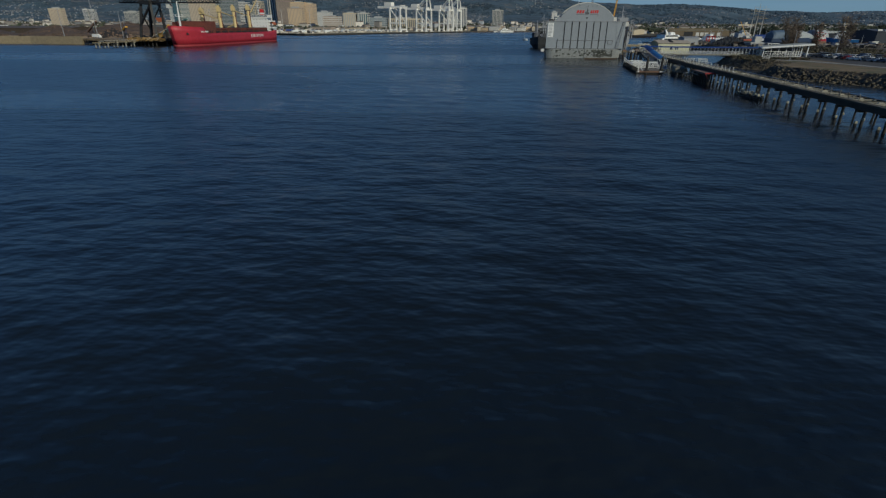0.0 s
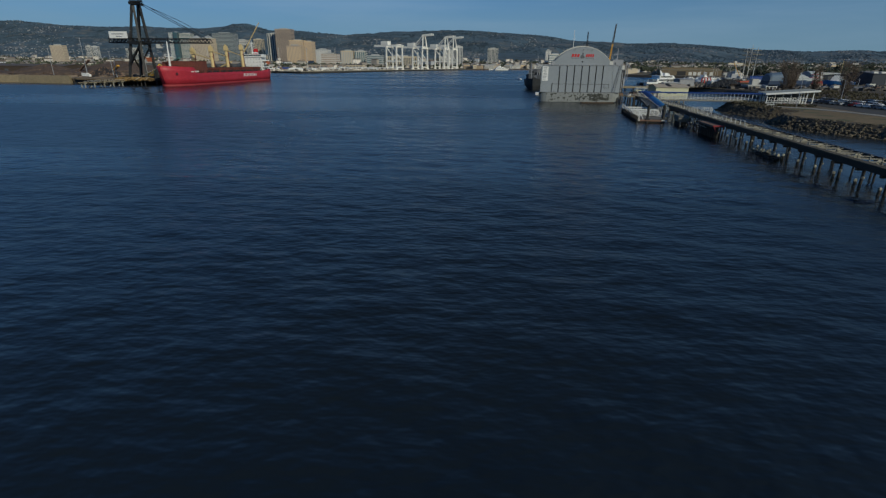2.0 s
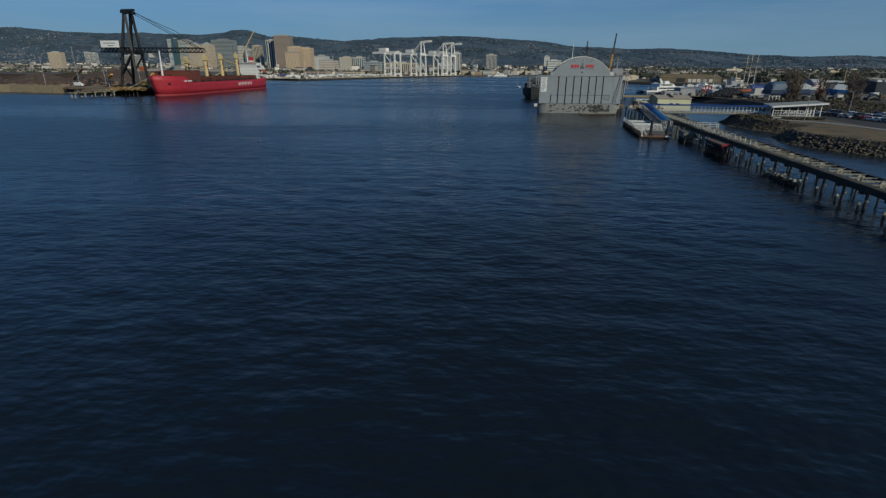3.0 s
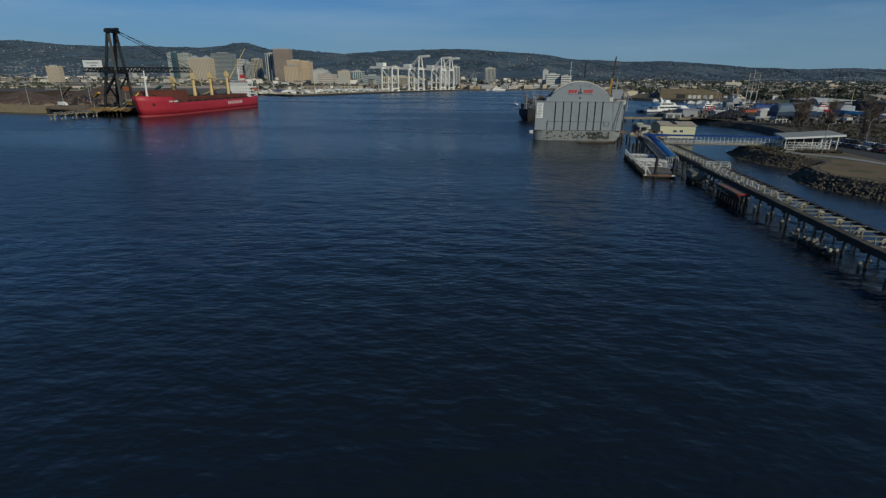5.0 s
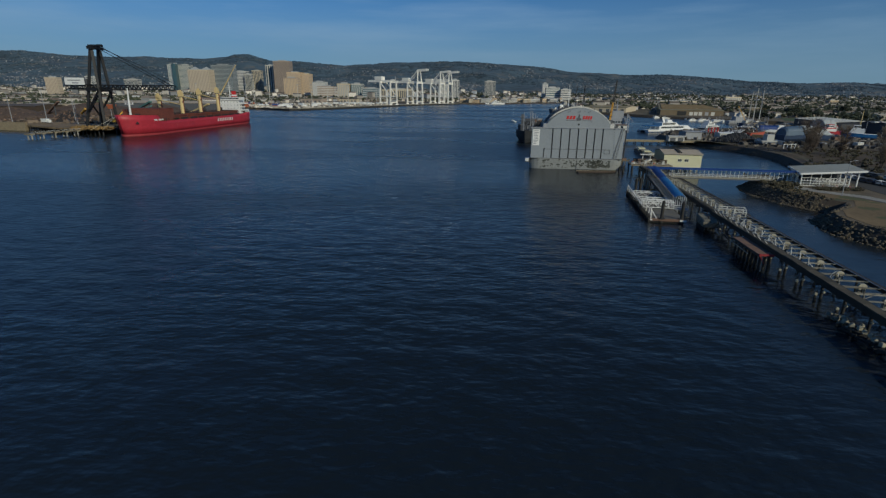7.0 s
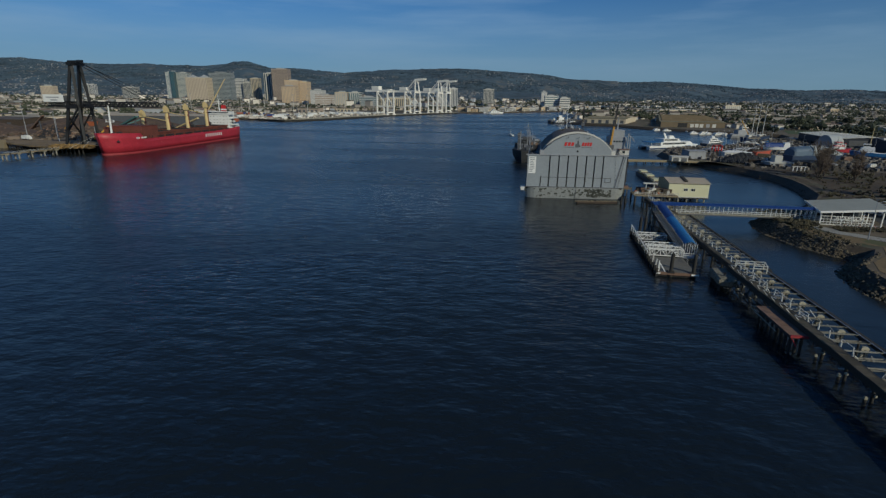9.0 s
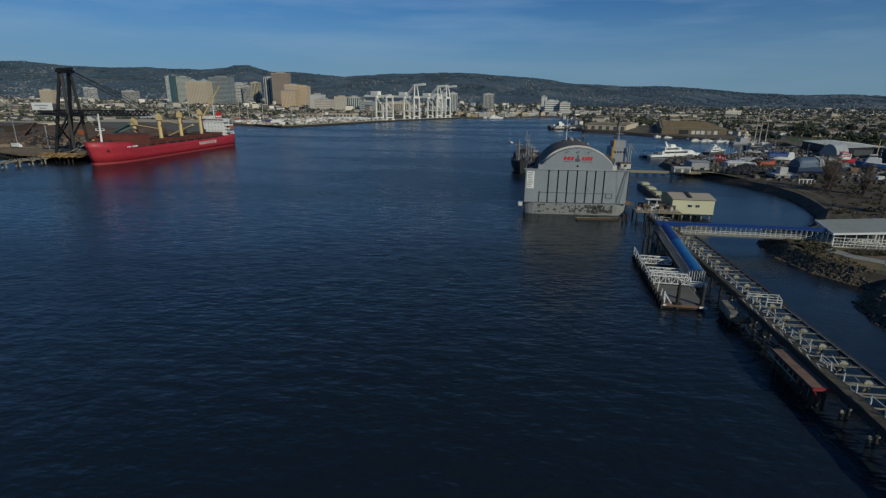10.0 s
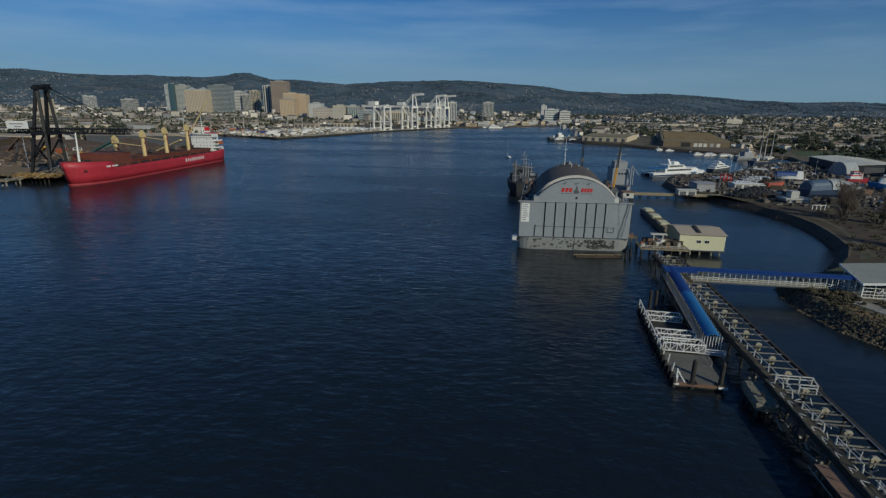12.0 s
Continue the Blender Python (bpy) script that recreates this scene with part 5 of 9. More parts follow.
        part("cab_window", Geo().box(-1.1, 1.1, y + 1.56, y + 1.66, h - 4.6, h - 3.6), GLASS, c)
        part("winch", Geo().box(-1.7, 1.7, y - 0.9, y + 0.9, h - 9.6, h - 8.4), RUST, c, "rusty winch platform")
        part("ladder_cage", Geo().box(1.35, 1.75, y - 0.3, y + 0.3, 9.4, h - 5.6), DECK_BROWN, c)
        part("slew_ring", Geo().cone((0, y, h - 5.5), (0, y, h - 5.0), 1.8, 1.8, 14), DARK_STEEL, c)
        if i == 3:
            a, b = Vector((1.5, y + 2, 26)), Vector((19.0, y + 3.0, 51.5))
        else:
            a, b = Vector((0.5, y + 2, h - 5.0)), Vector((0.5, y + 24, h - 8.5))
        jib = Geo()
        for o in (-0.6, 0.6):
            off = Vector((0, o, 0)) if i == 3 else Vector((o, 0, 0))
            jib.beam(a + off, b + off * 0.4, 0.3, 0.45)
        for k in range(7):
            q = a.lerp(b, k / 7)
            off = Vector((0, 0.6, 0)) if i == 3 else Vector((0.6, 0, 0))
            jib.beam(q - off, a.lerp(b, (k + 1) / 7) + off * 0.8, 0.2)
        part("jib", jib, CRANE_CREAM, c, "cream jib")
        part("hoist_wire", Geo().beam(b, Vector((b.x * 0.2, y, h)), 0.1), DARK_STEEL, c)
    for i, y in enumerate((55, 81, 107, 133)):
        gr = part("cargo_grab", Geo().loft([[(-5 + r * math.cos(q), y + 0.7 * r * math.sin(q), z) for q in (j * math.tau / 8 for j in range(8))] for r, z in ((1.3, 12.95), (2.1, 13.6), (1.6, 14.9), (0.5, 15.6))]), DARK_STEEL, s, "dark steel cargo grab")
        part("grab_arm", Geo().beam((-5, y, 15.4), (-5, y, 16.8), 0.4), DARK_STEEL, gr)
    fm = part("foremast", Geo().cone((0, 9.5, 12.5), (0, 10.5, 31), 0.75, 0.35, 10), WHITE, s, "white foremast")
    part("crosstree", Geo().box(-3.0, 3.0, 9.6, 10.2, 20.6, 21.0).box(-2.9, -2.6, 9.7, 10.1, 20.6, 22.0).box(2.6, 2.9, 9.7, 10.1, 20.6, 22.0).box(-3, 3, 9.7, 10.1, 22, 22.15), WHITE, fm)
    part("windlass", Geo().box(-4, -1.5, 12, 14, 13, 14.4).box(1.5, 4, 12, 14, 13, 14.4), DARK_STEEL, s)
    # accommodation block
    a = part("accommodation", Geo().box(-9.5, 9.5, 141, 151, 9.5, 21.5).box(-11.2, 12.2, 140.2, 146.5, 21.5, 24.2), WHITE, s, "white accommodation block with bridge wings")
    for k in range(4):
        z = 11.0 + k * 2.8
        for j in range(6):
            x = -7.8 + j * 3.1
            part("window", Geo().box(x - 0.3, x + 0.3, 140.9, 141.0, z + 0.1, z + 0.75), GLASS, a)
        for j in range(2):
            yy = 142.5 + j * 4
            part("window", Geo().box(9.5, 9.58, yy, yy + 0.9, z, z + 0.9), GLASS, a)
    for j in range(11):
        x = -9 + j * 1.8
        part("bridge_window", Geo().box(x - 0.75, x + 0.75, 140.1, 140.2, 22.6, 23.7), GLASS, a)
    for k in range(3):
        part("side_deck", Geo().box(9.5, 12.6, 143, 152, 12.2 + k * 2.9, 12.4 + k * 2.9).box(12.4, 12.55, 143, 152, 12.4 + k * 2.9, 13.4 + k * 2.9), WHITE, a)
    part("funnel", Geo().loft([[(-1.7, 149, 21.5), (1.7, 149, 21.5), (1.7, 153, 21.5), (-1.7, 153, 21.5)], [(-1.4, 149.6, 29.5), (1.4, 149.6, 29.5), (1.4, 152.5, 29.5), (-1.4, 152.5, 29.5)]]), RED, s, "red funnel")
    part("funnel_band", Geo().box(-1.65, 1.65, 148.9, 153.0, 25.0, 26.3), WHITE, s)
    rm = part("radar_mast", Geo().cone((0, 143.5, 24.6), (0, 143.5, 39), 0.5, 0.2, 8).box(-3, 3, 143.3, 143.7, 31, 31.3).box(-2, 2, 143.2, 143.8, 34, 34.3), WHITE, s, "white radar mast")
    part("radar", Geo().box(-2, 2, 142.9, 143.2, 32.4, 32.8), WHITE, rm)
    part("lifeboat", Geo().loft([[(11.2, 146, 15.4), (13.2, 146, 15.4), (13.0, 146.2, 17.4), (11.4, 146.2, 17.4)], [(11.0, 148, 14.9), (13.6, 148, 14.9), (13.3, 148, 18.2), (11.3, 148, 18.2)], [(11.2, 152.5, 15.4), (13.2, 152.5, 15.4), (13.0, 152.2, 17.4), (11.4, 152.2, 17.4)]]), ORANGE, s, "orange lifeboat")
    part("stern_rail", Geo().box(-11, 11, 155.4, 155.6, 10.6, 11.9).box(11, 11.2, 148, 155.6, 10.6, 11.8), WHITE, s)
    # name bars: maker's mark amidships and the name at the bow
    hw = half + 0.03
    for j in range(9):
        y = 98 + j * 2.9
        part("hull_mark", Geo().box(hw, hw + 0.06, y, y + 1.3, 4.8 + 0.25 * (j % 2), 7.4), WHITE, s, "white hull marking")
    for j in range(9):
        if j == 3:
            continue
        u = (17.5 + j * 1.05) / L
        x = halfwidth(u, 9.0)
        part("name_bar", Geo().box(x - 0.1, x + 0.14, 17.5 + j * 1.05, 18.3 + j * 1.05, 9.6, 10.6), WHITE, s, "white name bar")
    for sgn in (-1, 1):
        part("anchor", Geo().beam((sgn * 7.7, 4.6, 9.6), (sgn * 7.95, 4.5, 8.3), 0.5).beam((sgn * 7.3, 3.7, 8.7), (sgn * 8.3, 5.3, 8.7), 0.55), DARK_STEEL, s, "dark anchor in its hawse")
    part("mooring_line", Geo().beam((-7, 4, 12.8), (-16, 2, 4.6), 0.12).beam((-6, 3, 12.8), (-20, -4, 4.6), 0.12), OFFWHITE, s)


def build_black_crane():
    c = thing("wharf_crane", "tall black portal crane with its boom lowered over the ship", "crane")
    for y, ya in ((303.0, 306.6), (316.6, 313.8)):
        part("waterside_leg", Geo().beam((-256.5, y, 4.2), (-258.6, ya, 57), 1.55, 1.55), BLACK_PAINT, c)
        part("landside_leg", Geo().beam((-270, y, 4.2), (-259.4, ya, 57), 1.55, 1.55), BLACK_PAINT, c)
        part("portal_beam", Geo().beam((-265, y, 30), (-257, y, 30), 1.4, 2.0), BLACK_PAINT, c)
        part("portal_brace", Geo().beam((-268.5, y, 14), (-257, y, 29), 0.8), BLACK_PAINT, c)
        for x in (-256.5, -270):
            part("bogie", Geo().box(x - 1.5, x + 1.5, y - 3, y + 3, 3.4, 5.2), BLACK_PAINT, c)
    part("apex_beam", Geo().box(-260.6, -257.2, 304.5, 316.5, 56, 57.8), BLACK_PAINT, c)
    part("apex_sheave", Geo().box(-261.5, -254, 307, 309, 57.8, 58.9), BLACK_PAINT, c)
    part("apex_sheave", Geo().box(-258, -255, 311, 313, 57.8, 59.4), BLACK_PAINT, c)
    part("cross_beam", Geo().box(-258.6, -256.6, 304.2, 315, 29, 31.5), BLACK_PAINT, c)
    part("cross_beam", Geo().box(-265.5, -263.5, 304.2, 315, 29, 31.5), BLACK_PAINT, c)
    part("cross_brace", Geo().beam((-269, 303.4, 12), (-267, 315.5, 26), 0.8).beam((-269, 316, 12), (-267, 304, 26), 0.8), BLACK_PAINT, c)
    g = Geo()
    for y in (306.5, 311.5):
        for z in (30.2, 33.0):
            g.beam((-283, y, z), (-207, y, z), 0.75, 0.75)
        for i in range(26):
            x = -283 + i * 3
            g.beam((x, y, 30.2), (x + 1.5, y, 33.0), 0.35).beam((x + 1.5, y, 33.0), (x + 3, y, 30.2), 0.35)
    for i in range(20):
        x = -282 + i * 4
        g.beam((x, 306.5, 30.2), (x, 311.5, 30.2), 0.4)
    part("boom", g, BLACK_PAINT, c)
    for a, b, w in (((-256, 306.8, 57.5), (-209, 306.5, 33), 0.34), ((-256, 313, 57.5), (-209, 311.5, 33), 0.34), ((-256, 309, 57.8), (-226, 309, 45), 0.3), ((-226, 309, 45), (-206, 309, 34.5), 0.24)):
        part("boom_stay", Geo().beam(a, b, w), BLACK_PAINT, c)
    part("machinery_house", Geo().box(-276, -270, 305, 313, 33.5, 37.0), GREY_DARK, c)
    sg = part("sign_board", Geo().box(-276.6, -262.8, 299.4, 299.7, 33.0, 37.6), WHITE, c, "white sign board")
    for z, x0, x1 in ((35.9, -274.5, -265.6), (34.2, -271.5, -267.0)):
        part("text_bar", Geo().box(x0, x1, 299.3, 299.4, z - 0.35, z + 0.35), GREY, sg)
    part("sign_posts", Geo().box(-276.4, -276.0, 299.7, 306, 33.2, 33.6).box(-263.4, -263.0, 299.7, 306, 33.2, 33.6), BLACK_PAINT, c)
    part("operator_cab", Geo().box(-247, -244, 307, 311, 26.5, 29.6), OFFWHITE, c)
    part("hopper", Geo().loft([[(-261, 315, 17), (-258, 315, 17), (-258, 318, 17), (-261, 318, 17)], [(-262, 314.5, 20), (-257, 314.5, 20), (-257, 319, 20), (-262, 319, 20)]]), ORANGE, c, "dull orange hopper")


def build_wharf():
    w = thing("scrap_wharf", "old timber wharf in front of the scrap yard", "wharf")
    part("deck", Geo().prism([(-348, 331), (-300, 306), (-262, 296), (-253, 300), (-252, 480), (-262, 480), (-262, 345), (-345, 352)], 3.2, 4.2), mat("ochre_wharf_dirt", (0.2, 0.145, 0.08), 0.95, vary=0.4, scale=0.1, fine=1.0, stain=(0.09, 0.07, 0.05), stain_at=0.56), w, "ochre dirt-covered timber deck")
    pile = Geo().cone((0, 0, -2), (0, 0, 3.3), 0.45, 0.4, 8).mesh("pier_post", TIMBER_DARK)
    for i in range(26):
        u = i / 25
        a = Vector((-346, 331)).lerp(Vector((-300, 307)), min(1, u * 2)) if u < 0.5 else Vector((-300, 307)).lerp(Vector((-255, 297)), (u - 0.5) * 2)
        part("pier_post", pile, None, w, m=pose(a.x, a.y + 0.8, 0, 0, 0, 0))
    for i in range(12):
        part("fender", Geo().box(-251.9, -251.3, 306 + i * 14, 307.5 + i * 14, 0.2, 4.5), TIMBER_DARK, w)
    # low timber walkway on piles in front
    j = thing("mooring_jetty", "tan timber mooring jetty on paired concrete piles", "jetty")
    part("deck", Geo().prism([(-277.5, 260), (-273.5, 260), (-268.0, 299), (-272.0, 299)], 3.1, 3.6), DECK_TAN, j, "tan timber deck")
    for y in (261.5, 269, 277, 285, 293):
        x = -275.5 + (y - 260) * 0.14
        for o in (-1.3, 1.3):
            part("pier_post", Geo().cone((x + o, y, -1.5), (x + o, y, 2.7), 0.5, 0.42, 8), CONCRETE, j)
        part("pile_cap", Geo().box(x - 2.2, x + 2.2, y - 0.8, y + 0.8, 2.55, 3.1), CONC_PALE, j)
    for y in (263, 275, 290):
        part("fender_post", Geo().cone((-273.0 + (y - 260) * 0.14, y, -1.5), (-273.0 + (y - 260) * 0.14, y, 4.0), 0.35, 0.3, 8), TIMBER_DARK, j)
    part("handrail", Geo().beam((-273.7, 260.5, 4.6), (-268.4, 298, 4.6), 0.12).beam((-273.7, 260.5, 4.1), (-268.4, 298, 4.1), 0.1), OFFWHITE, j)
    solid("sea_wall", Geo().prism([(-620, 315), (-386, 331), (-334, 322), (-334, 324.5), (-386, 333.5), (-620, 317.5)], -1, 6.0), DECK_TAN, "tan weathered sea wall of the scrap yard", "wall", kind="structure")
    lb = thing("parked_truck", "white truck parked on the scrap wharf", "truck", pose(-337, 345, 4.2, 0, 0, -14))
    part("box_body", Geo().box(-4, 2.0, -1.2, 1.2, 0.9, 3.4), WHITE, lb)
    part("cab", Geo().loft([[(2.2, -1.1, 0.6), (4.2, -1.1, 0.6), (4.2, 1.1, 0.6), (2.2, 1.1, 0.6)], [(2.2, -1.1, 1.7), (4.2, -1.1, 1.7), (4.2, 1.1, 1.7), (2.2, 1.1, 1.7)], [(2.2, -1.0, 2.6), (3.6, -1.0, 2.6), (3.6, 1.0, 2.6), (2.2, 1.0, 2.6)]]), WHITE, lb)
    wheel = Geo().cone((0, -0.15, 0), (0, 0.15, 0), 0.48, 0.48, 12).mesh("wheel", TYRE)
    for x in (-2.8, 3.1):
        for y in (-1.05, 1.05):
            part("wheel", wheel, None, lb, m=pose(x, y, 0.48))


build_ship()
build_black_crane()
build_wharf()


# ---- shore right of the channel: lawn, car park, boatyard ----
def slab(name, poly, z, material, label, category):
    return solid(name, Geo().prism(poly, 2.9, z), material, label, category, kind="structure")


slab("lawn", [(109, 110), (104, 102), (97, 96.5), (93.5, 90), (93, 82), (98, 74), (104, 62), (110, 40), (122, 40), (121, 70), (118, 96), (112, 116), (104, 124), (100, 132), (99.5, 121), (103, 114)], 3.06, GRASS_DRY, "dry brown lawn above the rock bank", "lawn")
slab("footpath", [(101, 134), (106, 122), (114, 114), (119, 97), (122.5, 60), (125, 60), (122.5, 97), (117.5, 117), (109, 125), (107, 133)], 3.1, CONCRETE, "pale concrete footpath", "path")
slab("car_park", [(126, 130), (122.8, 97), (125.3, 40), (165, 40), (168, 120), (172, 180), (150, 178), (133, 152)], 3.05, ASPHALT, "grey asphalt car park", "car park")
slab("shore_road", [(158, 252), (160, 238), (158.5, 222), (152, 203), (143, 183), (133, 169), (135, 167.5), (145, 181), (154, 201.5), (161, 221), (162.5, 239), (160, 254)], 3.07, GROUND, "narrow dirt road behind the cove", "road")
YARD = [(135, 304), (145.5, 301), (153, 286), (162, 262), (240, 256), (330, 300), (322, 500), (291, 487), (256, 462), (220, 417), (201, 398), (154, 380), (137, 346)]


def in_yard(x, y):
    """True inside the boatyard's paved outline."""
    inside = False
    for (ax, ay), (bx, by) in zip(YARD, YARD[1:] + YARD[:1]):
        if (ay > y) != (by > y) and x < ax + (y - ay) / (by - ay) * (bx - ax):
            inside = not inside
    return inside


slab("shore_verge", [(135, 303.5), (144.5, 302.3), (148.5, 278), (152.8, 260), (155.2, 241), (154.8, 225), (151, 208.5), (142.8, 185.5), (131.5, 171.5), (122, 160), (130, 158), (150, 180), (185, 182), (215, 215), (240, 254), (162, 261), (150, 284)], 3.03, SOIL, "dark weedy bank soil behind the cove", "ground")
slab("boatyard_apron", YARD, 3.04, OILY, "dark oily boatyard ground", "yard")


def rock_mesh(seed):
    rng = random.Random(seed)
    ring0 = [(0.55 * math.cos(i * math.tau / 6) * rng.uniform(0.7, 1.2), 0.5 * math.sin(i * math.tau / 6) * rng.uniform(0.7, 1.2), -0.35) for i in range(6)]
    ring1 = [(0.75 * math.cos(i * math.tau / 6 + 0.3) * rng.uniform(0.7, 1.2), 0.65 * math.sin(i * math.tau / 6 + 0.3) * rng.uniform(0.7, 1.2), rng.uniform(-0.05, 0.15)) for i in range(6)]
    ring2 = [(0.4 * math.cos(i * math.tau / 6) * rng.uniform(0.6, 1.2), 0.35 * math.sin(i * math.tau / 6) * rng.uniform(0.6, 1.2), rng.uniform(0.32, 0.5)) for i in range(6)]
    return Geo().loft([ring0, ring1, ring2])


def bank_points(path, count, rng, spread):
    """Random places down a bank that runs along path, with the height of the slope there."""
    total = sum((Vector(b) - Vector(a)).length for a, b in zip(path, path[1:]))
    for _ in range(count):
        s = rng.uniform(0, total)
        for a, b in zip(path, path[1:]):
            a, b = Vector(a), Vector(b)
            if s <= (b - a).length:
                n = Vector((-(b - a).y, (b - a).x)).normalized()
                w = rng.uniform(-0.8, spread)
                p = a.lerp(b, s / (b - a).length) + n * w
                yield p.x, p.y, max(-0.1, min(3.0, w * 3.0 / 4.0 - 0.1))
                break
            s -= (b - a).length


def build_rocks():
    bank = thing("rock_bank", "bank of angular grey riprap rocks at the waterline", "rocks", kind="structure")
    rng = random.Random(5)
    shapes = [rock_mesh(i).mesh("rock", ROCK) for i in range(6)]
    tip = [(106, 155), (96, 147), (93.5, 139), (92.5, 131), (94, 119), (98, 110.5), (101.5, 107.6)]
    for x, y, z in bank_points(tip, 300, rng, 5.0):
        s = rng.uniform(0.5, 0.95)
        part("rock", shapes[rng.randrange(6)], None, bank, m=pose(x, y, z, rng.uniform(-25, 25), rng.uniform(-25, 25), rng.uniform(0, 360)) @ Matrix.Diagonal((s, s, s, 1)))
    rest = Geo()
    south = [(101.5, 107.6), (98, 104.5), (90.5, 97.5), (87.5, 90), (87, 83), (89, 76), (93, 67), (98, 60), (102, 48), (106, 20), (109, -60)]
    north = [(129, 298), (139, 297), (143, 276), (147.6, 259), (150, 241), (149.6, 226), (146, 211), (138, 188), (128, 174), (118, 163), (106, 155)]
    for path, count, spread in ((south, 2300, 4.6), (tip, 2000, 5.0), (north, 300, 2.6)):
        for x, y, z in bank_points(path, count, rng, spread):
            g = rock_mesh(rng.randrange(1000))
            m = pose(x, y, z, rng.uniform(-30, 30), rng.uniform(-30, 30), rng.uniform(0, 360)) @ Matrix.Scale(rng.uniform(0.3, 0.8) * (0.6 if path is north else 1.0), 4)
            rest.add([m @ Vector(p) for p in g.v], g.f)
    ob = part("loose_rocks", rest, ROCK, bank)
    tagged(ob, "loose grey and brown rocks along the bank", kind="stuff")


def build_shrubs():
    rng = random.Random(9)
    g = Geo()
    for x0, x1, y0, y1, n, r in ((98, 106, 128, 150, 110, 0.9), (96, 104, 112, 130, 60, 0.5), (109, 124, 125, 129, 60, 0.6), (140, 175, 100, 190, 90, 1.0), (160, 170, 190, 250, 12, 0.7), (146, 160, 165, 200, 16, 0.8), (168, 210, 150, 250, 160, 1.0), (150, 172, 165, 245, 24, 0.4), (148, 165, 245, 290, 30, 0.4), (172, 215, 225, 262, 60, 0.5)):
        for _ in range(n):
            x, y = rng.uniform(x0, x1), rng.uniform(y0, y1)
            for _ in range(4):
                g.blob((x + rng.uniform(-r, r), y + rng.uniform(-r, r), 3.0 + rng.uniform(0.2, r)), r * rng.uniform(0.35, 0.8), rng)
    solid("shrubs", g, LEAF_SHRUB, "scrubby green and brown shrubs along paths and fences", "shrubs", kind="stuff")


def bare_tree(x, y, h, seed, r=3.0, lean=0.0):
    """A winter tree: several stems from the ground, upright limbs and a dense haze of fine brown twigs, widest above the middle."""
    rng = random.Random(seed)
    t = thing("bare_tree", "tall bare winter tree with a haze of fine brown twigs", "tree", pose(x, y, 3.0), group="bare trees behind the terminal")
    trunk, limbs, twigs = Geo(), Geo(), Geo()
    for k in range(4):
        a = k * math.tau / 4 + rng.uniform(-0.4, 0.4)
        foot = Vector((0.25 * math.cos(a), 0.25 * math.sin(a), 0))
        mid = Vector((r * 0.22 * math.cos(a) + lean * 0.3, r * 0.22 * math.sin(a), h * 0.4))
        tip = Vector((r * 0.4 * math.cos(a) + lean, r * 0.4 * math.sin(a), h * rng.uniform(0.86, 1.0)))
        trunk.cone(foot, mid, 0.24, 0.16, 7).cone(mid, tip, 0.16, 0.03, 6)
        for i in range(22):
            u = rng.uniform(0.1, 0.95)
            s = foot.lerp(mid, u * 2) if u < 0.5 else mid.lerp(tip, u * 2 - 1)
            q = rng.uniform(0, math.tau)
            reach = r * rng.uniform(0.25, 0.72) * (1.0 - 0.75 * abs(u - 0.5))
            b = s + Vector((reach * math.cos(q), reach * math.sin(q), reach * rng.uniform(0.5, 1.6)))
            b.z = min(b.z, h * 1.02)
            limbs.cone(s, b, 0.07, 0.02, 4)
            for _ in range(80):
                p = s.lerp(b, rng.uniform(0.15, 1.0))
                q2 = p + Vector((rng.gauss(0, 0.85), rng.gauss(0, 0.85), rng.uniform(-0.2, 1.7)))
                n = Vector((rng.uniform(-1, 1), rng.uniform(-1, 1), 0)).normalized() * 0.032
                twigs.add([p - n, p + n, q2], [(0, 1, 2)])
    part("trunk", trunk, BARK, t)
    tagged(part("limb_crown", limbs, BARK, t), kind="stuff")
    tagged(part("twig_crown", twigs, TWIG, t, "fine brown twigs"), kind="stuff")


def leafy_tree(x, y, z, h, seed, r=None, group="trees of the plain"):
    rng = random.Random(seed)
    r = r or h * 0.38
    t = thing("leafy_tree", "dark green rounded tree", "tree", pose(x, y, z), group=group)
    part("trunk", Geo().cone((0, 0, 0), (0, 0, h * 0.5), 0.35, 0.18, 6).cone((0, 0, h * 0.35), (r * 0.4, 0.2, h * 0.7), 0.15, 0.06, 5).cone((0, 0, h * 0.35), (-r * 0.4, -0.3, h * 0.7), 0.15, 0.06, 5), BARK, t)
    g = Geo()
    for _ in range(70):
        d = Vector((rng.gauss(0, 1), rng.gauss(0, 1), rng.gauss(0, 0.8))).normalized() * rng.uniform(0.45, 1.0)
        g.blob((d.x * r, d.y * r, h * 0.62 + d.z * h * 0.36), r * rng.uniform(0.16, 0.32), rng)
    part("crown", g, LEAF, t)


def car_meshes(paint):
    prof = [(-2.15, 0.35), (-2.2, 0.75), (-2.0, 0.95), (-1.55, 1.0), (-0.95, 1.42), (0.55, 1.45), (1.15, 0.98), (2.0, 0.85), (2.2, 0.65), (2.15, 0.35)]
    rings = []
    for y, sq in ((-0.88, 0.94), (-0.8, 1.0), (0.8, 1.0), (0.88, 0.94)):
        rings.append([(x, y, 0.3 + (z - 0.3) * sq) for x, z in prof])
    return Geo().loft(rings).mesh("body", paint)


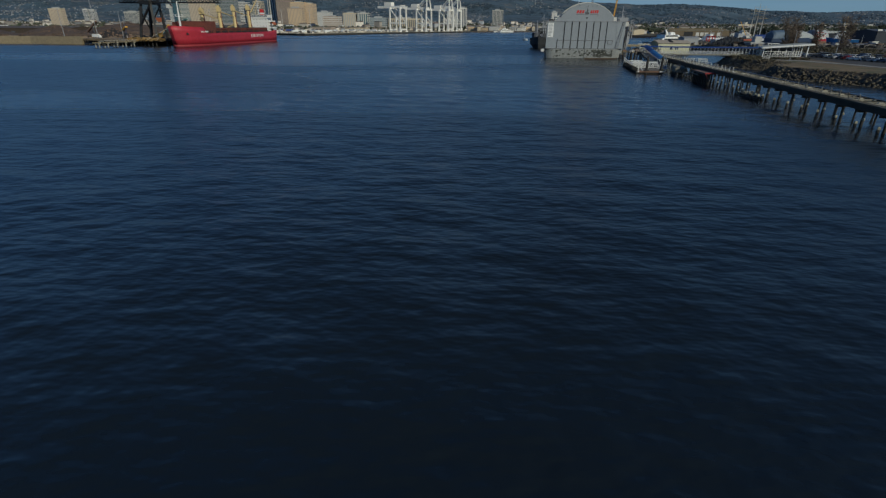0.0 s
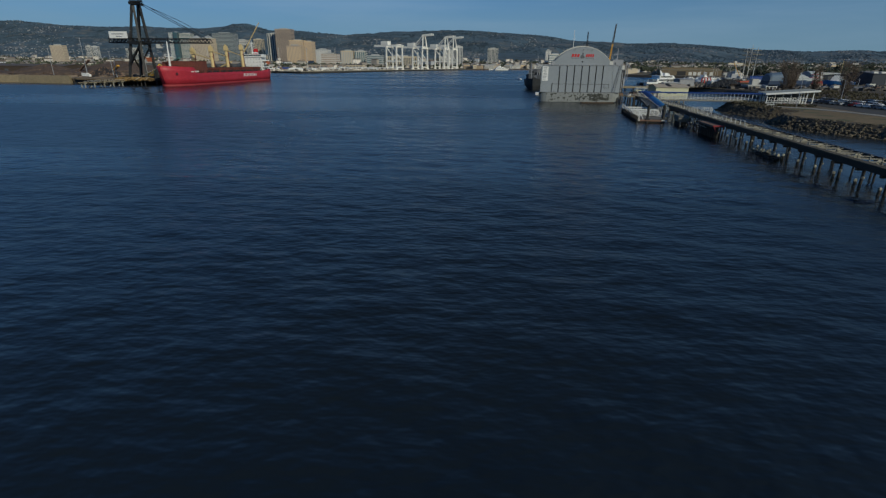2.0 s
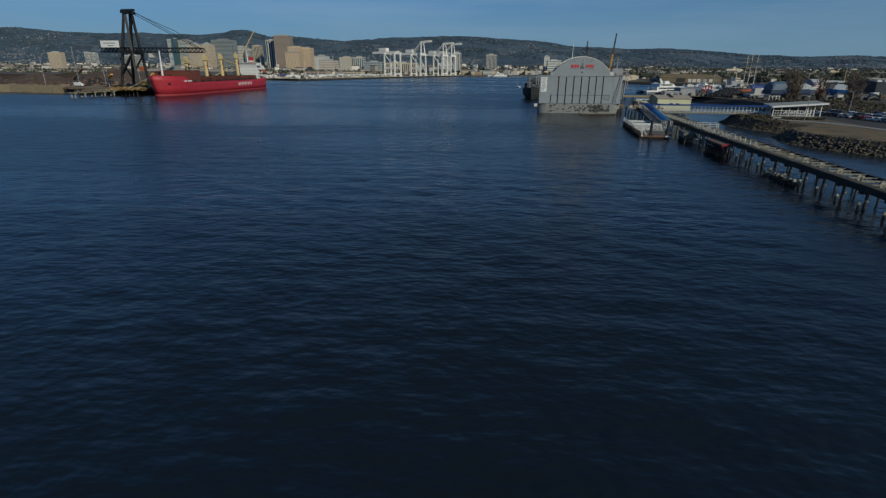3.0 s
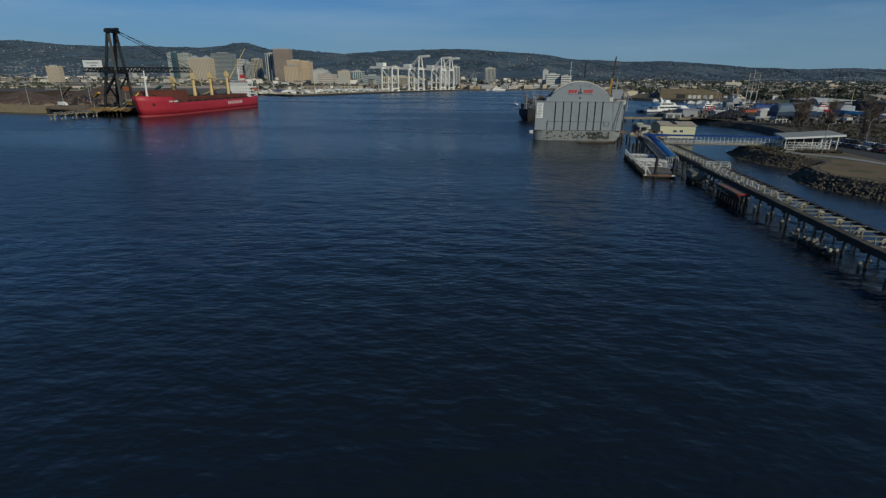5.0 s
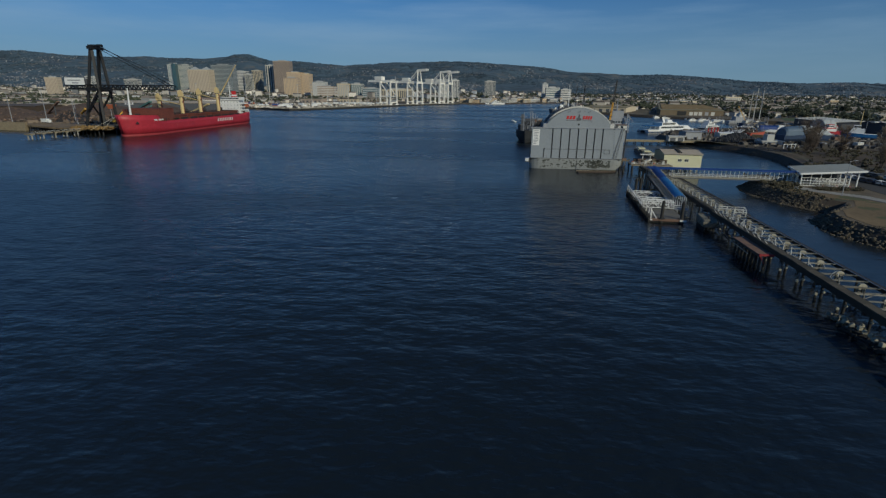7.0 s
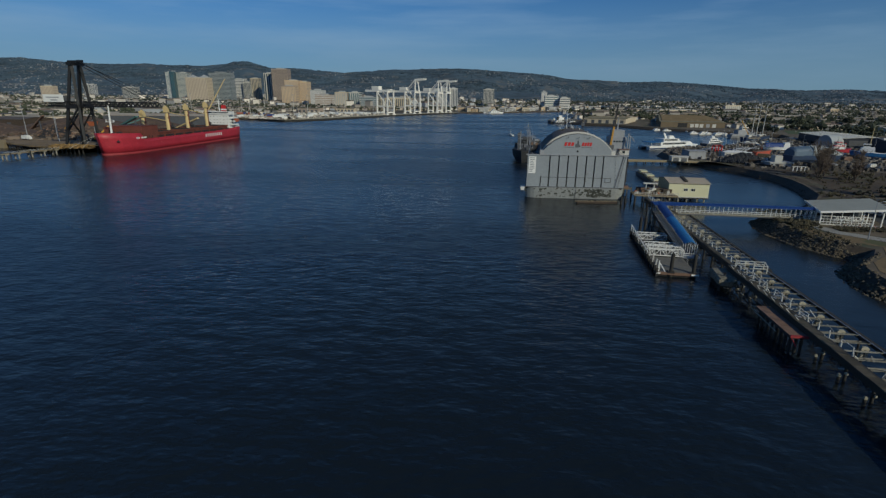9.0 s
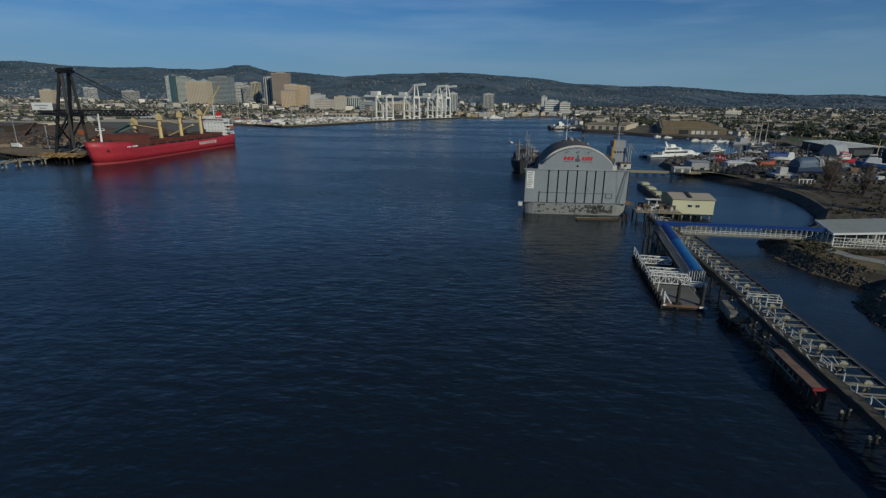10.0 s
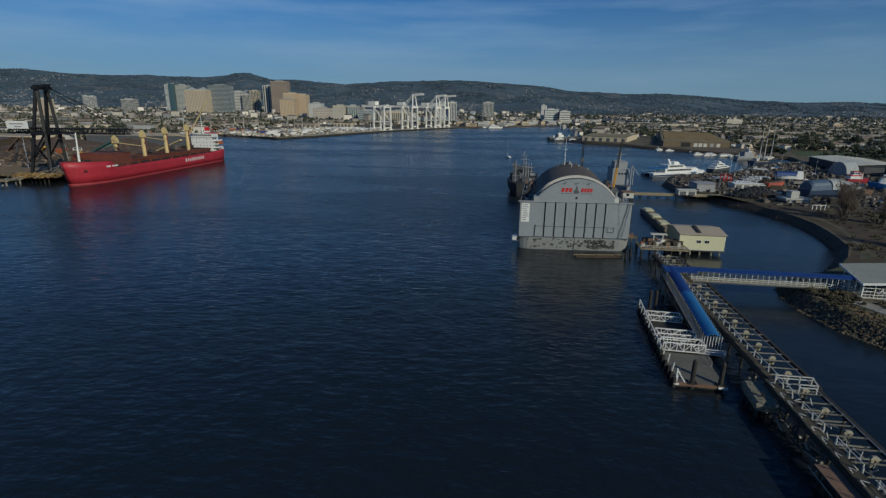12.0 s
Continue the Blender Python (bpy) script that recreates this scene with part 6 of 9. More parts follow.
def build_cars():
    paints = [WHITE, GREY, GREY_DARK, RED, NAVY, GREY, WHITE]
    screens = [Geo().add([(x, -0.7, z), (x, 0.7, z), (x + d, 0.6, z + 0.34), (x + d, -0.6, z + 0.34), (x + e, -0.7, z), (x + e, 0.7, z), (x + d + e, 0.6, z + 0.34), (x + d + e, -0.6, z + 0.34)], [(0, 1, 2, 3), (4, 5, 6, 7), (0, 1, 5, 4), (2, 3, 7, 6), (0, 3, 7, 4), (1, 2, 6, 5)]).mesh("windscreen", GLASS) for x, d, e, z in ((1.16, -0.46, 0.05, 1.04), (-1.56, 0.46, -0.05, 1.04))]
    pane = Geo().box(-0.5, 0.5, -0.02, 0.02, 1.04, 1.32).mesh("side_window", GLASS)
    wheel = Geo().cone((0, -0.11, 0), (0, 0.11, 0), 0.33, 0.33, 12).mesh("wheel", TYRE)
    base = {}
    names = ["white", "silver", "dark grey", "red", "dark blue", "silver", "white"]
    rng = random.Random(21)
    spots = [(134.5 + i * 0.35 + rng.uniform(-0.2, 0.2), 152 - i * 2.75, 97) for i in range(22)]
    spots += [(147.0, 160 - i * 2.8, 97) for i in range(14)] + [(158.5, 150 - i * 2.8, 97) for i in range(10)]
    order = [1, 0, 1, 2, 4, 0, 1, 2, 2, 3, 6, 0, 2, 1, 0, 4]
    for i, (x, y, a) in enumerate(spots):
        if i % 9 == 7:
            continue
        k = order[i % len(order)]
        m = pose(x, y, 3.06, 0, 0, a + rng.uniform(-3, 3))
        if k in base:
            copy_thing(base[k], m)
            continue
        c = thing("parked_car", names[k] + " car parked on the asphalt car park", "car", m, group="cars in the car park")
        part("body", car_meshes(paints[k]), None, c)
        for screen in screens:
            part("windscreen", screen, None, c, "dark windscreen")
        for x0 in (-0.75, 0.35):
            for y0 in (-0.87, 0.87):
                part("side_window", pane, None, c, m=pose(x0, y0, 0), label="dark side window")
        for x0 in (-1.35, 1.35):
            for y0 in (-0.8, 0.8):
                part("wheel", wheel, None, c, m=pose(x0, y0, 0.33))
        for y0 in (-0.6, 0.6):
            part("headlight", Geo().box(2.12, 2.2, y0 - 0.18, y0 + 0.18, 0.62, 0.75), WHITE, c)
        base[k] = c


def lamp_post(x, y, z, h, side=1):
    p = thing("street_lamp", "slim grey street lamp with a short arm", "street lamp", pose(x, y, z), group="street lamps")
    part("pole", Geo().cone((0, 0, 0), (0, 0, h), 0.14, 0.08, 8), GREY, p)
    part("arm", Geo().beam((0, 0, h - 0.1), (side * 1.6, 0, h + 0.2), 0.09), GREY, p)
    part("head", Geo().box(side * 1.5 - 0.35, side * 1.5 + 0.35, -0.18, 0.18, h + 0.15, h + 0.3), GREY, p)


def sailboat(name, x, y, z, rot, L, mast, hullm=None, label="white sailing yacht at anchor"):
    b = thing(name, label, "sailing boat", pose(x, y, z, 0, 0, rot), group="moored boats")
    hull_boat(b, L, L * 0.3, L * 0.1, hullm or WHITE, WHITE)
    part("cabin", Geo().box(-L * 0.09, L * 0.09, L * 0.35, L * 0.65, L * 0.1, L * 0.16), WHITE, b)
    if mast:
        part("mast", Geo().cone((0, L * 0.58, L * 0.1), (0, L * 0.58, mast), 0.1, 0.06, 6), WHITE, b)
        part("boom", Geo().beam((0, L * 0.58, L * 0.22), (0, L * 0.15, L * 0.22), 0.2), NAVY, b)


def motor_boat(x, y, rot, L, z=0.0, hullm=None, decks=2, group="moored boats", label="white motor yacht with dark windows", blade=False):
    b = thing("motor_yacht", label, "motor boat", pose(x, y, z, 0, 0, rot), group=group)
    B = L * 0.26
    hull_boat(b, L, B, L * 0.09, hullm or WHITE, WHITE)
    z0 = L * 0.09
    for k in range(decks):
        a0, a1 = 0.08 + 0.08 * k, 0.72 - 0.16 * k
        w, h = B * (0.4 - 0.05 * k), L * 0.065
        d = part("deckhouse", Geo().loft([[(-w, L * a0, z0), (w, L * a0, z0), (w, L * a1, z0), (-w, L * a1, z0)], [(-w * 0.93, L * a0, z0 + h), (w * 0.93, L * a0, z0 + h), (w * 0.93, L * (a1 - 0.05), z0 + h), (-w * 0.93, L * (a1 - 0.05), z0 + h)]]), WHITE, b)
        part("window_band", Geo().box(-w * 1.01, w * 1.01, L * (a0 + 0.05), L * (a1 - 0.09), z0 + h * 0.45, z0 + h * 0.8), GLASS, d)
        z0 += h
    part("mast", Geo().cone((0, L * 0.35, z0), (0, L * 0.33, z0 + L * 0.12), 0.15, 0.08, 6).box(-L * 0.04, L * 0.04, L * 0.33, L * 0.35, z0 + L * 0.06, z0 + L * 0.07), WHITE, b)
    return b


def build_ferry():
    f = thing("passenger_ferry", "white two-deck passenger ferry with a blue stern moored at the yard", "ferry", pose(139.5, 397.0, 0, 0, 0, -64))
    L = 55.0
    for s in (-1, 1):
        g = []
        for i in range(7):
            u = i / 6
            w = 1.7 * (1 - max(0, (u - 0.6) / 0.4) ** 2) + 0.05
            g.append([(s * 4.2 - w, L * u, -0.8), (s * 4.2 + w, L * u, -0.8), (s * 4.2 + w * 1.15, L * u, 2.4), (s * 4.2 - w * 1.15, L * u, 2.4)])
        part("hull", Geo().loft(g), WHITE, f)
        band = [[(s * 4.2 - w, y, z) for z in (0.2, 1.3)] + [(s * 4.2 + w, y, z) for z in (1.3, 0.2)] for w, y in ((1.95, 0), (1.97, L * 0.3), (1.97, L * 0.58))]
        part("hull_band", Geo().loft(band), NAVY, f, "navy band along the hull")
    part("main_deck", Geo().loft([[(-6, 0, 2.2), (6, 0, 2.2), (6, L * 0.8, 2.2), (3, L, 2.2), (-3, L, 2.2), (-6, L * 0.8, 2.2)], [(-6, 0, 2.7), (6, 0, 2.7), (6, L * 0.8, 2.7), (2.6, L * 1.01, 3.1), (-2.6, L * 1.01, 3.1), (-6, L * 0.8, 2.7)]]), WHITE, f)
    lo = part("lower_cabin", Geo().loft([[(-5.6, 12, 2.7), (5.6, 12, 2.7), (5.6, L * 0.75, 2.7), (3, L * 0.93, 2.7), (-3, L * 0.93, 2.7), (-5.6, L * 0.75, 2.7)], [(-5.4, 12, 5.6), (5.4, 12, 5.6), (5.4, L * 0.72, 5.6), (2.6, L * 0.84, 5.6), (-2.6, L * 0.84, 5.6), (-5.4, L * 0.72, 5.6)]]), WHITE, f)
    up = part("upper_cabin", Geo().loft([[(-5.0, 15, 5.6), (5.0, 15, 5.6), (5.0, L * 0.62, 5.6), (-5.0, L * 0.62, 5.6)], [(-4.8, 15, 8.2), (4.8, 15, 8.2), (4.8, L * 0.56, 8.2), (-4.8, L * 0.56, 8.2)]]), WHITE, f)
    for p, z, y0, y1, w in ((lo, 3.9, 14, L * 0.7, 5.6), (up, 6.7, 16, L * 0.54, 5.0)):
        n = 14
        for i in range(n):
            y = y0 + (y1 - y0) * i / n
            for s in (-1, 1):
                part("window", Geo().box(s * w - 0.06, s * w + 0.06, y + 0.2, y + (y1 - y0) / n - 0.2, z - 0.2, z + 1.15), GLASS, p)
    part("wheelhouse", Geo().loft([[(-2.6, L * 0.42, 8.2), (2.6, L * 0.42, 8.2), (2.6, L * 0.53, 8.2), (-2.6, L * 0.53, 8.2)], [(-2.3, L * 0.42, 10.4), (2.3, L * 0.42, 10.4), (2.3, L * 0.5, 10.4), (-2.3, L * 0.5, 10.4)]]), WHITE, f)
    part("fin_mast", Geo().loft([[(-0.4, L * 0.38, 8.2), (0.4, L * 0.38, 8.2), (0.4, L * 0.43, 8.2), (-0.4, L * 0.43, 8.2)], [(-0.3, L * 0.34, 12.5), (0.3, L * 0.34, 12.5), (0.3, L * 0.36, 12.5), (-0.3, L * 0.36, 12.5)]]), WHITE, f)
    part("stern_canopy", Geo().box(-5.2, 5.2, 2, 14, 5.5, 5.8), BLUE_LIGHT, f, "blue awning over the stern deck")
    for x in (-5, 5):
        for y in (2.5, 8):
            part("canopy_post", Geo().box(x - 0.1, x + 0.1, y - 0.1, y + 0.1, 2.7, 5.5), WHITE, f)
    part("bow_stripe", Geo().box(5.98, 6.06, 34, 44, 1.6, 2.5), BLUE_LIGHT, f)


def gable_shed(name, label, x0, x1, y0, y1, h, ridge, wallm, roofm, rot=0, along="x", doors=0, category="shed", z=3.0, group="", windows=0, ribs=0):
    """A shed with walls of its own, a pitched roof with eaves, doors and windows."""
    cx, cy = (x0 + x1) / 2, (y0 + y1) / 2
    s = thing(name, label, category, pose(cx, cy, z, 0, 0, rot), group=group)
    a, b = (x1 - x0) / 2, (y1 - y0) / 2
    if along == "y":
        for y in (-b, b - 0.3):
            part("end_wall", Geo().extrude_y([(-a, 0), (a, 0), (a, h), (0, h + ridge), (-a, h)], y, y + 0.3), wallm, s)
        for x in (-a, a - 0.3):
            part("side_wall", Geo().box(x, x + 0.3, -b + 0.3, b - 0.3, 0, h), wallm, s)
        part("roof", Geo().extrude_y([(-a - 0.5, h - 0.05), (-a - 0.5, h + 0.2), (0, h + ridge + 0.25), (a + 0.5, h + 0.2), (a + 0.5, h - 0.05), (0, h + ridge)], -b - 0.4, b + 0.4), roofm, s)
    else:
        for x in (-a, a - 0.3):
            part("end_wall", Geo().extrude_x([(-b, 0), (b, 0), (b, h), (0, h + ridge), (-b, h)], x, x + 0.3), wallm, s)
        for y in (-b, b - 0.3):
            part("side_wall", Geo().box(-a + 0.3, a - 0.3, y, y + 0.3, 0, h), wallm, s)
        part("roof", Geo().extrude_x([(-b - 0.5, h - 0.05), (-b - 0.5, h + 0.2), (0, h + ridge + 0.25), (b + 0.5, h + 0.2), (b + 0.5, h - 0.05), (0, h + ridge)], -a - 0.4, a + 0.4), roofm, s)
    if ribs:
        rib = Geo().extrude_x([(-b - 0.5, h + 0.2), (-b - 0.5, h + 0.6), (0, h + ridge + 0.65), (b + 0.5, h + 0.6), (b + 0.5, h + 0.2), (0, h + ridge + 0.25)], -0.35, 0.35).mesh("roof_rib", roofm)
        for i in range(ribs):
            part("roof_rib", rib, None, s, m=pose(-a + (i + 0.5) * 2 * a / ribs, 0, 0))
    for i in range(doors):
        x = -a + (i + 0.5) * 2 * a / doors
        w = min(2.4, a / doors * 0.7)
        part("door", Geo().box(x - w, x + w, -b - 0.08, -b - 0.003, 0.05, min(h * 0.75, 5)), GREY_DARK, s)
    for i in range(windows):
        x = -a + (i + 0.5) * 2 * a / windows
        part("window", Geo().box(x - 0.8, x + 0.8, -b - 0.06, -b - 0.003, h * 0.5, h * 0.5 + 1.2), GLASS, s)
    return s


def build_boatyard():
    br = thing("breakwater_pier", "tan timber breakwater pier on dark piles", "pier", pose(72, 296.5, 0, 0, 0, -1.2))
    part("deck", Geo().box(0, 74, -2.2, 2.2, 2.5, 3.0), DECK_TAN, br)
    part("kerb", Geo().box(0, 74, -2.3, -2.0, 3.0, 3.3), CONC_PALE, br)
    pile = Geo().cone((0, 0, -2), (0, 0, 2.6), 0.28, 0.28, 7).mesh("pier_post", TIMBER_DARK)
    part("fascia", Geo().box(0, 74, -2.26, -2.203, 1.9, 2.96), DECK_TAN, br, "tan timber fascia")
    for i in range(15):
        for y in (-1.9, 1.9):
            part("pier_post", pile, None, br, m=pose(0.6 + i * 5.1, y, 0))
    gable_shed("white_hut", "small white hut on the breakwater pier", 122.5, 132, 291, 296, 2.7, 0.3, OFFWHITE, OFFWHITE, windows=0, doors=2, category="hut", z=2.9)
    gable_shed("grey_shed", "grey corrugated shed at the pier root", 137, 147.5, 304, 314, 4.7, 0.4, GREY, GREY, 4, category="shed")
    gable_shed("white_shed", "long low white shed in the boatyard", 165.5, 180.5, 319, 326, 3.0, 0.4, OFFWHITE, WHITE, 4, doors=3)
    k = thing("yard_kiosk", "pale grey box-shaped kiosk on a low grey building", "building", pose(171, 272, 3.0, 0, 0, 4))
    part("base", Geo().box(-2, 10, 0, 7, 0, 1.9), GREY, k)
    part("roof_slab", Geo().box(-2.5, 10.5, -0.5, 7.5, 1.9, 2.6), ROOF_GREY, k)
    part("upper_box", Geo().box(0.8, 5.0, 1, 5, 2.6, 6.1), ROOF_GREY, k)
    for i in range(2):
        part("window", Geo().box(-1.4 + i * 2.3, -0.3 + i * 2.3, -0.08, -0.003, 0.8, 1.5), GLASS, k)
    f = thing("picnic_fence", "white timber fence frame by the shore", "fence", pose(171.5, 255, 3, 0, 0, 5))
    for i in range(4):
        part("post", Geo().box(i * 2.1, i * 2.1 + 0.25, 0, 0.25, 0, 2.2), WHITE, f)
    part("rail", Geo().box(-0.3, 7, 0.02, 0.2, 2.2, 2.45), WHITE, f)
    bike = thing("bicycle_rack", "row of parked bicycles beside the ferry shelter", "bicycle rack", pose(111, 130.2, 3.08, 0, 0, -6))
    part("rail", Geo().beam((0, 0, 0.8), (11, 0, 0.8), 0.07), GREY, bike)
    hoop = Geo().loft([[(x, 0.34 * math.cos(a) * k, 0.34 + 0.34 * math.sin(a) * k) for a in (j * math.tau / 12 for j in range(12))] for x, k in ((0, 1.0), (0.05, 1.0), (0.05, 0.8), (0, 0.8), (0, 1.0))], cap=False).mesh("wheel", TYRE)
    for i in range(11):
        for y in (-0.5, 0.5):
            part("wheel", hoop, None, bike, m=pose(0.4 + i * 0.95, y, 0))
        part("bicycle_frame", Geo().beam((0.42 + i * 0.95, -0.5, 0.34), (0.42 + i * 0.95, 0.1, 0.8), 0.05).beam((0.42 + i * 0.95, 0.5, 0.34), (0.42 + i * 0.95, 0.35, 0.95), 0.05).beam((0.42 + i * 0.95, -0.15, 0.72), (0.42 + i * 0.95, 0.38, 0.85), 0.05), (OFFWHITE, GREY, RED, NAVY)[i % 4], bike)
    # red travel lift
    tl = thing("travel_lift", "red four-legged boat travel lift", "boat lift", pose(172, 346, 3) @ Matrix.Scale(0.62, 4))
    for x in (0, 7):
        for y in (0, 8):
            part("leg", Geo().box(x - 0.5, x + 0.5, y - 0.5, y + 0.5, 0.9, 8), RED, tl)
            part("wheel", Geo().cone((x - 0.3, y, 0.8), (x + 0.3, y, 0.8), 0.8, 0.8, 12), TYRE, tl)
        part("side_beam", Geo().box(x - 0.5, x + 0.5, -0.5, 8.5, 7.2, 8.4), RED, tl)
    part("end_beam", Geo().box(0, 7, 7.6, 8.4, 7.4, 8.2), RED, tl)
    # boats on the hard
    h = thing("upturned_hull", "red-lead primed boat hull lying on the yard", "boat hull", pose(187.5, 325, 3.2, 0, 0, -75))
    hull_boat(h, 13, 4.6, 3.2, mat("red_lead_primer", (0.4, 0.085, 0.05), 0.7, vary=0.3, scale=0.6), RUST, z0=0.02)
    y = thing("covered_yacht", "large dark-hulled yacht under silver and blue-grey shrink wrap", "yacht", pose(188, 289.5, 3.0, 0, 0, -77))
    hull_boat(y, 38, 9, 5.0, NAVY, GREY, bow=0.25, z0=0.8)
    for i in range(6):
        part("keel_block", Geo().box(-0.6, 0.6, 3 + i * 5, 3.6 + i * 5, 0, 0.85), TIMBER_DARK, y)
    def wrap(y0, y1, width, tops, n=9):
        rings = []
        for k, (u, top, w) in enumerate(tops):
            rings.append([(width * w * math.cos(q), y0 + (y1 - y0) * u, 4.7 + (top - 4.7) * math.sin(q) ** 0.62) for q in (j * math.pi / n for j in range(n + 1))])
        return Geo().loft(rings)
    part("aft_cover", wrap(0.5, 13.0, 4.3, ((0, 8.6, 0.92), (0.1, 9.6, 1), (0.9, 10.2, 1), (1, 9.0, 0.95))), WRAP_BLUE, y, "blue-grey aft cover")
    for k in range(4):
        u0, u1 = k / 4, (k + 0.98) / 4
        h = lambda u: 5.0 + 5.2 * max(0.0, 1 - u ** 2.6)
        w = lambda u: 1 - 0.75 * u ** 3.0
        part("fore_cover", wrap(13.2, 36.5, 4.4, [(u, h(u), w(u)) for u in (u0, (u0 + u1) / 2, u1)]), WRAP, y, "silver arched cover panel")
    part("wrap_seam", Geo().beam((0, 13.2, 10.5), (0, 24, 10.0), 0.12), OFFWHITE, y)
    for k in range(4):
        part("boat_stand", Geo().beam((4.6, 4 + k * 8, 0), (3.6, 4 + k * 8, 2.6), 0.18), DARK_STEEL, y)
    cd = thing("canvas_shelter", "pale grey canvas boat shelter with an arched end", "shelter", pose(281, 403, 3.0, 0, 0, -58) @ Matrix.Scale(0.9, 4))
    for k in range(5):
        outer = [(7.0 * math.cos(q), 11.0 * math.sin(q)) for q in (j * math.pi / 12 for j in range(13))]
        inner = [(6.8 * math.cos(q), 10.8 * math.sin(q)) for q in (j * math.pi / 12 for j in range(13))]
        part("canvas_panel", Geo().extrude_y(outer + inner[::-1], k * 4.0, k * 4.0 + 3.96), WRAP, cd)
    part("end_wall", Geo().extrude_y([(6.7 * math.cos(q), 10.7 * math.sin(q)) for q in (j * math.pi / 12 for j in range(13))], 0.1, 0.3), GREY, cd)
    part("end_wall", Geo().extrude_y([(6.7 * math.cos(q), 10.7 * math.sin(q)) for q in (j * math.pi / 12 for j in range(13))], 19.6, 19.8), GREY_DARK, cd)
    t = thing("red_tug", "red tugboat with white wheelhouse on the hard", "tugboat", pose(255, 356, 3.0, 0, 0, -94) @ Matrix.Scale(0.88, 4))
    hull_boat(t, 16, 6.6, 3.2, HULL_RED, HULL_RED, z0=0.02)
    part("deckhouse", Geo().loft([[(-2.6, 1.5, 3.6), (2.6, 1.5, 3.6), (2.6, 9, 3.6), (-2.6, 9, 3.6)], [(-2.4, 1.8, 6.4), (2.4, 1.8, 6.4), (2.4, 8.4, 6.4), (-2.4, 8.4, 6.4)]]), WHITE, t)
    part("wheelhouse", Geo().loft([[(-2.0, 3.2, 6.4), (2.0, 3.2, 6.4), (2.0, 7.2, 6.4), (-2.0, 7.2, 6.4)], [(-1.8, 3.5, 8.8), (1.8, 3.5, 8.8), (1.8, 6.8, 8.8), (-1.8, 6.8, 8.8)]]), WHITE, t)
    part("wheelhouse_roof", Geo().box(-2.2, 2.2, 3.0, 7.4, 8.8, 9.2), RED, t, "red wheelhouse roof")
    part("deckhouse_band", Geo().box(-2.7, 2.7, 1.4, 8.9, 5.9, 6.5), RED, t)
    part("window_band", Geo().box(-1.98, 1.98, 3.3, 7.1, 7.3, 8.1), GLASS, t)
    for x in (-1.2, 1.2):
        part("funnel", Geo().cone((x, 10.0, 3.6), (x, 10.0, 7.8), 0.6, 0.5, 10), WHITE, t)
    part("funnel_cap", Geo().cone((1.2, 10.0, 7.8), (1.2, 10.0, 8.4), 0.52, 0.5, 10), RED, t)
    part("mast", Geo().cone((0, 5, 9.2), (0, 5, 13.5), 0.22, 0.1, 6).box(-1.0, 1.0, 4.9, 5.1, 11.2, 11.4), OFFWHITE, t)
    w = thing("white_workboat", "white and blue work vessel with a tall yellow mast", "work boat", pose(268, 321, 3, 0, 0, 60))
    hull_boat(w, 20, 7, 3.6, BLUE_LIGHT, WHITE, z0=0.02)
    part("deckhouse", Geo().loft([[(-2.8, 7, 3.9), (2.8, 7, 3.9), (2.8, 15, 3.9), (-2.8, 15, 3.9)], [(-2.5, 7.3, 7.0), (2.5, 7.3, 7.0), (2.5, 14, 7.0), (-2.5, 14, 7.0)]]), WHITE, w)
    part("wheelhouse", Geo().box(-2.1, 2.1, 9.5, 13.2, 7.0, 9.3), WHITE, w)
    part("window_band", Geo().box(-2.15, 2.15, 9.45, 13.25, 7.9, 8.7), GLASS, w)
    part("mast", Geo().cone((0, 10, 9.3), (0, 10, 19), 0.35, 0.15, 6).box(-1.8, 1.8, 9.8, 10.2, 13, 13.3).box(-1.2, 1.2, 9.8, 10.2, 15.5, 15.8).beam((-1.6, 10, 9.3), (0, 10, 15.5), 0.2).beam((1.6, 10, 9.3), (0, 10, 15.5), 0.2), CRANE_CREAM, w)
    b = thing("blue_tarpaulin_boat", "boat under a bright blue tarpaulin", "boat", pose(231, 362, 3.0, 0, 0, 80) @ Matrix.Scale(1.35, 4))
    hull_boat(b, 13, 4, 2.4, WHITE, WHITE, z0=0.02)
    part("cabin", Geo().loft([[(-1.7, 0.2, 2.4), (1.7, 0.2, 2.4), (1.7, 3.4, 2.4), (-1.7, 3.4, 2.4)], [(-1.3, 0.5, 4.9), (1.3, 0.5, 4.9), (1.3, 2.8, 4.9), (-1.3, 2.8, 4.9)]]), WHITE, b)
    part("tarpaulin", Geo().extrude_y([(-2, 2.4), (2, 2.4), (1.4, 4.0), (0, 4.6), (-1.4, 4.0)], 3.5, 12), BLUE, b)
    rng = random.Random(31)
    for i in range(110):
        x, yy = rng.uniform(165, 310), rng.uniform(315, 480)
        if not in_yard(x, yy) or not in_yard(x - 9, yy + 9) or (x > 245 and 300 < yy < 460) or rng.random() < 0.55:
            continue
        motor_boat(x, yy, rng.uniform(40, 110), rng.uniform(9, 16), z=3.4, hullm=rng.choice([WHITE, NAVY, BLUE, GREY, GREY_DARK, RUST, NAVY]), decks=1, group="boats on the hard", label="small boat stored on the hard")
    # sheds with saw-tooth ridge vents
    hg = gable_shed("boat_hangar", "large dark blue boat hangar with a pale roof", 303, 343, 404, 484, 6.6, 1.5, SHED_NAVY_SHADED, ROOF_PALE, -12, along="y", category="hangar")
    part("hangar_door", Geo().box(-12, 12, -40.12, -40.003, 0.1, 5.6), GREY_DARK, hg)
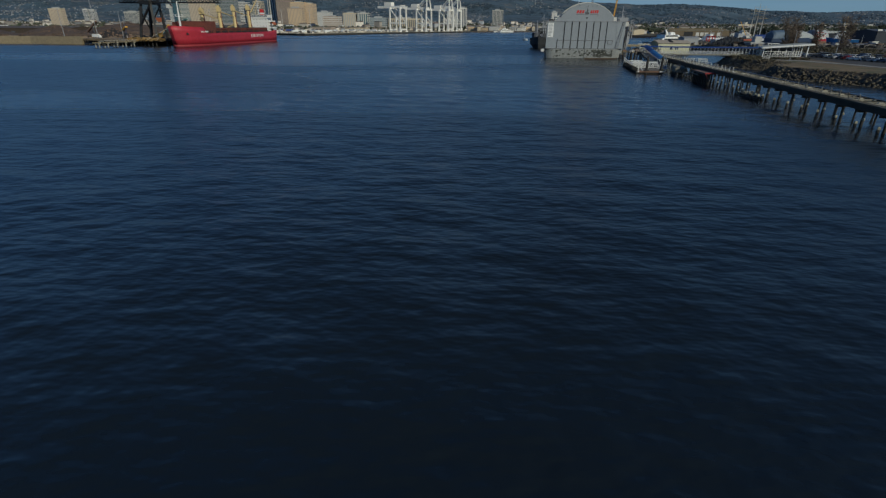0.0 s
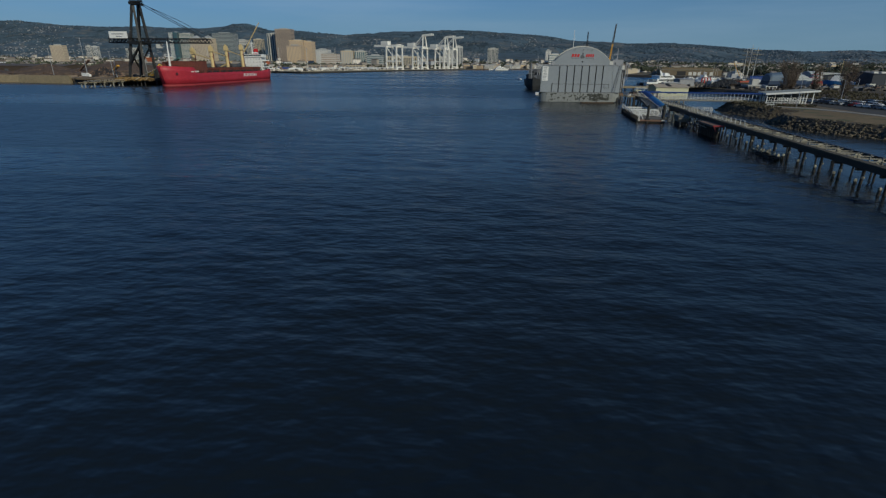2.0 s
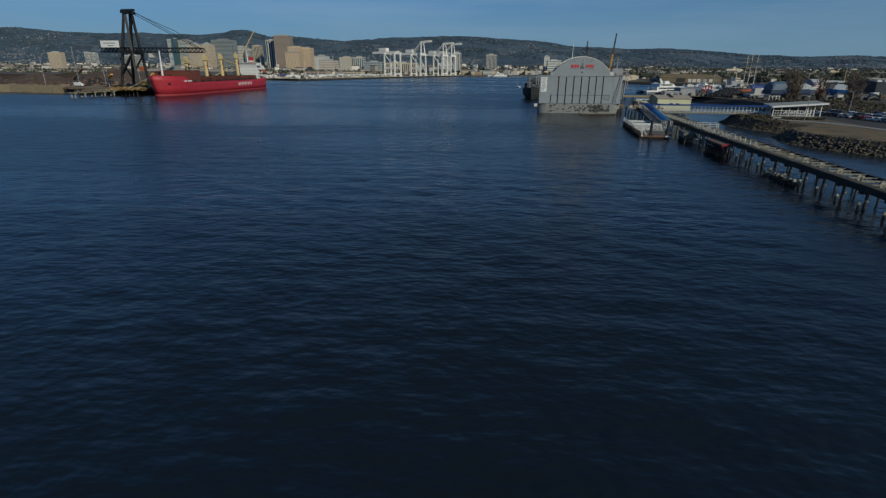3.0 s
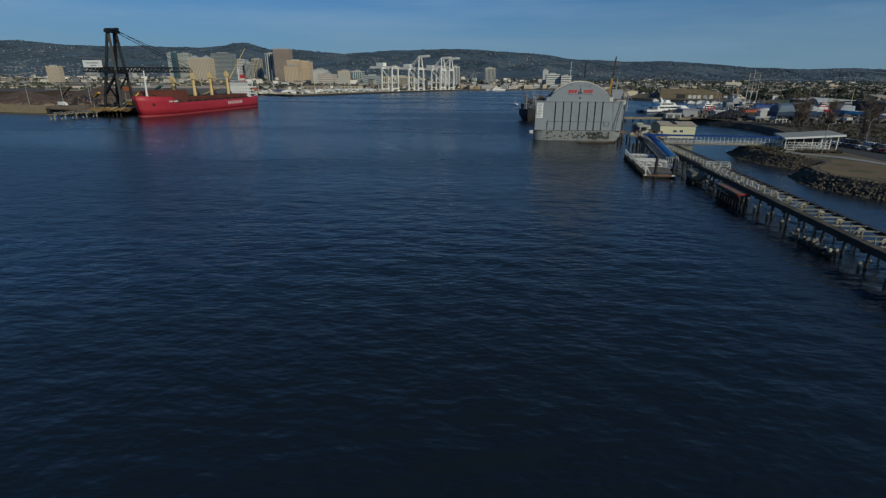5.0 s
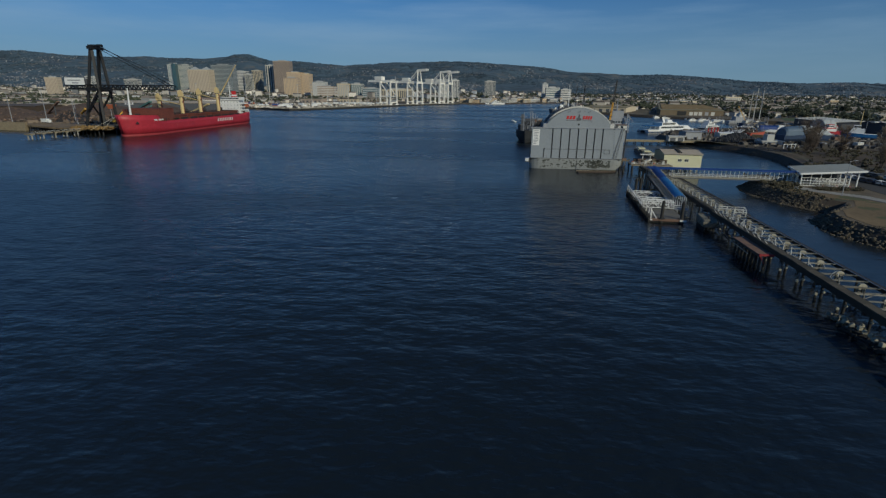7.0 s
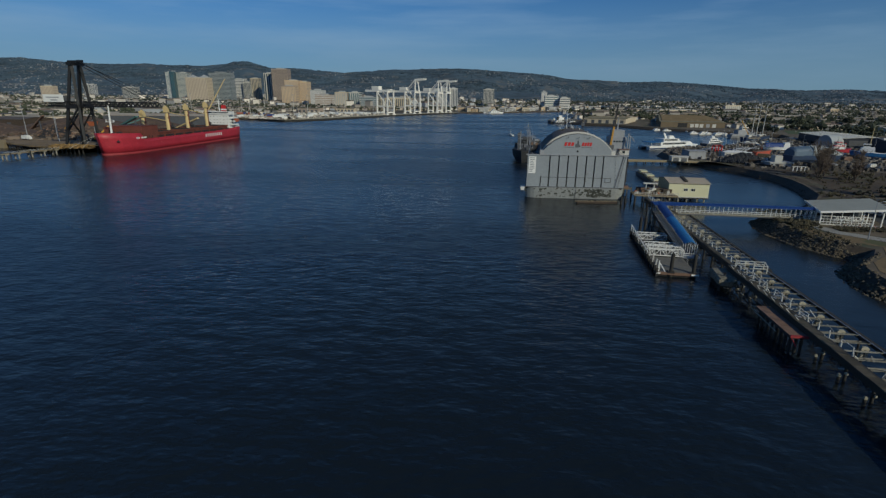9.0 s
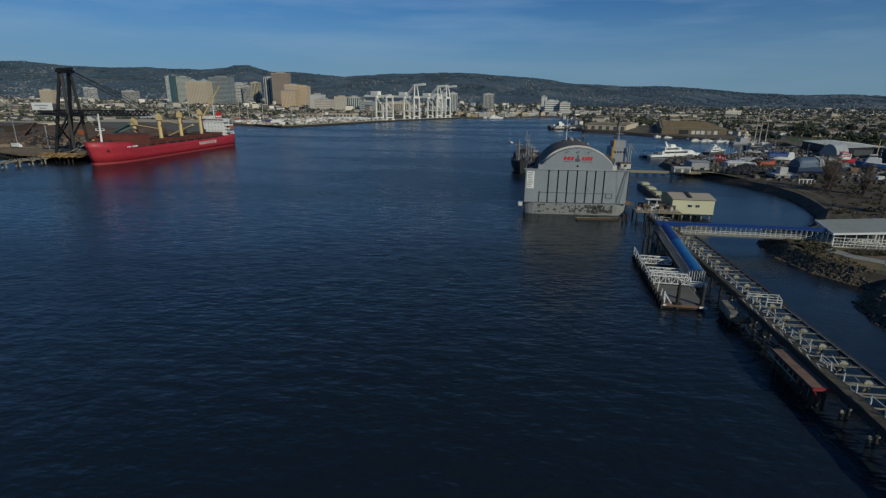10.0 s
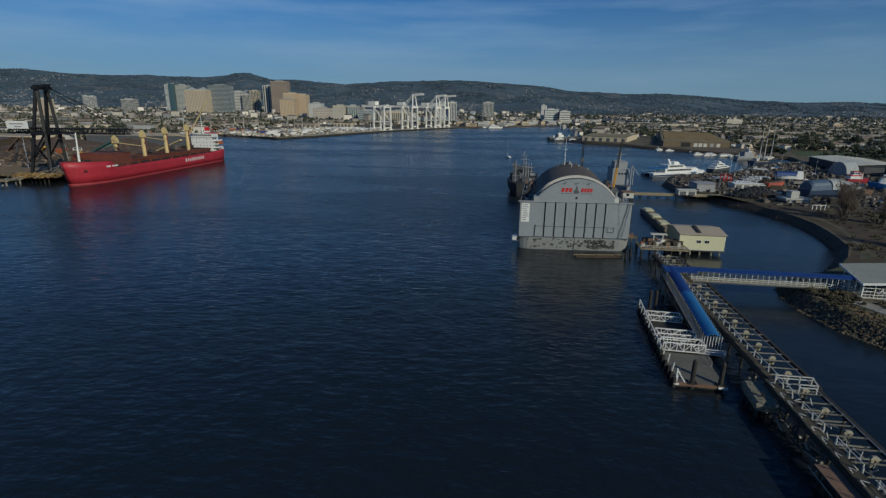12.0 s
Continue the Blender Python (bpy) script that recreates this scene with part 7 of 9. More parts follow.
    for i in range(12):
        part("roof_seam", Geo().extrude_y([(-20.5, 6.82), (-20.5, 6.94), (0, 8.5), (20.5, 6.94), (20.5, 6.82), (0, 8.38)], -38 + i * 6.6, -37.8 + i * 6.6), ROOF_GREY, hg)
    for x0, y0, h, deep in ((284, 328, 9.0, 26), (309, 381, 7.6, 15)):
        hs = gable_shed("vented_shed", "dark blue shed with a row of pale roof vents", x0, x0 + 120, y0, y0 + deep, h, 1.4, SHED_NAVY_SHADED, GREY_DARK, 0, doors=5, category="shed", group="vented sheds")
        vent = Geo().extrude_x([(-1.0, 0), (1.0, 0), (0.6, 1.0), (-0.6, 1.0)], -1.6, 1.6).mesh("roof_vent", OFFWHITE)
        for j in range(22):
            part("roof_vent", vent, None, hs, m=pose(-57 + j * 5.4, 3 - deep / 2, h + 0.5))
    # clutter: containers, drums and stacked timber
    for i in range(110):
        x, yy = rng.uniform(137, 310), rng.uniform(258, 480)
        if not in_yard(x, yy) or not in_yard(x + 8, yy) or (x > 278 and yy > 312) or (180 < x < 230 and 280 < yy < 305) or (166 < x < 184 and 262 < yy < 281) or (150 < x < 178 and 305 < yy < 323):
            continue
        m = rng.choice([GREY_DARK, RUST, TIMBER, GREY, TIMBER_BROWN, TIMBER_DARK, NAVY, OFFWHITE, TIMBER_BROWN, BLUE_LIGHT, CONCRETE, DECK_BROWN, GREY_DARK])
        lx, ly, lz = rng.choice([(6.1, 2.4, 2.6), (3, 2, 1.5), (2.2, 1.4, 1.2), (4, 2.4, 2), (2.6, 2, 1.8)])
        s = thing("yard_container", "storage container or crate in the boatyard", "container", pose(x, yy, 3.05, 0, 0, rng.uniform(-30, 30)), group="yard clutter")
        part("box", Geo().box(0, lx, 0, ly, 0, lz), m, s)
        ribs = Geo()
        for j in range(int(lx / 0.6)):
            ribs.box(j * 0.6 + 0.1, j * 0.6 + 0.35, -0.06, -0.002, 0.1, lz - 0.1)
        part("corrugation", ribs, m, s)
    clutter = Geo()
    for _ in range(5200):
        x, yy = rng.uniform(134, 320), rng.uniform(258, 490)
        if not in_yard(x, yy):
            continue
        s = rng.uniform(0.2, 1.15)
        clutter.box(-s * rng.uniform(0.6, 2.5), s, -s * 0.6, s * 0.6, 0, s * rng.uniform(0.6, 1.8), pose(x, yy, 3.03, 0, 0, rng.uniform(0, 180)))
    solid("yard_clutter", clutter, mat("mixed_yard_gear", (0.13, 0.115, 0.098), 0.8, vary=0.3, scale=0.2, per_island=0.95), "pallets, timber, drums and gear strewn over the boatyard", "clutter", kind="stuff")
    for i in range(46):
        x, yy = rng.uniform(140, 310), rng.uniform(300, 480)
        if in_yard(x, yy):
            p = thing("yard_pole", "thin grey mast or pole standing in the boatyard", "pole", pose(x, yy, 3.04), group="poles in the boatyard")
            h = rng.uniform(6, 14)
            part("shaft", Geo().cone((0, 0, 0), (rng.uniform(-0.2, 0.2), 0, h), 0.14, 0.06, 6), rng.choice([GREY, OFFWHITE, TIMBER]), p)
            part("crossarm", Geo().box(-0.7, 0.7, -0.05, 0.05, h * 0.8, h * 0.8 + 0.12), GREY, p)
    # moored yachts
    motor_boat(201, 432, -55, 30, decks=3, label="dark-hulled luxury yacht with pale superstructure", hullm=GREY_DARK)
    for i in range(9):
        motor_boat(252 + i * 7, 588 - i * 4.5 + rng.uniform(-3, 3), rng.uniform(-80, -40), rng.uniform(12, 20), decks=rng.choice([1, 2]))
    motor_boat(221, 428, -60, 13, decks=2, label="small white motor yacht with dark windows")
    nv = thing("grey_patrol_ship", "grey patrol ship moored in the boat harbour", "ship", pose(276, 546, 0, 0, 0, -72))
    hull_boat(nv, 34, 8, 3.6, GREY, GREY)
    part("superstructure", Geo().box(-3, 3, 8, 21, 3.6, 8), GREY, nv)
    part("bridge", Geo().box(-2.4, 2.4, 13, 19, 8, 11), OFFWHITE, nv)
    part("window_band", Geo().box(-2.45, 2.45, 13.5, 19.05, 9.3, 10.2), GLASS, nv)
    part("mast", Geo().cone((0, 15, 11), (0, 15, 20), 0.5, 0.15, 6).box(-2, 2, 14.8, 15.2, 16, 16.3).beam((-1.5, 15, 11), (0, 15, 16), 0.2).beam((1.5, 15, 11), (0, 15, 16), 0.2), OFFWHITE, nv)
    for k in range(6):
        part("deck_gear", Geo().box(-2.6 + (k * 3) % 4, -1.2 + (k * 3) % 4, 21.5 + k * 1.6, 22.6 + k * 1.6, 3.6, 4.6 + (k % 3) * 0.6), (OFFWHITE, GREY_DARK, GREY)[k % 3], nv)
    ts = thing("tall_ship", "dark-hulled three-masted sailing ship with yellow spars", "sailing ship", pose(263, 491, 0, 0, 0, -62))
    hull_boat(ts, 40, 8, 4.2, NAVY, TIMBER)
    part("sheer_stripe", Geo().box(-4.02, -3.96, 2, 20, 3.3, 3.6).box(3.96, 4.02, 2, 20, 3.3, 3.6), CRANE_CREAM, ts)
    part("deckhouse", Geo().box(-2, 2, 5, 9, 4.2, 6.4).box(-1.6, 1.6, 21, 25, 4.2, 6.0), OFFWHITE, ts)
    for y, h in ((11, 34), (18, 37), (27, 35)):
        m = part("mast", Geo().cone((0, y, 4), (0, y, h), 0.5, 0.22, 8), OFFWHITE, ts)
        for k in (0.5, 0.66, 0.8, 0.91):
            part("yard", Geo().beam((-4.2 + 3 * (k - 0.5), y - 2.6 + 2 * (k - 0.5), h * k), (4.2 - 3 * (k - 0.5), y + 2.6 - 2 * (k - 0.5), h * k), 0.26), CRANE_CREAM, m)
        for sx in (-1, 1):
            part("shroud", Geo().beam((sx * 3.8, y - 1.5, 4.4), (0, y, h * 0.8), 0.1).beam((sx * 3.8, y, 4.4), (0, y, h * 0.8), 0.1), DARK_STEEL, m)
    part("bowsprit", Geo().beam((0, 38, 5.0), (0, 48, 8), 0.4), TIMBER, ts)
    part("gaff", Geo().beam((0, 7, 6), (-5.5, 1, 20), 0.5), YELLOW, ts, "slanting yellow boom")


def build_dock_surroundings():
    v = thing("laid_up_ship", "dark grey laid-up ship moored behind the dry dock", "ship", pose(44, 354, 0, 0, 0, 170))
    hull_boat(v, 70, 17, 6.0, DARK_PLATE, DARK_PLATE)
    part("deckhouse", Geo().box(-5.5, 5.5, 14, 34, 6.0, 9.5).box(-4.6, 4.6, 24, 34, 9.5, 12.0), DARK_PLATE, v)
    part("bridge", Geo().box(-3.4, 3.4, 28, 33, 12.0, 13.8), GREY_DARK, v)
    g = Geo()
    for x, y, h in ((0, 27, 23), (-3, 45, 18), (3, 46, 19), (0, 10, 19), (-4, 38, 17), (4, 36, 18), (-2, 52, 15), (2, 56, 14), (-5, 30, 16)):
        g.cone((x, y, 6.5), (x, y, h), 0.35, 0.15, 6).beam((x - 2.5, y, h - 3), (x + 2.5, y, h - 3), 0.2).beam((x - 1.6, y, h - 5.5), (x + 1.6, y, h - 5.5), 0.2)
    g.beam((0, 27, 23), (0, 45, 19), 0.1).beam((0, 27, 23), (0, 10, 18), 0.1)
    tagged(part("rigging", g, GREY, v), "grey masts, yards and aerials", kind="stuff")
    for k in range(14):
        part("deck_gear", Geo().box(-6.5 + (k * 5) % 12, -4.6 + (k * 5) % 12 + (k % 3) * 0.7, 8 + k * 4.1, 10 + k * 4.1 + (k % 2), 6.0, 7.6 + (k % 4) * 0.9), (GREY_DARK, DARK_PLATE, GREY, GREY_DARK)[k % 4], v)
    part("stack", Geo().box(3.0, 5.0, 40, 43, 6.5, 17).box(-5, -2, 52, 58, 7, 10), GREY_DARK, v)
    gs = thing("grey_ship", "grey naval auxiliary ship docked behind the dry dock", "ship", pose(92, 318, 0, 0, 0, 176))
    hull_boat(gs, 44, 11, 7, GREY, GREY_DARK)
    part("superstructure", Geo().box(-4.5, 4.5, 10, 26, 7, 16.5).box(-3.5, 3.5, 14, 24, 16.5, 20.5), GREY, gs)
    for j in range(4):
        part("window", Geo().box(-2.8 + j * 1.6, -1.8 + j * 1.6, 26.0, 26.08, 13.5, 14.5), GLASS, gs)
    part("mast", Geo().cone((0, 19, 20.5), (0, 19, 28), 0.5, 0.2, 6).box(-2.5, 2.5, 18.8, 19.2, 24, 24.3), GREY, gs)
    part("derrick", Geo().beam((-5, 28, 7), (-5, 28, 19), 0.5).beam((-5, 28, 19), (-8.5, 30, 14), 0.4).beam((-8, 20, 7), (-8, 20, 16), 0.4).beam((-8, 20, 16), (-5, 28, 18), 0.3), GREY, gs)
    vt = thing("vent_tower", "grey ventilation tower with a pale cap behind the dry dock", "tower", pose(38, 262, 0))
    part("shaft", Geo().box(-1.8, 1.8, -1.8, 1.8, -1, 16), DARK_PLATE, vt)
    part("cap", Geo().box(-1.4, 1.4, -1.4, 1.4, 16, 17), GREY, vt)
    for k in range(5):
        part("louvre", Geo().box(-1.4, 1.4, -1.95, -1.8, 6 + k * 2, 6.8 + k * 2), GREY_DARK, vt)
    wh = thing("white_cabin", "white site cabin on the dock corner", "cabin", pose(67.2, 206, 6.9))
    part("body", Geo().box(0.2, 4.4, 0, 4, 8, 10.2), OFFWHITE, wh)
    part("roof", Geo().box(-0.1, 4.9, -0.3, 4.3, 10.2, 10.4), RUST, wh, "rust-red cabin roof")
    for x in (0.3, 4.1):
        for y in (0.2, 3.4):
            part("leg", Geo().box(x, x + 0.4, y, y + 0.4, -8.5, 8), DARK_STEEL, wh)
    part("window", Geo().box(1.5, 2.6, -0.08, -0.003, 8.8, 9.8), GLASS, wh)
    # long narrow deck barge
    b = thing("deck_barge", "long pale deck barge moored between dock and shed", "barge", pose(85.5, 207, 0, 0, 0, -6))
    part("hull", Geo().loft([[(0, 0, -0.5), (5, 0, -0.5), (5, 46, -0.5), (0, 46, -0.5)], [(0, -1, 1.6), (5, -1, 1.6), (5, 47, 1.6), (0, 47, 1.6)]]), GREY_DARK, b)
    part("deck", Geo().box(0.1, 4.9, -0.9, 46.9, 1.6, 1.8), DECK_TAN, b)
    for i in range(6):
        part("deck_box", Geo().box(0.8, 4.2, 2 + i * 7.2, 8.2 + i * 7.2, 1.8, 2.6 + 0.4 * (i % 2)), (DECK_TAN, CREAM)[i % 2], b)
    part("rail", Geo().beam((0.2, 0, 2.8), (0.2, 46, 2.8), 0.1), OFFWHITE, b)
    # access platforms between pier end, dock and shed
    p = thing("dock_access_platform", "timber access platform with railings beside the dry dock", "platform", pose(65.5, 168, 0, 0, 0, -4.4))
    part("deck", Geo().box(0, 16, 6, 14, 2.9, 3.3), DECK_TAN, p)
    pile = Geo().cone((0, 0, -2), (0, 0, 3), 0.3, 0.28, 7).mesh("pier_post", TIMBER_DARK)
    for x in (0.5, 5, 10, 15):
        for y in (6.5, 13.5):
            part("pier_post", pile, None, p, m=pose(x, y, 0))
    g = Geo()
    for i in range(9):
        g.beam((i * 2, 6.1, 3.3), (i * 2, 6.1, 4.4), 0.1)
    g.beam((0, 6.1, 4.4), (16, 6.1, 4.4), 0.1).beam((0, 6.1, 3.9), (16, 6.1, 3.9), 0.08)
    part("railing", g, OFFWHITE, p)
    gt = thing("white_gate_frame", "white timber gate frame with crossbar", "gate", pose(71.5, 180.5, 3.3, 0, 0, -4))
    for x in (0.6, 3.6):
        part("post", Geo().box(x - 0.18, x + 0.18, -0.18, 0.18, 0, 3.4), OFFWHITE, gt)
    part("crossbar", Geo().box(-0.6, 4.8, -0.8, 0.9, 3.4, 3.75), OFFWHITE, gt)
    rng = random.Random(17)
    for i in range(48):
        x, y = rng.uniform(66.5, 80), rng.uniform(176, 183)
        m = rng.choice([OFFWHITE, TIMBER, RUST, TIMBER_BROWN, TIMBER, RUST, ORANGE, TIMBER])
        s = rng.uniform(0.5, 1.6)
        solid("dock_crate", Geo().box(0, s * 1.4, 0, s, 0, s).box(-0.05, s * 1.4 + 0.05, -0.05, s + 0.05, s, s + 0.08), m, "crate of gear on the access platform", "crate", group="dock gear", m=pose(x, y, 3.31, 0, 0, rng.uniform(0, 90)))
    jk = thing("orange_skip", "timber gear rack with a rusty load at the dock corner", "rack", pose(66.2, 190, -1.4))
    part("frame", Geo().box(0, 3.5, 0, 6, 4.0, 4.4).box(0, 0.3, 0, 0.3, -1, 5).box(3.2, 3.5, 0, 0.3, -1, 5).box(0, 0.3, 5.7, 6, -1, 5).box(3.2, 3.5, 5.7, 6, -1, 5), TIMBER, jk)
    part("load", Geo().box(0.4, 2.2, 0.6, 3.2, 4.4, 5.1), RUST, jk)
    for x, y in ((60.6, 171.8), (62.9, 174.5), (66, 173)):
        solid("mooring_dolphin", Geo().loft([[(r * math.cos(i * math.tau / 9), r * math.sin(i * math.tau / 9), z) for i in range(9)] for r, z in ((0.4, -2), (0.36, 2.6), (0.1, 2.9))]), TIMBER_DARK, "dark timber mooring pile", "pier_post", group="mooring piles", m=pose(x, y, 0))


build_rocks()
build_shrubs()
bare_tree(169, 231, 17.0, 1, 7.0)
bare_tree(176, 238, 13.5, 8, 5.5)
bare_tree(181, 224, 14.0, 2, 5.0)
bare_tree(166, 178, 16.5, 3, 6.5)
bare_tree(190, 262, 11.0, 6, 5.0)
build_cars()
lamp_post(110, 116.5, 3.06, 10.2)
lamp_post(147, 150, 3.06, 9, -1)
lamp_post(158, 105, 3.06, 9, -1)
build_ferry()
build_boatyard()
build_dock_surroundings()
sailboat("sailing_yacht", 43.4, 524, 0, 25, 10, 18, label="white sailing yacht anchored in the channel")


# ---- far shore: scrap yard, container quay, city ----
CONC_WALL = mat("pale_office_concrete", (0.5, 0.48, 0.43), 0.8, vary=0.08, scale=0.02)
TAN_WALL = mat("tan_brick_facade", (0.62, 0.47, 0.29), 0.8, vary=0.08, scale=0.02)
BROWN_WALL = mat("brown_stone_facade", (0.38, 0.31, 0.25), 0.8, vary=0.08, scale=0.02)
BEIGE_WALL = mat("beige_facade", (0.55, 0.47, 0.34), 0.8, vary=0.08, scale=0.02)
WHITE_WALL = mat("white_facade", (0.62, 0.6, 0.56), 0.75, vary=0.08, scale=0.02)
GREY_WALL = mat("grey_facade", (0.38, 0.39, 0.39), 0.7, vary=0.08, scale=0.02)
BLUE_GLASS = glass_material("blue_band_glass", (0.06, 0.08, 0.1), 0.3, 0.25)
DARK_FACADE = mat("dark_glass_facade", (0.1, 0.13, 0.14), 0.35, vary=0.1, scale=0.02, spec=0.3)
ROOF_MIX = mat("mixed_house_walls", (0.55, 0.505, 0.44), 0.85, vary=0.2, scale=0.01, per_island=0.5)
ROOF_RED = mat("mixed_red_roofs", (0.2, 0.15, 0.12), 0.85, vary=0.2, scale=0.01, per_island=0.5)
ROOF_DARK = mat("mixed_dark_roofs", (0.16, 0.135, 0.11), 0.85, vary=0.2, scale=0.01, per_island=0.5)
ROOF_UMBER = mat("umber_felt_roof", (0.2, 0.178, 0.115), 0.9, vary=0.2, scale=0.1)
ROOF_OLIVE = mat("olive_felt_roof", (0.18, 0.165, 0.105), 0.9, vary=0.2, scale=0.1)
OLIVE_WALL = mat("weathered_olive_boards", (0.16, 0.125, 0.08), 0.9, vary=0.25, scale=0.1, stain=(0.3, 0.26, 0.2), stain_at=0.64)
# haze over the far hill houses and roofs is put into these dim bluish colours
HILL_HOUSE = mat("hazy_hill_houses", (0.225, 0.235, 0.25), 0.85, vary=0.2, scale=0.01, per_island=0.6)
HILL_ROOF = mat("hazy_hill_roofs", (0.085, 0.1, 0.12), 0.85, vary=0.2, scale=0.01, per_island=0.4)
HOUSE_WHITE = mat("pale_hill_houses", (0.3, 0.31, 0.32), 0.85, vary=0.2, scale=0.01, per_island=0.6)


DECK_TONE = mat("brown_window_strip", (0.17, 0.14, 0.12), 0.6, vary=0.08, scale=0.02)


def tower(x0, x1, y, top, wallm, glassm, label, floors, depth=None, base=2.0, columns=0, crown=0.0, plain=False):
    """An office or apartment block: walls, a window band or window columns on each storey, a parapet and plant room."""
    w = x1 - x0
    d = depth or w * 0.7
    t = thing("office_tower", label, "building", pose((x0 + x1) / 2, y, base), group="city buildings")
    h = top - base
    part("wall", Geo().box(-w / 2, w / 2, 0, d, 0, h), wallm, t)
    part("parapet", Geo().box(-w / 2 - 0.4, w / 2 + 0.4, -0.4, d + 0.4, h, h + 1.4), wallm, t)
    part("plant_room", Geo().box(-w * 0.25, w * 0.2, d * 0.3, d * 0.7, h + 1.4, h + 5), GREY_WALL, t)
    step = h / floors
    if columns:
        gap = w / columns
        win = Geo()
        win.box(-gap * 0.25, gap * 0.25, -0.25, -0.01, step * 0.6, h - step * 0.4)
        strip = win.mesh("window_column", glassm)
        for c in range(columns):
            part("window_column", strip, None, t, m=pose(-w / 2 + gap * (c + 0.5), 0, 0))
    else:
        band = Geo().box(-w / 2 + 0.8, w / 2 - 0.8, -0.3, -0.01, step * 0.38, step * 0.72).mesh("window_band", glassm)
        for k in range(floors):
            part("window_band", band, None, t, m=pose(0, 0, k * step))
    sd = (Geo().box(w / 2 + 0.01, w / 2 + 0.3, 1, d - 1, step * 0.3, step * 0.75) if x0 < 0 else Geo().box(-w / 2 - 0.3, -w / 2 - 0.01, 1, d - 1, step * 0.3, step * 0.75)).mesh("side_band", glassm)
    for k in range(0, floors):
        part("side_band", sd, None, t, m=pose(0, 0, k * step))
    if crown:
        for s in (-0.27, 0.27):
            part("roof_peak", Geo().loft([[(w * s - w * 0.17, d * 0.1, h + 1.4), (w * s + w * 0.17, d * 0.1, h + 1.4), (w * s + w * 0.17, d * 0.8, h + 1.4), (w * s - w * 0.17, d * 0.8, h + 1.4)],
                                           [(w * s - 0.5, d * 0.45, h + crown), (w * s + 0.5, d * 0.45, h + crown), (w * s + 0.5, d * 0.5, h + crown), (w * s - 0.5, d * 0.5, h + crown)]]), GREY_WALL, t)
    return t


def build_downtown():
    tower(-1433, -1408, 2300, 136, WHITE_WALL, GLASS_TEAL, "pale office tower with teal glass bands", 26, 40)
    tower(-1407, -1389, 2290, 138, GLASS_TEAL, BLUE_GLASS, "slim teal glass tower", 26, 40)
    tower(-1388, -1337, 2310, 134, CONC_WALL, GLASS_TEAL, "pale grey glass-banded office tower", 25, 40)
    tower(-1254, -1160, 2150, 108, BEIGE_WALL, BROWN_WALL, "beige twin-gabled government building", 18, 60, columns=14, crown=14)
    tower(-1175, -1079, 2200, 131, DARK_FACADE, GREY_WALL, "tall dark office slab with pale spandrel bands", 24, 45)
    tower(-1180, -1120, 2420, 112, WHITE_WALL, BLUE_GLASS, "white city block with window bands", 16, 40)
    tower(-1118, -1082, 2400, 98, CONC_WALL, BLUE_GLASS, "grey city block with window columns", 14, 40, columns=6)
    tower(-1088, -1046, 2420, 116, BEIGE_WALL, BLUE_GLASS, "beige stepped city tower", 18, 30, columns=6)
    tower(-970, -927, 2300, 135, CONC_WALL, BLUE_GLASS, "pale concrete office tower", 24, 40, columns=4)
    tower(-912, -840, 2250, 151, BROWN_WALL, DECK_TONE, "tall brown stone office tower", 26, 45, columns=16)
    tower(-742, -690, 1950, 94, TAN_WALL, BROWN_WALL, "tan brick office block with windows", 17, 60, columns=14)
    tower(-689, -660, 1965, 90, TAN_WALL, BROWN_WALL, "tan brick office block wing", 17, 50, columns=12)
    tower(-718, -664, 1850, 72, BROWN_WALL, TAN_WALL, "brown brick apartment block with windows", 12, 30, columns=10)
    tower(-594, -548, 1800, 58, GREY_WALL, WHITE_WALL, "grey office block with white mullions", 12, 40, columns=12)
    tower(-545, -489, 1700, 42, BROWN_WALL, WHITE_WALL, "brown car park building with pale decks", 7, 40)
    tower(-449, -409, 1600, 50, BEIGE_WALL, GREY_WALL, "beige apartment block near the waterfront", 9, 40, columns=7)
    tower(-404, -371, 1600, 50, CONC_WALL, GLASS_TEAL, "grey apartment block with teal glass corner", 9, 40, columns=5)
    tower(-355, -303, 1550, 36, GREY_WALL, GLASS_TEAL, "low glass-fronted office building", 6, 30)
    tower(-297, -200, 1560, 34, BEIGE_WALL, BLUE_GLASS, "long low loft building", 5, 30, columns=16)
    tower(-121, -84, 1600, 63, GREY_WALL, WHITE_WALL, "grey waterfront hotel slab with white fins", 12, 25, columns=14)
    tower(-83, -59, 1590, 64, WHITE_WALL, BLUE_GLASS, "white waterfront apartment tower", 13, 25, columns=5)
    tower(26, 67, 2000, 69, CONC_WALL, BLUE_GLASS, "grey apartment tower with pale top", 14, 30, columns=8)
    tower(238, 285, 1800, 46, WHITE_WALL, GLASS_TEAL, "white waterfront office building", 6, 30)
    tower(286, 321, 1780, 40, WHITE_WALL, BLUE_GLASS, "white waterfront office wing", 5, 30)
    tower(232, 252, 1860, 60, GREY_WALL, WHITE_WALL, "grey lift tower block", 10, 20, columns=4)
    tower(-1344, -1304, 1500, 59, BEIGE_WALL, BROWN_WALL, "beige slab apartment tower", 12, 20, columns=9)
    tower(-2080, -2052, 2600, 87, WHITE_WALL, BLUE_GLASS, "white hillside apartment tower", 12, 20, columns=5, base=15)
    tower(-2045, -2017, 2600, 85, WHITE_WALL, BLUE_GLASS, "white hillside apartment tower", 12, 20, columns=5, base=15)
    tower(-1653, -1587, 2300, 69, CONC_WALL, BLUE_GLASS, "pale hospital block below the hills", 9, 30, columns=12)
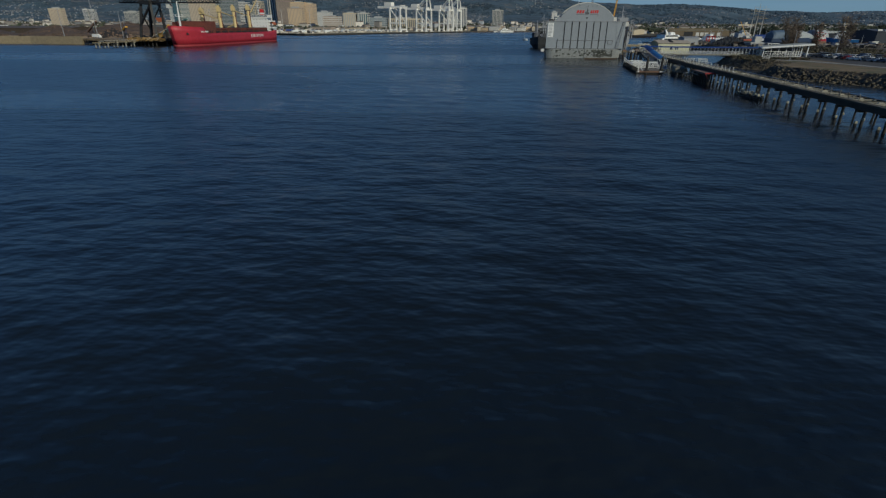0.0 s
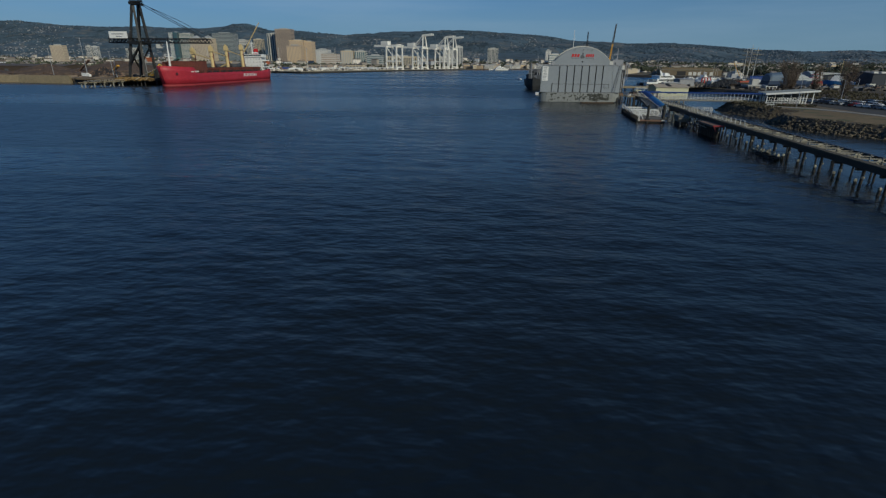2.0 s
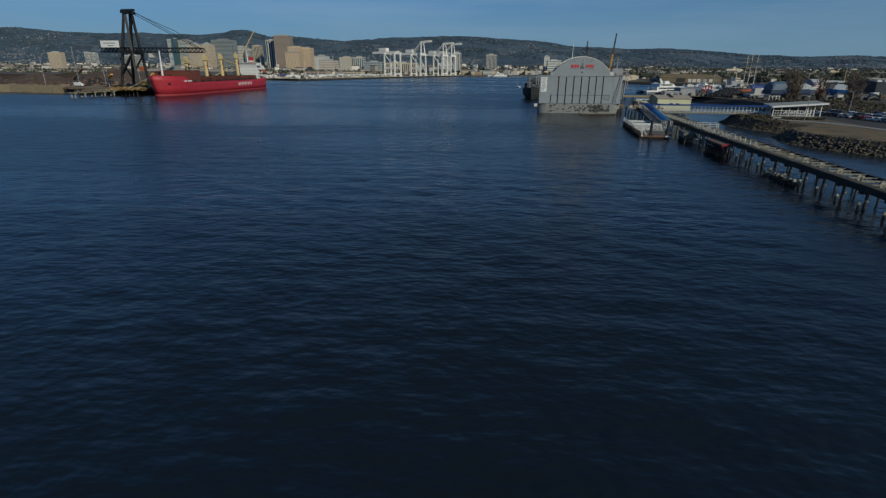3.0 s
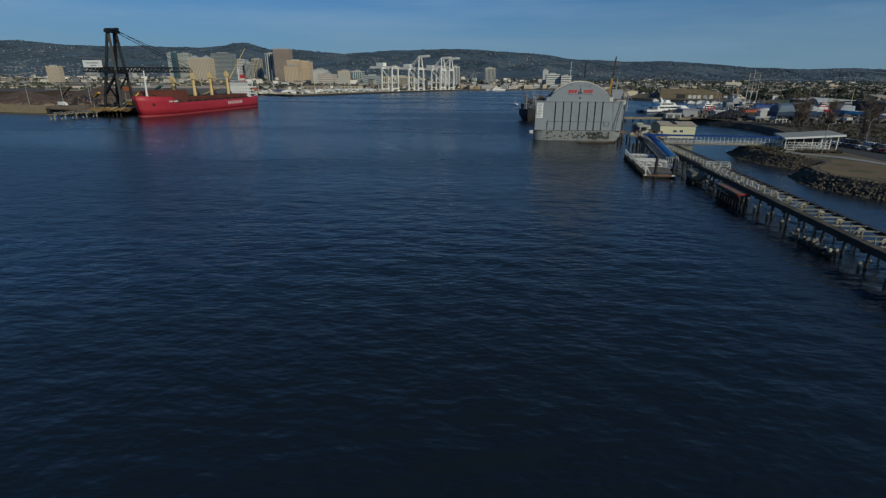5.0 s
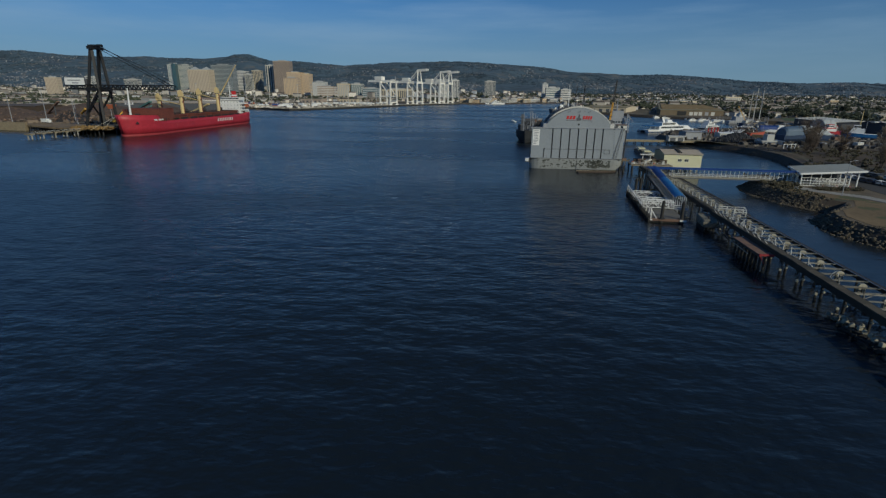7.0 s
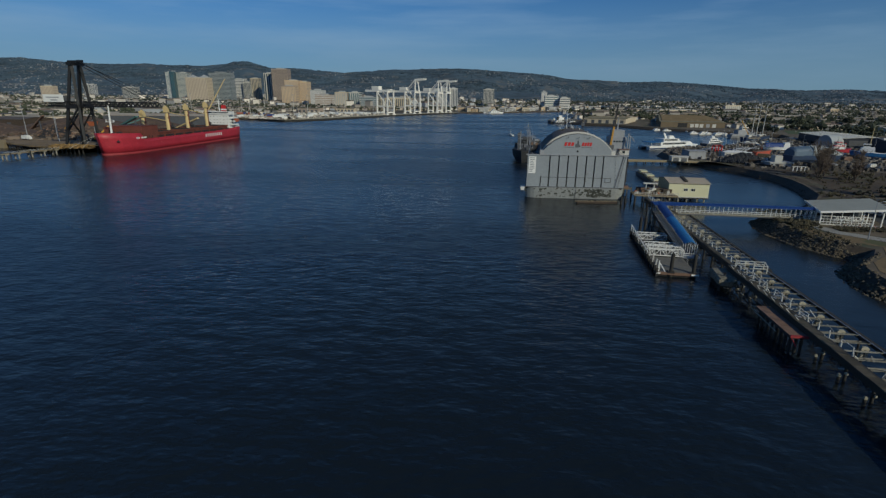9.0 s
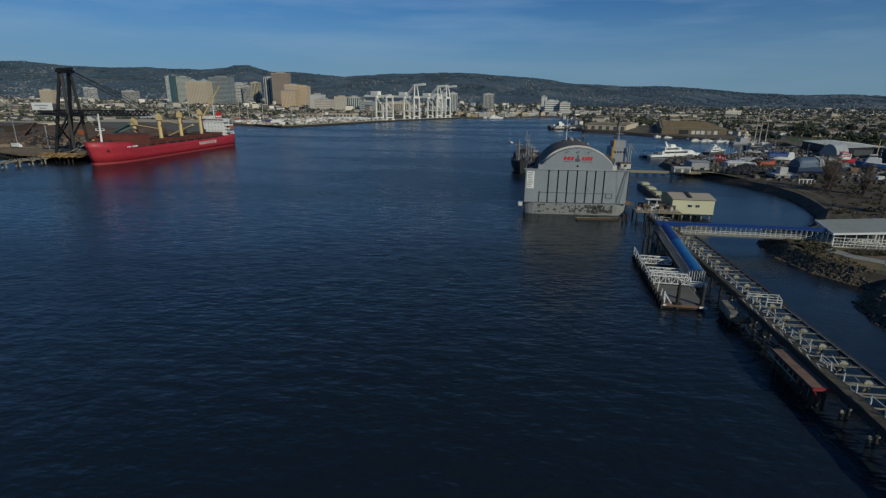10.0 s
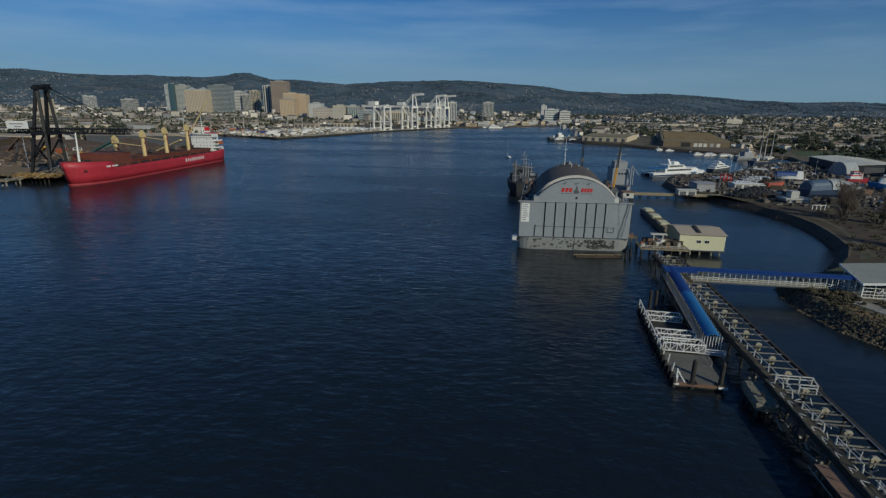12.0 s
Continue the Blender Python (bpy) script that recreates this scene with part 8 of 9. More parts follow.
    tower(893, 951, 1900, 18, BEIGE_WALL, BLUE_GLASS, "beige apartment block by the far shore", 5, 20, columns=12)
    tower(997, 1021, 1500, 16, TAN_WALL, BLUE_GLASS, "orange-tan apartment block with flat roof", 4, 20, columns=6)
    gable_shed("long_warehouse", "very long beige warehouse with a low roof", 452, 610, 1412, 1442, 9.0, 1.6, BEIGE_WALL, CONC_WALL, 24, doors=9, category="warehouse")
    el = thing("grain_silos", "row of pale round concrete silos with a gallery on top", "silos", pose(818, 1731, 3.0, 0, 0, 27))
    silo = Geo().cone((0, 0, 0), (0, 0, 17), 4.6, 4.6, 16).mesh("silo", CONC_WALL)
    for k in range(8):
        part("silo", silo, None, el, m=pose(5 + k * 9.4, 5, 0), label="pale round concrete silo")
    part("gallery", Geo().box(2, 74, 2.5, 7.5, 17, 19.5), BEIGE_WALL, el)
    part("head_house", Geo().box(30, 40, 1.5, 8.5, 19.5, 26), CONC_WALL, el)


def gantry_crane(x, y, rot, boom_up, label):
    """A quayside container crane; local x runs away from the water."""
    c = thing("container_crane", label, "crane", pose(x, y, 3.0, 0, 0, rot), group="container cranes on the far quay")
    for sx in (0, 26):
        for sy in (-11, 11):
            part("leg", Geo().beam((sx, sy, 1.5), (sx, sy * 0.9, 46), 2.5), CRANE_WHITE, c)
            part("bogie", Geo().box(sx - 1.2, sx + 1.2, sy - 4, sy + 4, 0, 2.2), CRANE_WHITE, c)
        part("sill_beam", Geo().beam((sx, -11, 5), (sx, 11, 5), 1.6, 2.0), CRANE_WHITE, c)
        part("top_beam", Geo().beam((sx, -11, 45), (sx, 11, 45), 2.0, 3.0), CRANE_WHITE, c)
    for sy in (-10.5, 10.5):
        part("diagonal_brace", Geo().beam((0, sy, 17), (26, sy, 45), 1.4), CRANE_WHITE, c)
        part("portal_beam", Geo().beam((0, sy, 17), (26, sy, 17), 1.9, 2.6), CRANE_WHITE, c)
    for sy in (-4, 4):
        part("girder", Geo().beam((-2, sy, 47), (62, sy, 47), 1.8, 4.2), CRANE_WHITE, c)
        if boom_up:
            part("apex_leg", Geo().beam((0, sy * 2, 46), (2, sy, 71), 2.2), CRANE_WHITE, c)
            part("backstay", Geo().beam((2, sy, 71), (28, sy, 48), 1.6), CRANE_WHITE, c)
        if boom_up:
            part("boom", Geo().beam((3, sy, 71.0), (-21, sy, 72.5), 1.8, 4.0), CRANE_WHITE, c)
        else:
            part("boom", Geo().beam((-3, sy, 47), (-8, sy, 47), 1.4, 2.4), CRANE_WHITE, c)
    part("apex_beam", Geo().box(0, 5, -5, 5, 69.5, 72.0) if boom_up else Geo().box(-2, 4, -5, 5, 48.5, 50.0), CRANE_WHITE, c)
    part("machinery_house", Geo().box(26, 44, -5.5, 5.5, 49.1, 56), CRANE_WHITE, c)


def build_port():
    k = thing("container_quay", "concrete container quay with a dark fender face", "quay", kind="structure")
    path = [Vector(p) for p in ((-352, 787), (-289, 744), (-251, 815), (-205, 941), (-159, 1050), (-40, 1277))]
    for a, b in zip(path, path[1:]):
        n = Vector((-(b - a).y, (b - a).x)).normalized()
        part("deck", Geo().prism([(a.x, a.y), (b.x, b.y), (b.x + n.x * 36, b.y + n.y * 36), (a.x + n.x * 36, a.y + n.y * 36)], 2.6, 3.3), CONC_PALE, k)
        part("fender_face", Geo().prism([(a.x - n.x * 1.2, a.y - n.y * 1.2), (b.x - n.x * 1.2, b.y - n.y * 1.2), (b.x, b.y), (a.x, a.y)], -1.0, 2.7), TIMBER_DARK, k)
    ang = math.degrees(math.atan2(227, 119))
    gantry_crane(-172, 1022, ang + 90, False, "white container crane with its boom lowered")
    gantry_crane(-128, 1112, ang + 90, True, "white container crane with its boom raised")
    gantry_crane(-84, 1196, ang + 90, True, "white container crane with its boom raised")
    gantry_crane(-66, 1230, ang + 90, True, "white container crane with its boom raised")
    rng = random.Random(77)
    trailer = thing("container_trailer", "white box trailer parked on the quay", "trailer", pose(-300, 770, 3.3, 0, 0, 40), group="trailers on the quay")
    part("box", Geo().box(-6, 6, -1.25, 1.25, 1.2, 3.9), WHITE, trailer)
    for wx in (4, 5.2):
        part("wheel", Geo().cone((wx, -1.2, 0.5), (wx, 1.2, 0.5), 0.5, 0.5, 8), TYRE, trailer)
    part("landing_leg", Geo().box(-4, -3.7, -0.9, 0.9, 0, 1.2), GREY_DARK, trailer)
    others = []
    for m, nm in ((ORANGE, "orange"), (BLUE, "blue"), (RUST, "rust-brown"), (GREY, "grey")):
        o = thing("shipping_container", nm + " shipping container on the terminal", "container", pose(-420, 800 + len(others) * 6, 3.3), group="containers on the terminal")
        part("box", Geo().box(-6, 6, -1.25, 1.25, 0, 2.7), m, o)
        part("door_bars", Geo().box(6.01, 6.06, -0.7, -0.6, 0.1, 2.6).box(6.01, 6.06, 0.6, 0.7, 0.1, 2.6), GREY, o)
        others.append(o)
    for i in range(64):
        u = rng.uniform(0, 1)
        a, b = path[1].lerp(path[4], u), None
        off = rng.uniform(22, 120)
        p = (a.x - off * 0.88, a.y + off * 0.48)
        copy_thing(trailer, pose(p[0], p[1], 3.32, 0, 0, ang + rng.choice([0, 90]) + rng.uniform(-4, 4)))
    for i in range(90):
        p = (rng.uniform(-560, -330), rng.uniform(800, 900))
        copy_thing(rng.choice(others), pose(p[0], p[1], 3.3 + rng.choice([0, 0, 2.7]), 0, 0, rng.choice([20, 110]) + rng.uniform(-3, 3)))
    mixed = Geo()
    for i in range(1500):
        u = rng.uniform(0, 1)
        a = path[1].lerp(path[4], u)
        off = rng.uniform(8, 190)
        s = rng.uniform(0.6, 2.0)
        mixed.box(-s * rng.uniform(0.8, 2.6), s, -s * 0.6, s * 0.6, 0, s * rng.uniform(0.8, 2.0), pose(a.x - off * 0.9, a.y + off * 0.43, 3.02, 0, 0, rng.uniform(0, 180)))
    solid("terminal_vehicles", mixed, mat("mixed_terminal_paint", (0.44, 0.4, 0.34), 0.6, vary=0.2, scale=0.05, per_island=0.9), "many parked vehicles and small gear on the container terminal", "vehicles", kind="stuff")
    for x, y in ((-428, 900), (-419, 915), (-367, 860), (-319, 870), (-304, 900), (-283, 930), (-251, 960), (-215, 1060), (-500, 860)):
        m = thing("light_mast", "tall slender floodlight mast on the terminal", "light mast", pose(x, y, 3), group="floodlight masts")
        part("pole", Geo().cone((0, 0, 0), (0, 0, 37), 0.5, 0.25, 6), OFFWHITE, m)
        part("head", Geo().box(-1.6, 1.6, -0.5, 0.5, 36.4, 37.4), GREY, m)
    for i, (x, y, w, d, h) in enumerate(((-520, 1040, 90, 40, 12), (-400, 1120, 70, 40, 14), (-330, 1190, 60, 30, 13), (-700, 980, 120, 50, 11), (-860, 1100, 100, 50, 12), (-620, 1200, 110, 40, 13), (-980, 900, 120, 60, 11), (-1150, 760, 140, 60, 12), (-760, 760, 110, 50, 10), (-560, 640, 80, 40, 9))):
        gable_shed("port_warehouse", ("white", "grey", "beige", "rust-brown")[i % 4] + " port warehouse with a shallow roof", x, x + w * 0.7, y, y + d * 0.7, h * 0.6, 1.4, (WHITE_WALL, BROWN_WALL, BEIGE_WALL, BROWN_WALL)[i % 4], (ROOF_TAN, ROOF_OLIVE, ROOF_BROWN)[i % 3], rng.uniform(-15, 15), doors=5, category="warehouse", group="port warehouses")


SCRAP_BITS = mat("loose_scrap_metal", (0.11, 0.07, 0.048), 0.8, vary=0.4, scale=0.5, per_island=0.8)


def heap(x, y, rx, ry, h, seed, material, label, bits=None):
    rng = random.Random(seed)
    g = Geo()
    rings = []
    for k in range(9):
        u = k / 8
        f = (1 - u) ** 0.8
        rings.append([(rx * max(f, 0.03) * math.cos(a) * rng.uniform(0.86, 1.1), ry * max(f, 0.03) * math.sin(a) * rng.uniform(0.86, 1.1), h * (u ** 0.9) * rng.uniform(0.92, 1.05) - (0.3 if k == 0 else 0)) for a in (i * math.tau / 26 for i in range(26))])
    body = Geo().loft(rings)
    for _ in range(750):
        a, q = rng.uniform(0, math.tau), rng.uniform(0.1, 0.95)
        z = h * (1 - q) * 0.95
        g.blob((rx * q * math.cos(a), ry * q * math.sin(a), z), rng.uniform(0.4, 1.7), rng, 0.9)
    hp = thing("scrap_heap", label, "scrap heap", pose(x, y, 3.0), group="scrap heaps")
    part("mound", body, material, hp)
    tagged(part("scrap_litter", g, bits or SCRAP_BITS, hp), "loose rusty scrap pieces", kind="stuff")
    return hp


def build_scrap_yard():
    heap(-420, 402, 46, 24, 11, 1, SCRAP, "rust-brown heap of shredded scrap metal")
    heap(-478, 382, 44, 24, 9, 2, SCRAP, "brown heap of scrap metal")
    heap(-392, 470, 80, 28, 14, 3, SCRAP, "long dark brown heap of scrap")
    heap(-330, 480, 52, 24, 13, 4, SCRAP, "dark brown heap of scrap")
    heap(-355, 392, 20, 13, 9, 5, mat("dark_coal_heap", (0.02, 0.02, 0.022), 0.8, vary=0.4, scale=0.4), "black heap of fine scrap")
    heap(-530, 424, 60, 32, 10, 6, SCRAP, "brown heap of scrap metal")
    heap(-300, 430, 22, 26, 10, 7, SCRAP, "low brown scrap heap behind the crane")
    heap(164, 291, 15, 8, 5.5, 8, mat("dark_tarred_gear", (0.025, 0.025, 0.026), 0.85, vary=0.5, scale=0.6), "dark heap of tarred gear and chain on the boatyard", DARK_PLATE)
    heap(190, 330, 11, 7, 4.0, 9, mat("dark_brown_gear", (0.04, 0.034, 0.03), 0.85, vary=0.5, scale=0.6), "brown heap of old gear on the boatyard", TIMBER_BROWN)
    gable_shed("scrap_shed", "long dark grey scrap-yard shed", -420, -300, 540, 575, 12, 2, GREY_DARK, ROOF_TAN, 5, doors=4, category="shed")
    gable_shed("scrap_shed", "dark brown scrap-yard building with doors", -600, -480, 500, 540, 8, 2, TIMBER_BROWN, ROOF_BROWN, -4, doors=4, category="shed")
    c = thing("conveyor", "teal-grey sloping conveyor in the scrap yard", "conveyor")
    part("belt", Geo().beam((-330, 420, 4), (-285, 400, 20), 2.4, 1.4), mat("faded_teal_paint", (0.08, 0.16, 0.15), 0.7), c)
    part("trestle", Geo().beam((-300, 405, 3), (-300, 407, 14), 0.8).beam((-288, 400, 3), (-288, 402, 18), 0.8), GREY_DARK, c)
    x = thing("material_handler", "yellow material handler on the wharf", "excavator", pose(-280, 345, 4.2, 0, 0, 25))
    part("undercarriage", Geo().box(-2.4, 2.4, -2, 2, 0, 1.4), DARK_STEEL, x)
    part("cab", Geo().box(-2.2, 2.2, -1.8, 1.8, 1.5, 4.6), YELLOW, x)
    part("arm", Geo().beam((1, 0, 4), (8, 0, 11), 0.8).beam((8, 0, 11), (13, 0, 5), 0.6), YELLOW, x)
    part("grab", Geo().cone((13, 0, 5), (13, 0, 3), 0.4, 1.2, 8), DARK_STEEL, x)
    teal = bpy.data.materials["faded_teal_paint"]
    for ax, ay, bx, by, bz, m, nm in ((-300, 470, -262, 455, 17, CRANE_CREAM, "ochre"), (-345, 440, -318, 452, 15, teal, "teal"), (-372, 420, -350, 405, 13, YELLOW, "yellow"), (-290, 520, -268, 500, 16, teal, "teal"), (-430, 450, -405, 440, 18, RUST, "rusty"), (-280, 380, -266, 372, 12, YELLOW, "yellow")):
        cv = thing("conveyor", nm + " stacking conveyor among the scrap heaps", "conveyor", group="stacking conveyors")
        part("belt", Geo().beam((ax, ay, 4), (bx, by, bz), 2.2, 1.2), m, cv)
        part("trestle", Geo().beam((ax * 0.3 + bx * 0.7, ay * 0.3 + by * 0.7, 3), (ax * 0.3 + bx * 0.7, ay * 0.3 + by * 0.7, 3 + bz * 0.6), 0.8), GREY_DARK, cv)
    rng = random.Random(6)
    lt = Geo()
    for _ in range(3600):
        px, py = rng.uniform(-640, -258), rng.uniform(345, 800)
        if px > -256 - max(0, py - 470) * 0.55 - 6:
            continue
        s = rng.uniform(0.5, 2.4)
        lt.box(-s * rng.uniform(0.6, 3), s, -s * 0.6, s * 0.6, 0, s * rng.uniform(0.5, 1.5), pose(px, py, 3.0, 0, 0, rng.uniform(0, 180)))
    solid("scrap_yard_gear", lt, mat("mixed_scrap_gear", (0.13, 0.1, 0.075), 0.85, vary=0.3, scale=0.1, per_island=0.9), "scattered machines, skips and scrap on the yard", "clutter", kind="stuff")
    for px, py, h in ((-336, 345, 32), (-318, 352, 22), (-305, 338, 18), (-372, 352, 24), (-290, 356, 16)):
        m = thing("light_mast", "slender grey lighting pole on the scrap wharf", "light mast", pose(px, py, 3), group="floodlight masts")
        part("pole", Geo().cone((0, 0, 0), (0, 0, h), 0.3, 0.15, 6), GREY, m)
        part("head", Geo().box(-0.8, 0.8, -0.3, 0.3, h - 0.4, h), GREY, m)
    g = Geo()
    for _ in range(620):
        u = rng.uniform(0, 1)
        px, py = -276 + u * 23 + rng.uniform(-1, 1), 298 + rng.uniform(-2.5, 8)
        s = rng.uniform(0.4, 1.6)
        m = pose(px, py, 4.2 + s * 0.2 + max(0, 1.2 - abs(py - 301) * 0.25) * rng.uniform(0, 1.0), rng.uniform(-30, 30), rng.uniform(-30, 30), rng.uniform(0, 180))
        g.box(-s, s, -s * 0.4, s * 0.4, -s * 0.25, s * 0.25, m)
    solid("wharf_debris", g, mat("ochre_wharf_debris", (0.22, 0.14, 0.05), 0.9, vary=0.4, scale=0.5, per_island=0.5), "ochre and brown timber and scrap debris on the wharf edge", "debris", kind="stuff")


def build_sprawl():
    """Low houses, sheds and trees of the plain, and houses and woods on the hills."""
    rng = np.random.default_rng(11)
    walls, reds, darks, hill, far, far_roofs = Geo(), Geo(), Geo(), Geo(), Geo(), Geo()

    def on_water(x, y):
        # channel and basin stay clear
        if y < 1300:
            return -560 < x < 130 + (y - 300) * 0.1 and not (x < -430)
        return abs(x - (44 + (y - 1311) * 0.74)) < 150 and y < 1950

    def house(g, roof, x, y, z, w, d, h, a):
        m = pose(x, y, z, 0, 0, a)
        g.box(-w / 2, w / 2, -d / 2, d / 2, -4, h, m)
        roof.add([m @ Vector(p) for p in ((-w / 2 - 0.4, -d / 2 - 0.4, h), (w / 2 + 0.4, -d / 2 - 0.4, h), (w / 2 + 0.4, d / 2 + 0.4, h), (-w / 2 - 0.4, d / 2 + 0.4, h), (-w / 2, 0, h + d * 0.2), (w / 2, 0, h + d * 0.2))], [(0, 1, 5, 4), (2, 3, 4, 5), (0, 4, 3), (1, 2, 5)])

    flats, flat_roofs = Geo(), Geo()
    n = 0
    while n < 620:
        y = rng.uniform(560, 2000)
        x = rng.uniform(-1.02, 0.95) * (y + 250)
        if any(on_water(x + k, y) for k in (-60, 0, 60)) or (0 < x < 440 and y < 1000) or (x < 0 and x > -330 - y * 0.3 and y < 1000):
            continue
        w, d, h = rng.uniform(22, 78), rng.uniform(12, 30), rng.uniform(4, 8.5)
        m = pose(x, y, 3.0, 0, 0, rng.choice([-14, -6, 8, 76]) + rng.uniform(-2, 2))
        flats.box(-w / 2, w / 2, -d / 2, d / 2, -0.5, h, m)
        flat_roofs.add([m @ Vector(q) for q in ((-w / 2 - 0.5, -d / 2 - 0.5, h), (w / 2 + 0.5, -d / 2 - 0.5, h), (w / 2 + 0.5, d / 2 + 0.5, h), (-w / 2 - 0.5, d / 2 + 0.5, h), (-w / 2 - 0.5, 0, h + 1.2), (w / 2 + 0.5, 0, h + 1.2))], [(0, 1, 5, 4), (2, 3, 4, 5), (0, 4, 3), (1, 2, 5)])
        n += 1
    solid("low_sheds", flats, mat("mixed_shed_walls", (0.4, 0.34, 0.26), 0.85, vary=0.2, scale=0.02, per_island=0.7), "long low tan and grey industrial sheds on the plain", "sheds", kind="stuff")
    solid("shed_roofs", flat_roofs, mat("mixed_shed_roofs", (0.33, 0.295, 0.235), 0.85, vary=0.2, scale=0.02, per_island=0.75), "low-pitched brown, grey and pale shed roofs", "roofs", kind="stuff")
    n = 0
    while n < 7200:
        y = rng.uniform(700, 2750)
        x = rng.uniform(-1.05, 1.0) * (y + 250)
        if on_water(x, y) or (x > 0 and y < 900 and x < 420):
            continue
        big = rng.random() < 0.025
        w, d = (rng.uniform(16, 32), rng.uniform(10, 16)) if big else (rng.uniform(6, 11), rng.uniform(5, 8))
        h = rng.uniform(3.5, 6.5) if not big else rng.uniform(6, 12)
        z = float(hill_height(np.float64(x), np.float64(y))) if y > 1960 else 3.0
        if -2400 < x < 300 and y > 1350 and rng.random() < 0.05:
            w, d, h = rng.uniform(12, 26), rng.uniform(10, 16), rng.uniform(9, 22)
        house(walls if rng.random() < 0.7 else hill, reds if rng.random() < 0.35 else darks, x, y, z, w, d, h, rng.uniform(-30, 60))
        n += 1
    for _ in range(150):
        x, y = rng.uniform(345, 900), rng.uniform(640, 1000)
        big = rng.random() < 0.12
        house(walls if rng.random() < 0.5 else hill, reds if rng.random() < 0.35 else darks, x, y, 3.0, rng.uniform(7, 13) * (2.5 if big else 1), rng.uniform(6, 9), rng.uniform(3.5, 6), rng.uniform(-20, 30))
    n = 0
    while n < 4200:
        y = rng.uniform(2650, 4560)
        x = rng.uniform(-0.98, 0.92) * y
        # streets of houses cluster along the lower slopes and some ridges
        c = math.sin(x / 210 + y / 330) + math.sin(x / 95 - y / 190) + 1.5 * (1 - (y - 2650) / 1900) + (0.2 if x > 600 else 0) + (0.5 if x < -2500 else 0)
        if c < rng.uniform(0.4, 2.6):
            continue
        z = float(hill_height(np.float64(x), np.float64(y)))
        s = rng.uniform(0.8, 1.5)
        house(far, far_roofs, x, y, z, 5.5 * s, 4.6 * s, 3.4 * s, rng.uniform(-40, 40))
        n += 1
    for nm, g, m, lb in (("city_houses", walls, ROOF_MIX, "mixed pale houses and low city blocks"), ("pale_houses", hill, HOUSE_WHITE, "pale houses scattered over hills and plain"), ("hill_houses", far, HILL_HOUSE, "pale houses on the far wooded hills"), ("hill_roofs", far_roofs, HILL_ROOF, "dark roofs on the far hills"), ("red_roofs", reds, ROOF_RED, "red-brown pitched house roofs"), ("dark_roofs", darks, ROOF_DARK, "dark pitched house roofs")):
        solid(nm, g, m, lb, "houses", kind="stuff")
    trees = Geo()
    pr = random.Random(12)
    n = 0
    while n < 11000:
        y = rng.uniform(560, 2750)
        x = rng.uniform(-1.05, 1.0) * (y + 300)
        if on_water(x, y) or (x > 0 and y < 900 and x < 430):
            continue
        z = float(hill_height(np.float64(x), np.float64(y))) if y > 1960 else 3.0
        r = rng.uniform(2.5, 5.5)
        for _ in range(3):
            trees.blob((x + pr.uniform(-r, r), y + pr.uniform(-r, r), z + r * pr.uniform(0.6, 1.8)), r * pr.uniform(0.5, 0.9), pr)
        n += 1
    n = 0
    while n < 900:
        x, y = rng.uniform(335, 1000), rng.uniform(500, 1000)
        if (x < 345 and y < 900) or math.sin(x / 41 + y / 67) + math.sin(y / 29 - x / 83) < rng.uniform(-0.6, 1.0):
            continue
        r = rng.uniform(2.0, 4.2)
        for _ in range(5):
            trees.blob((x + pr.uniform(-r, r), y + pr.uniform(-r, r), 3.0 + r * pr.uniform(0.5, 1.9)), r * pr.uniform(0.4, 0.75), pr)
        n += 1
    solid("plain_trees", trees, LEAF, "dark green trees between the streets of the plain", "trees", kind="stuff")
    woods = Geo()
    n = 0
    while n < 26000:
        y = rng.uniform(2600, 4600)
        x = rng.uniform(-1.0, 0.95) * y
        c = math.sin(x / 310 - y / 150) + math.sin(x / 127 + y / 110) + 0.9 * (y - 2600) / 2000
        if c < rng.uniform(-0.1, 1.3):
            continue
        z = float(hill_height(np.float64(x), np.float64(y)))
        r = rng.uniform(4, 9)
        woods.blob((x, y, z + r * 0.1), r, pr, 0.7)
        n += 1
    # leaf colour is blued to hold the distance haze
    solid("hill_woods", woods, mat("hazed_woods_leaves", (0.05, 0.08, 0.11), 0.95, vary=0.3, scale=0.004, per_island=0.2), "dark evergreen woods on the hills", "trees", kind="stuff")


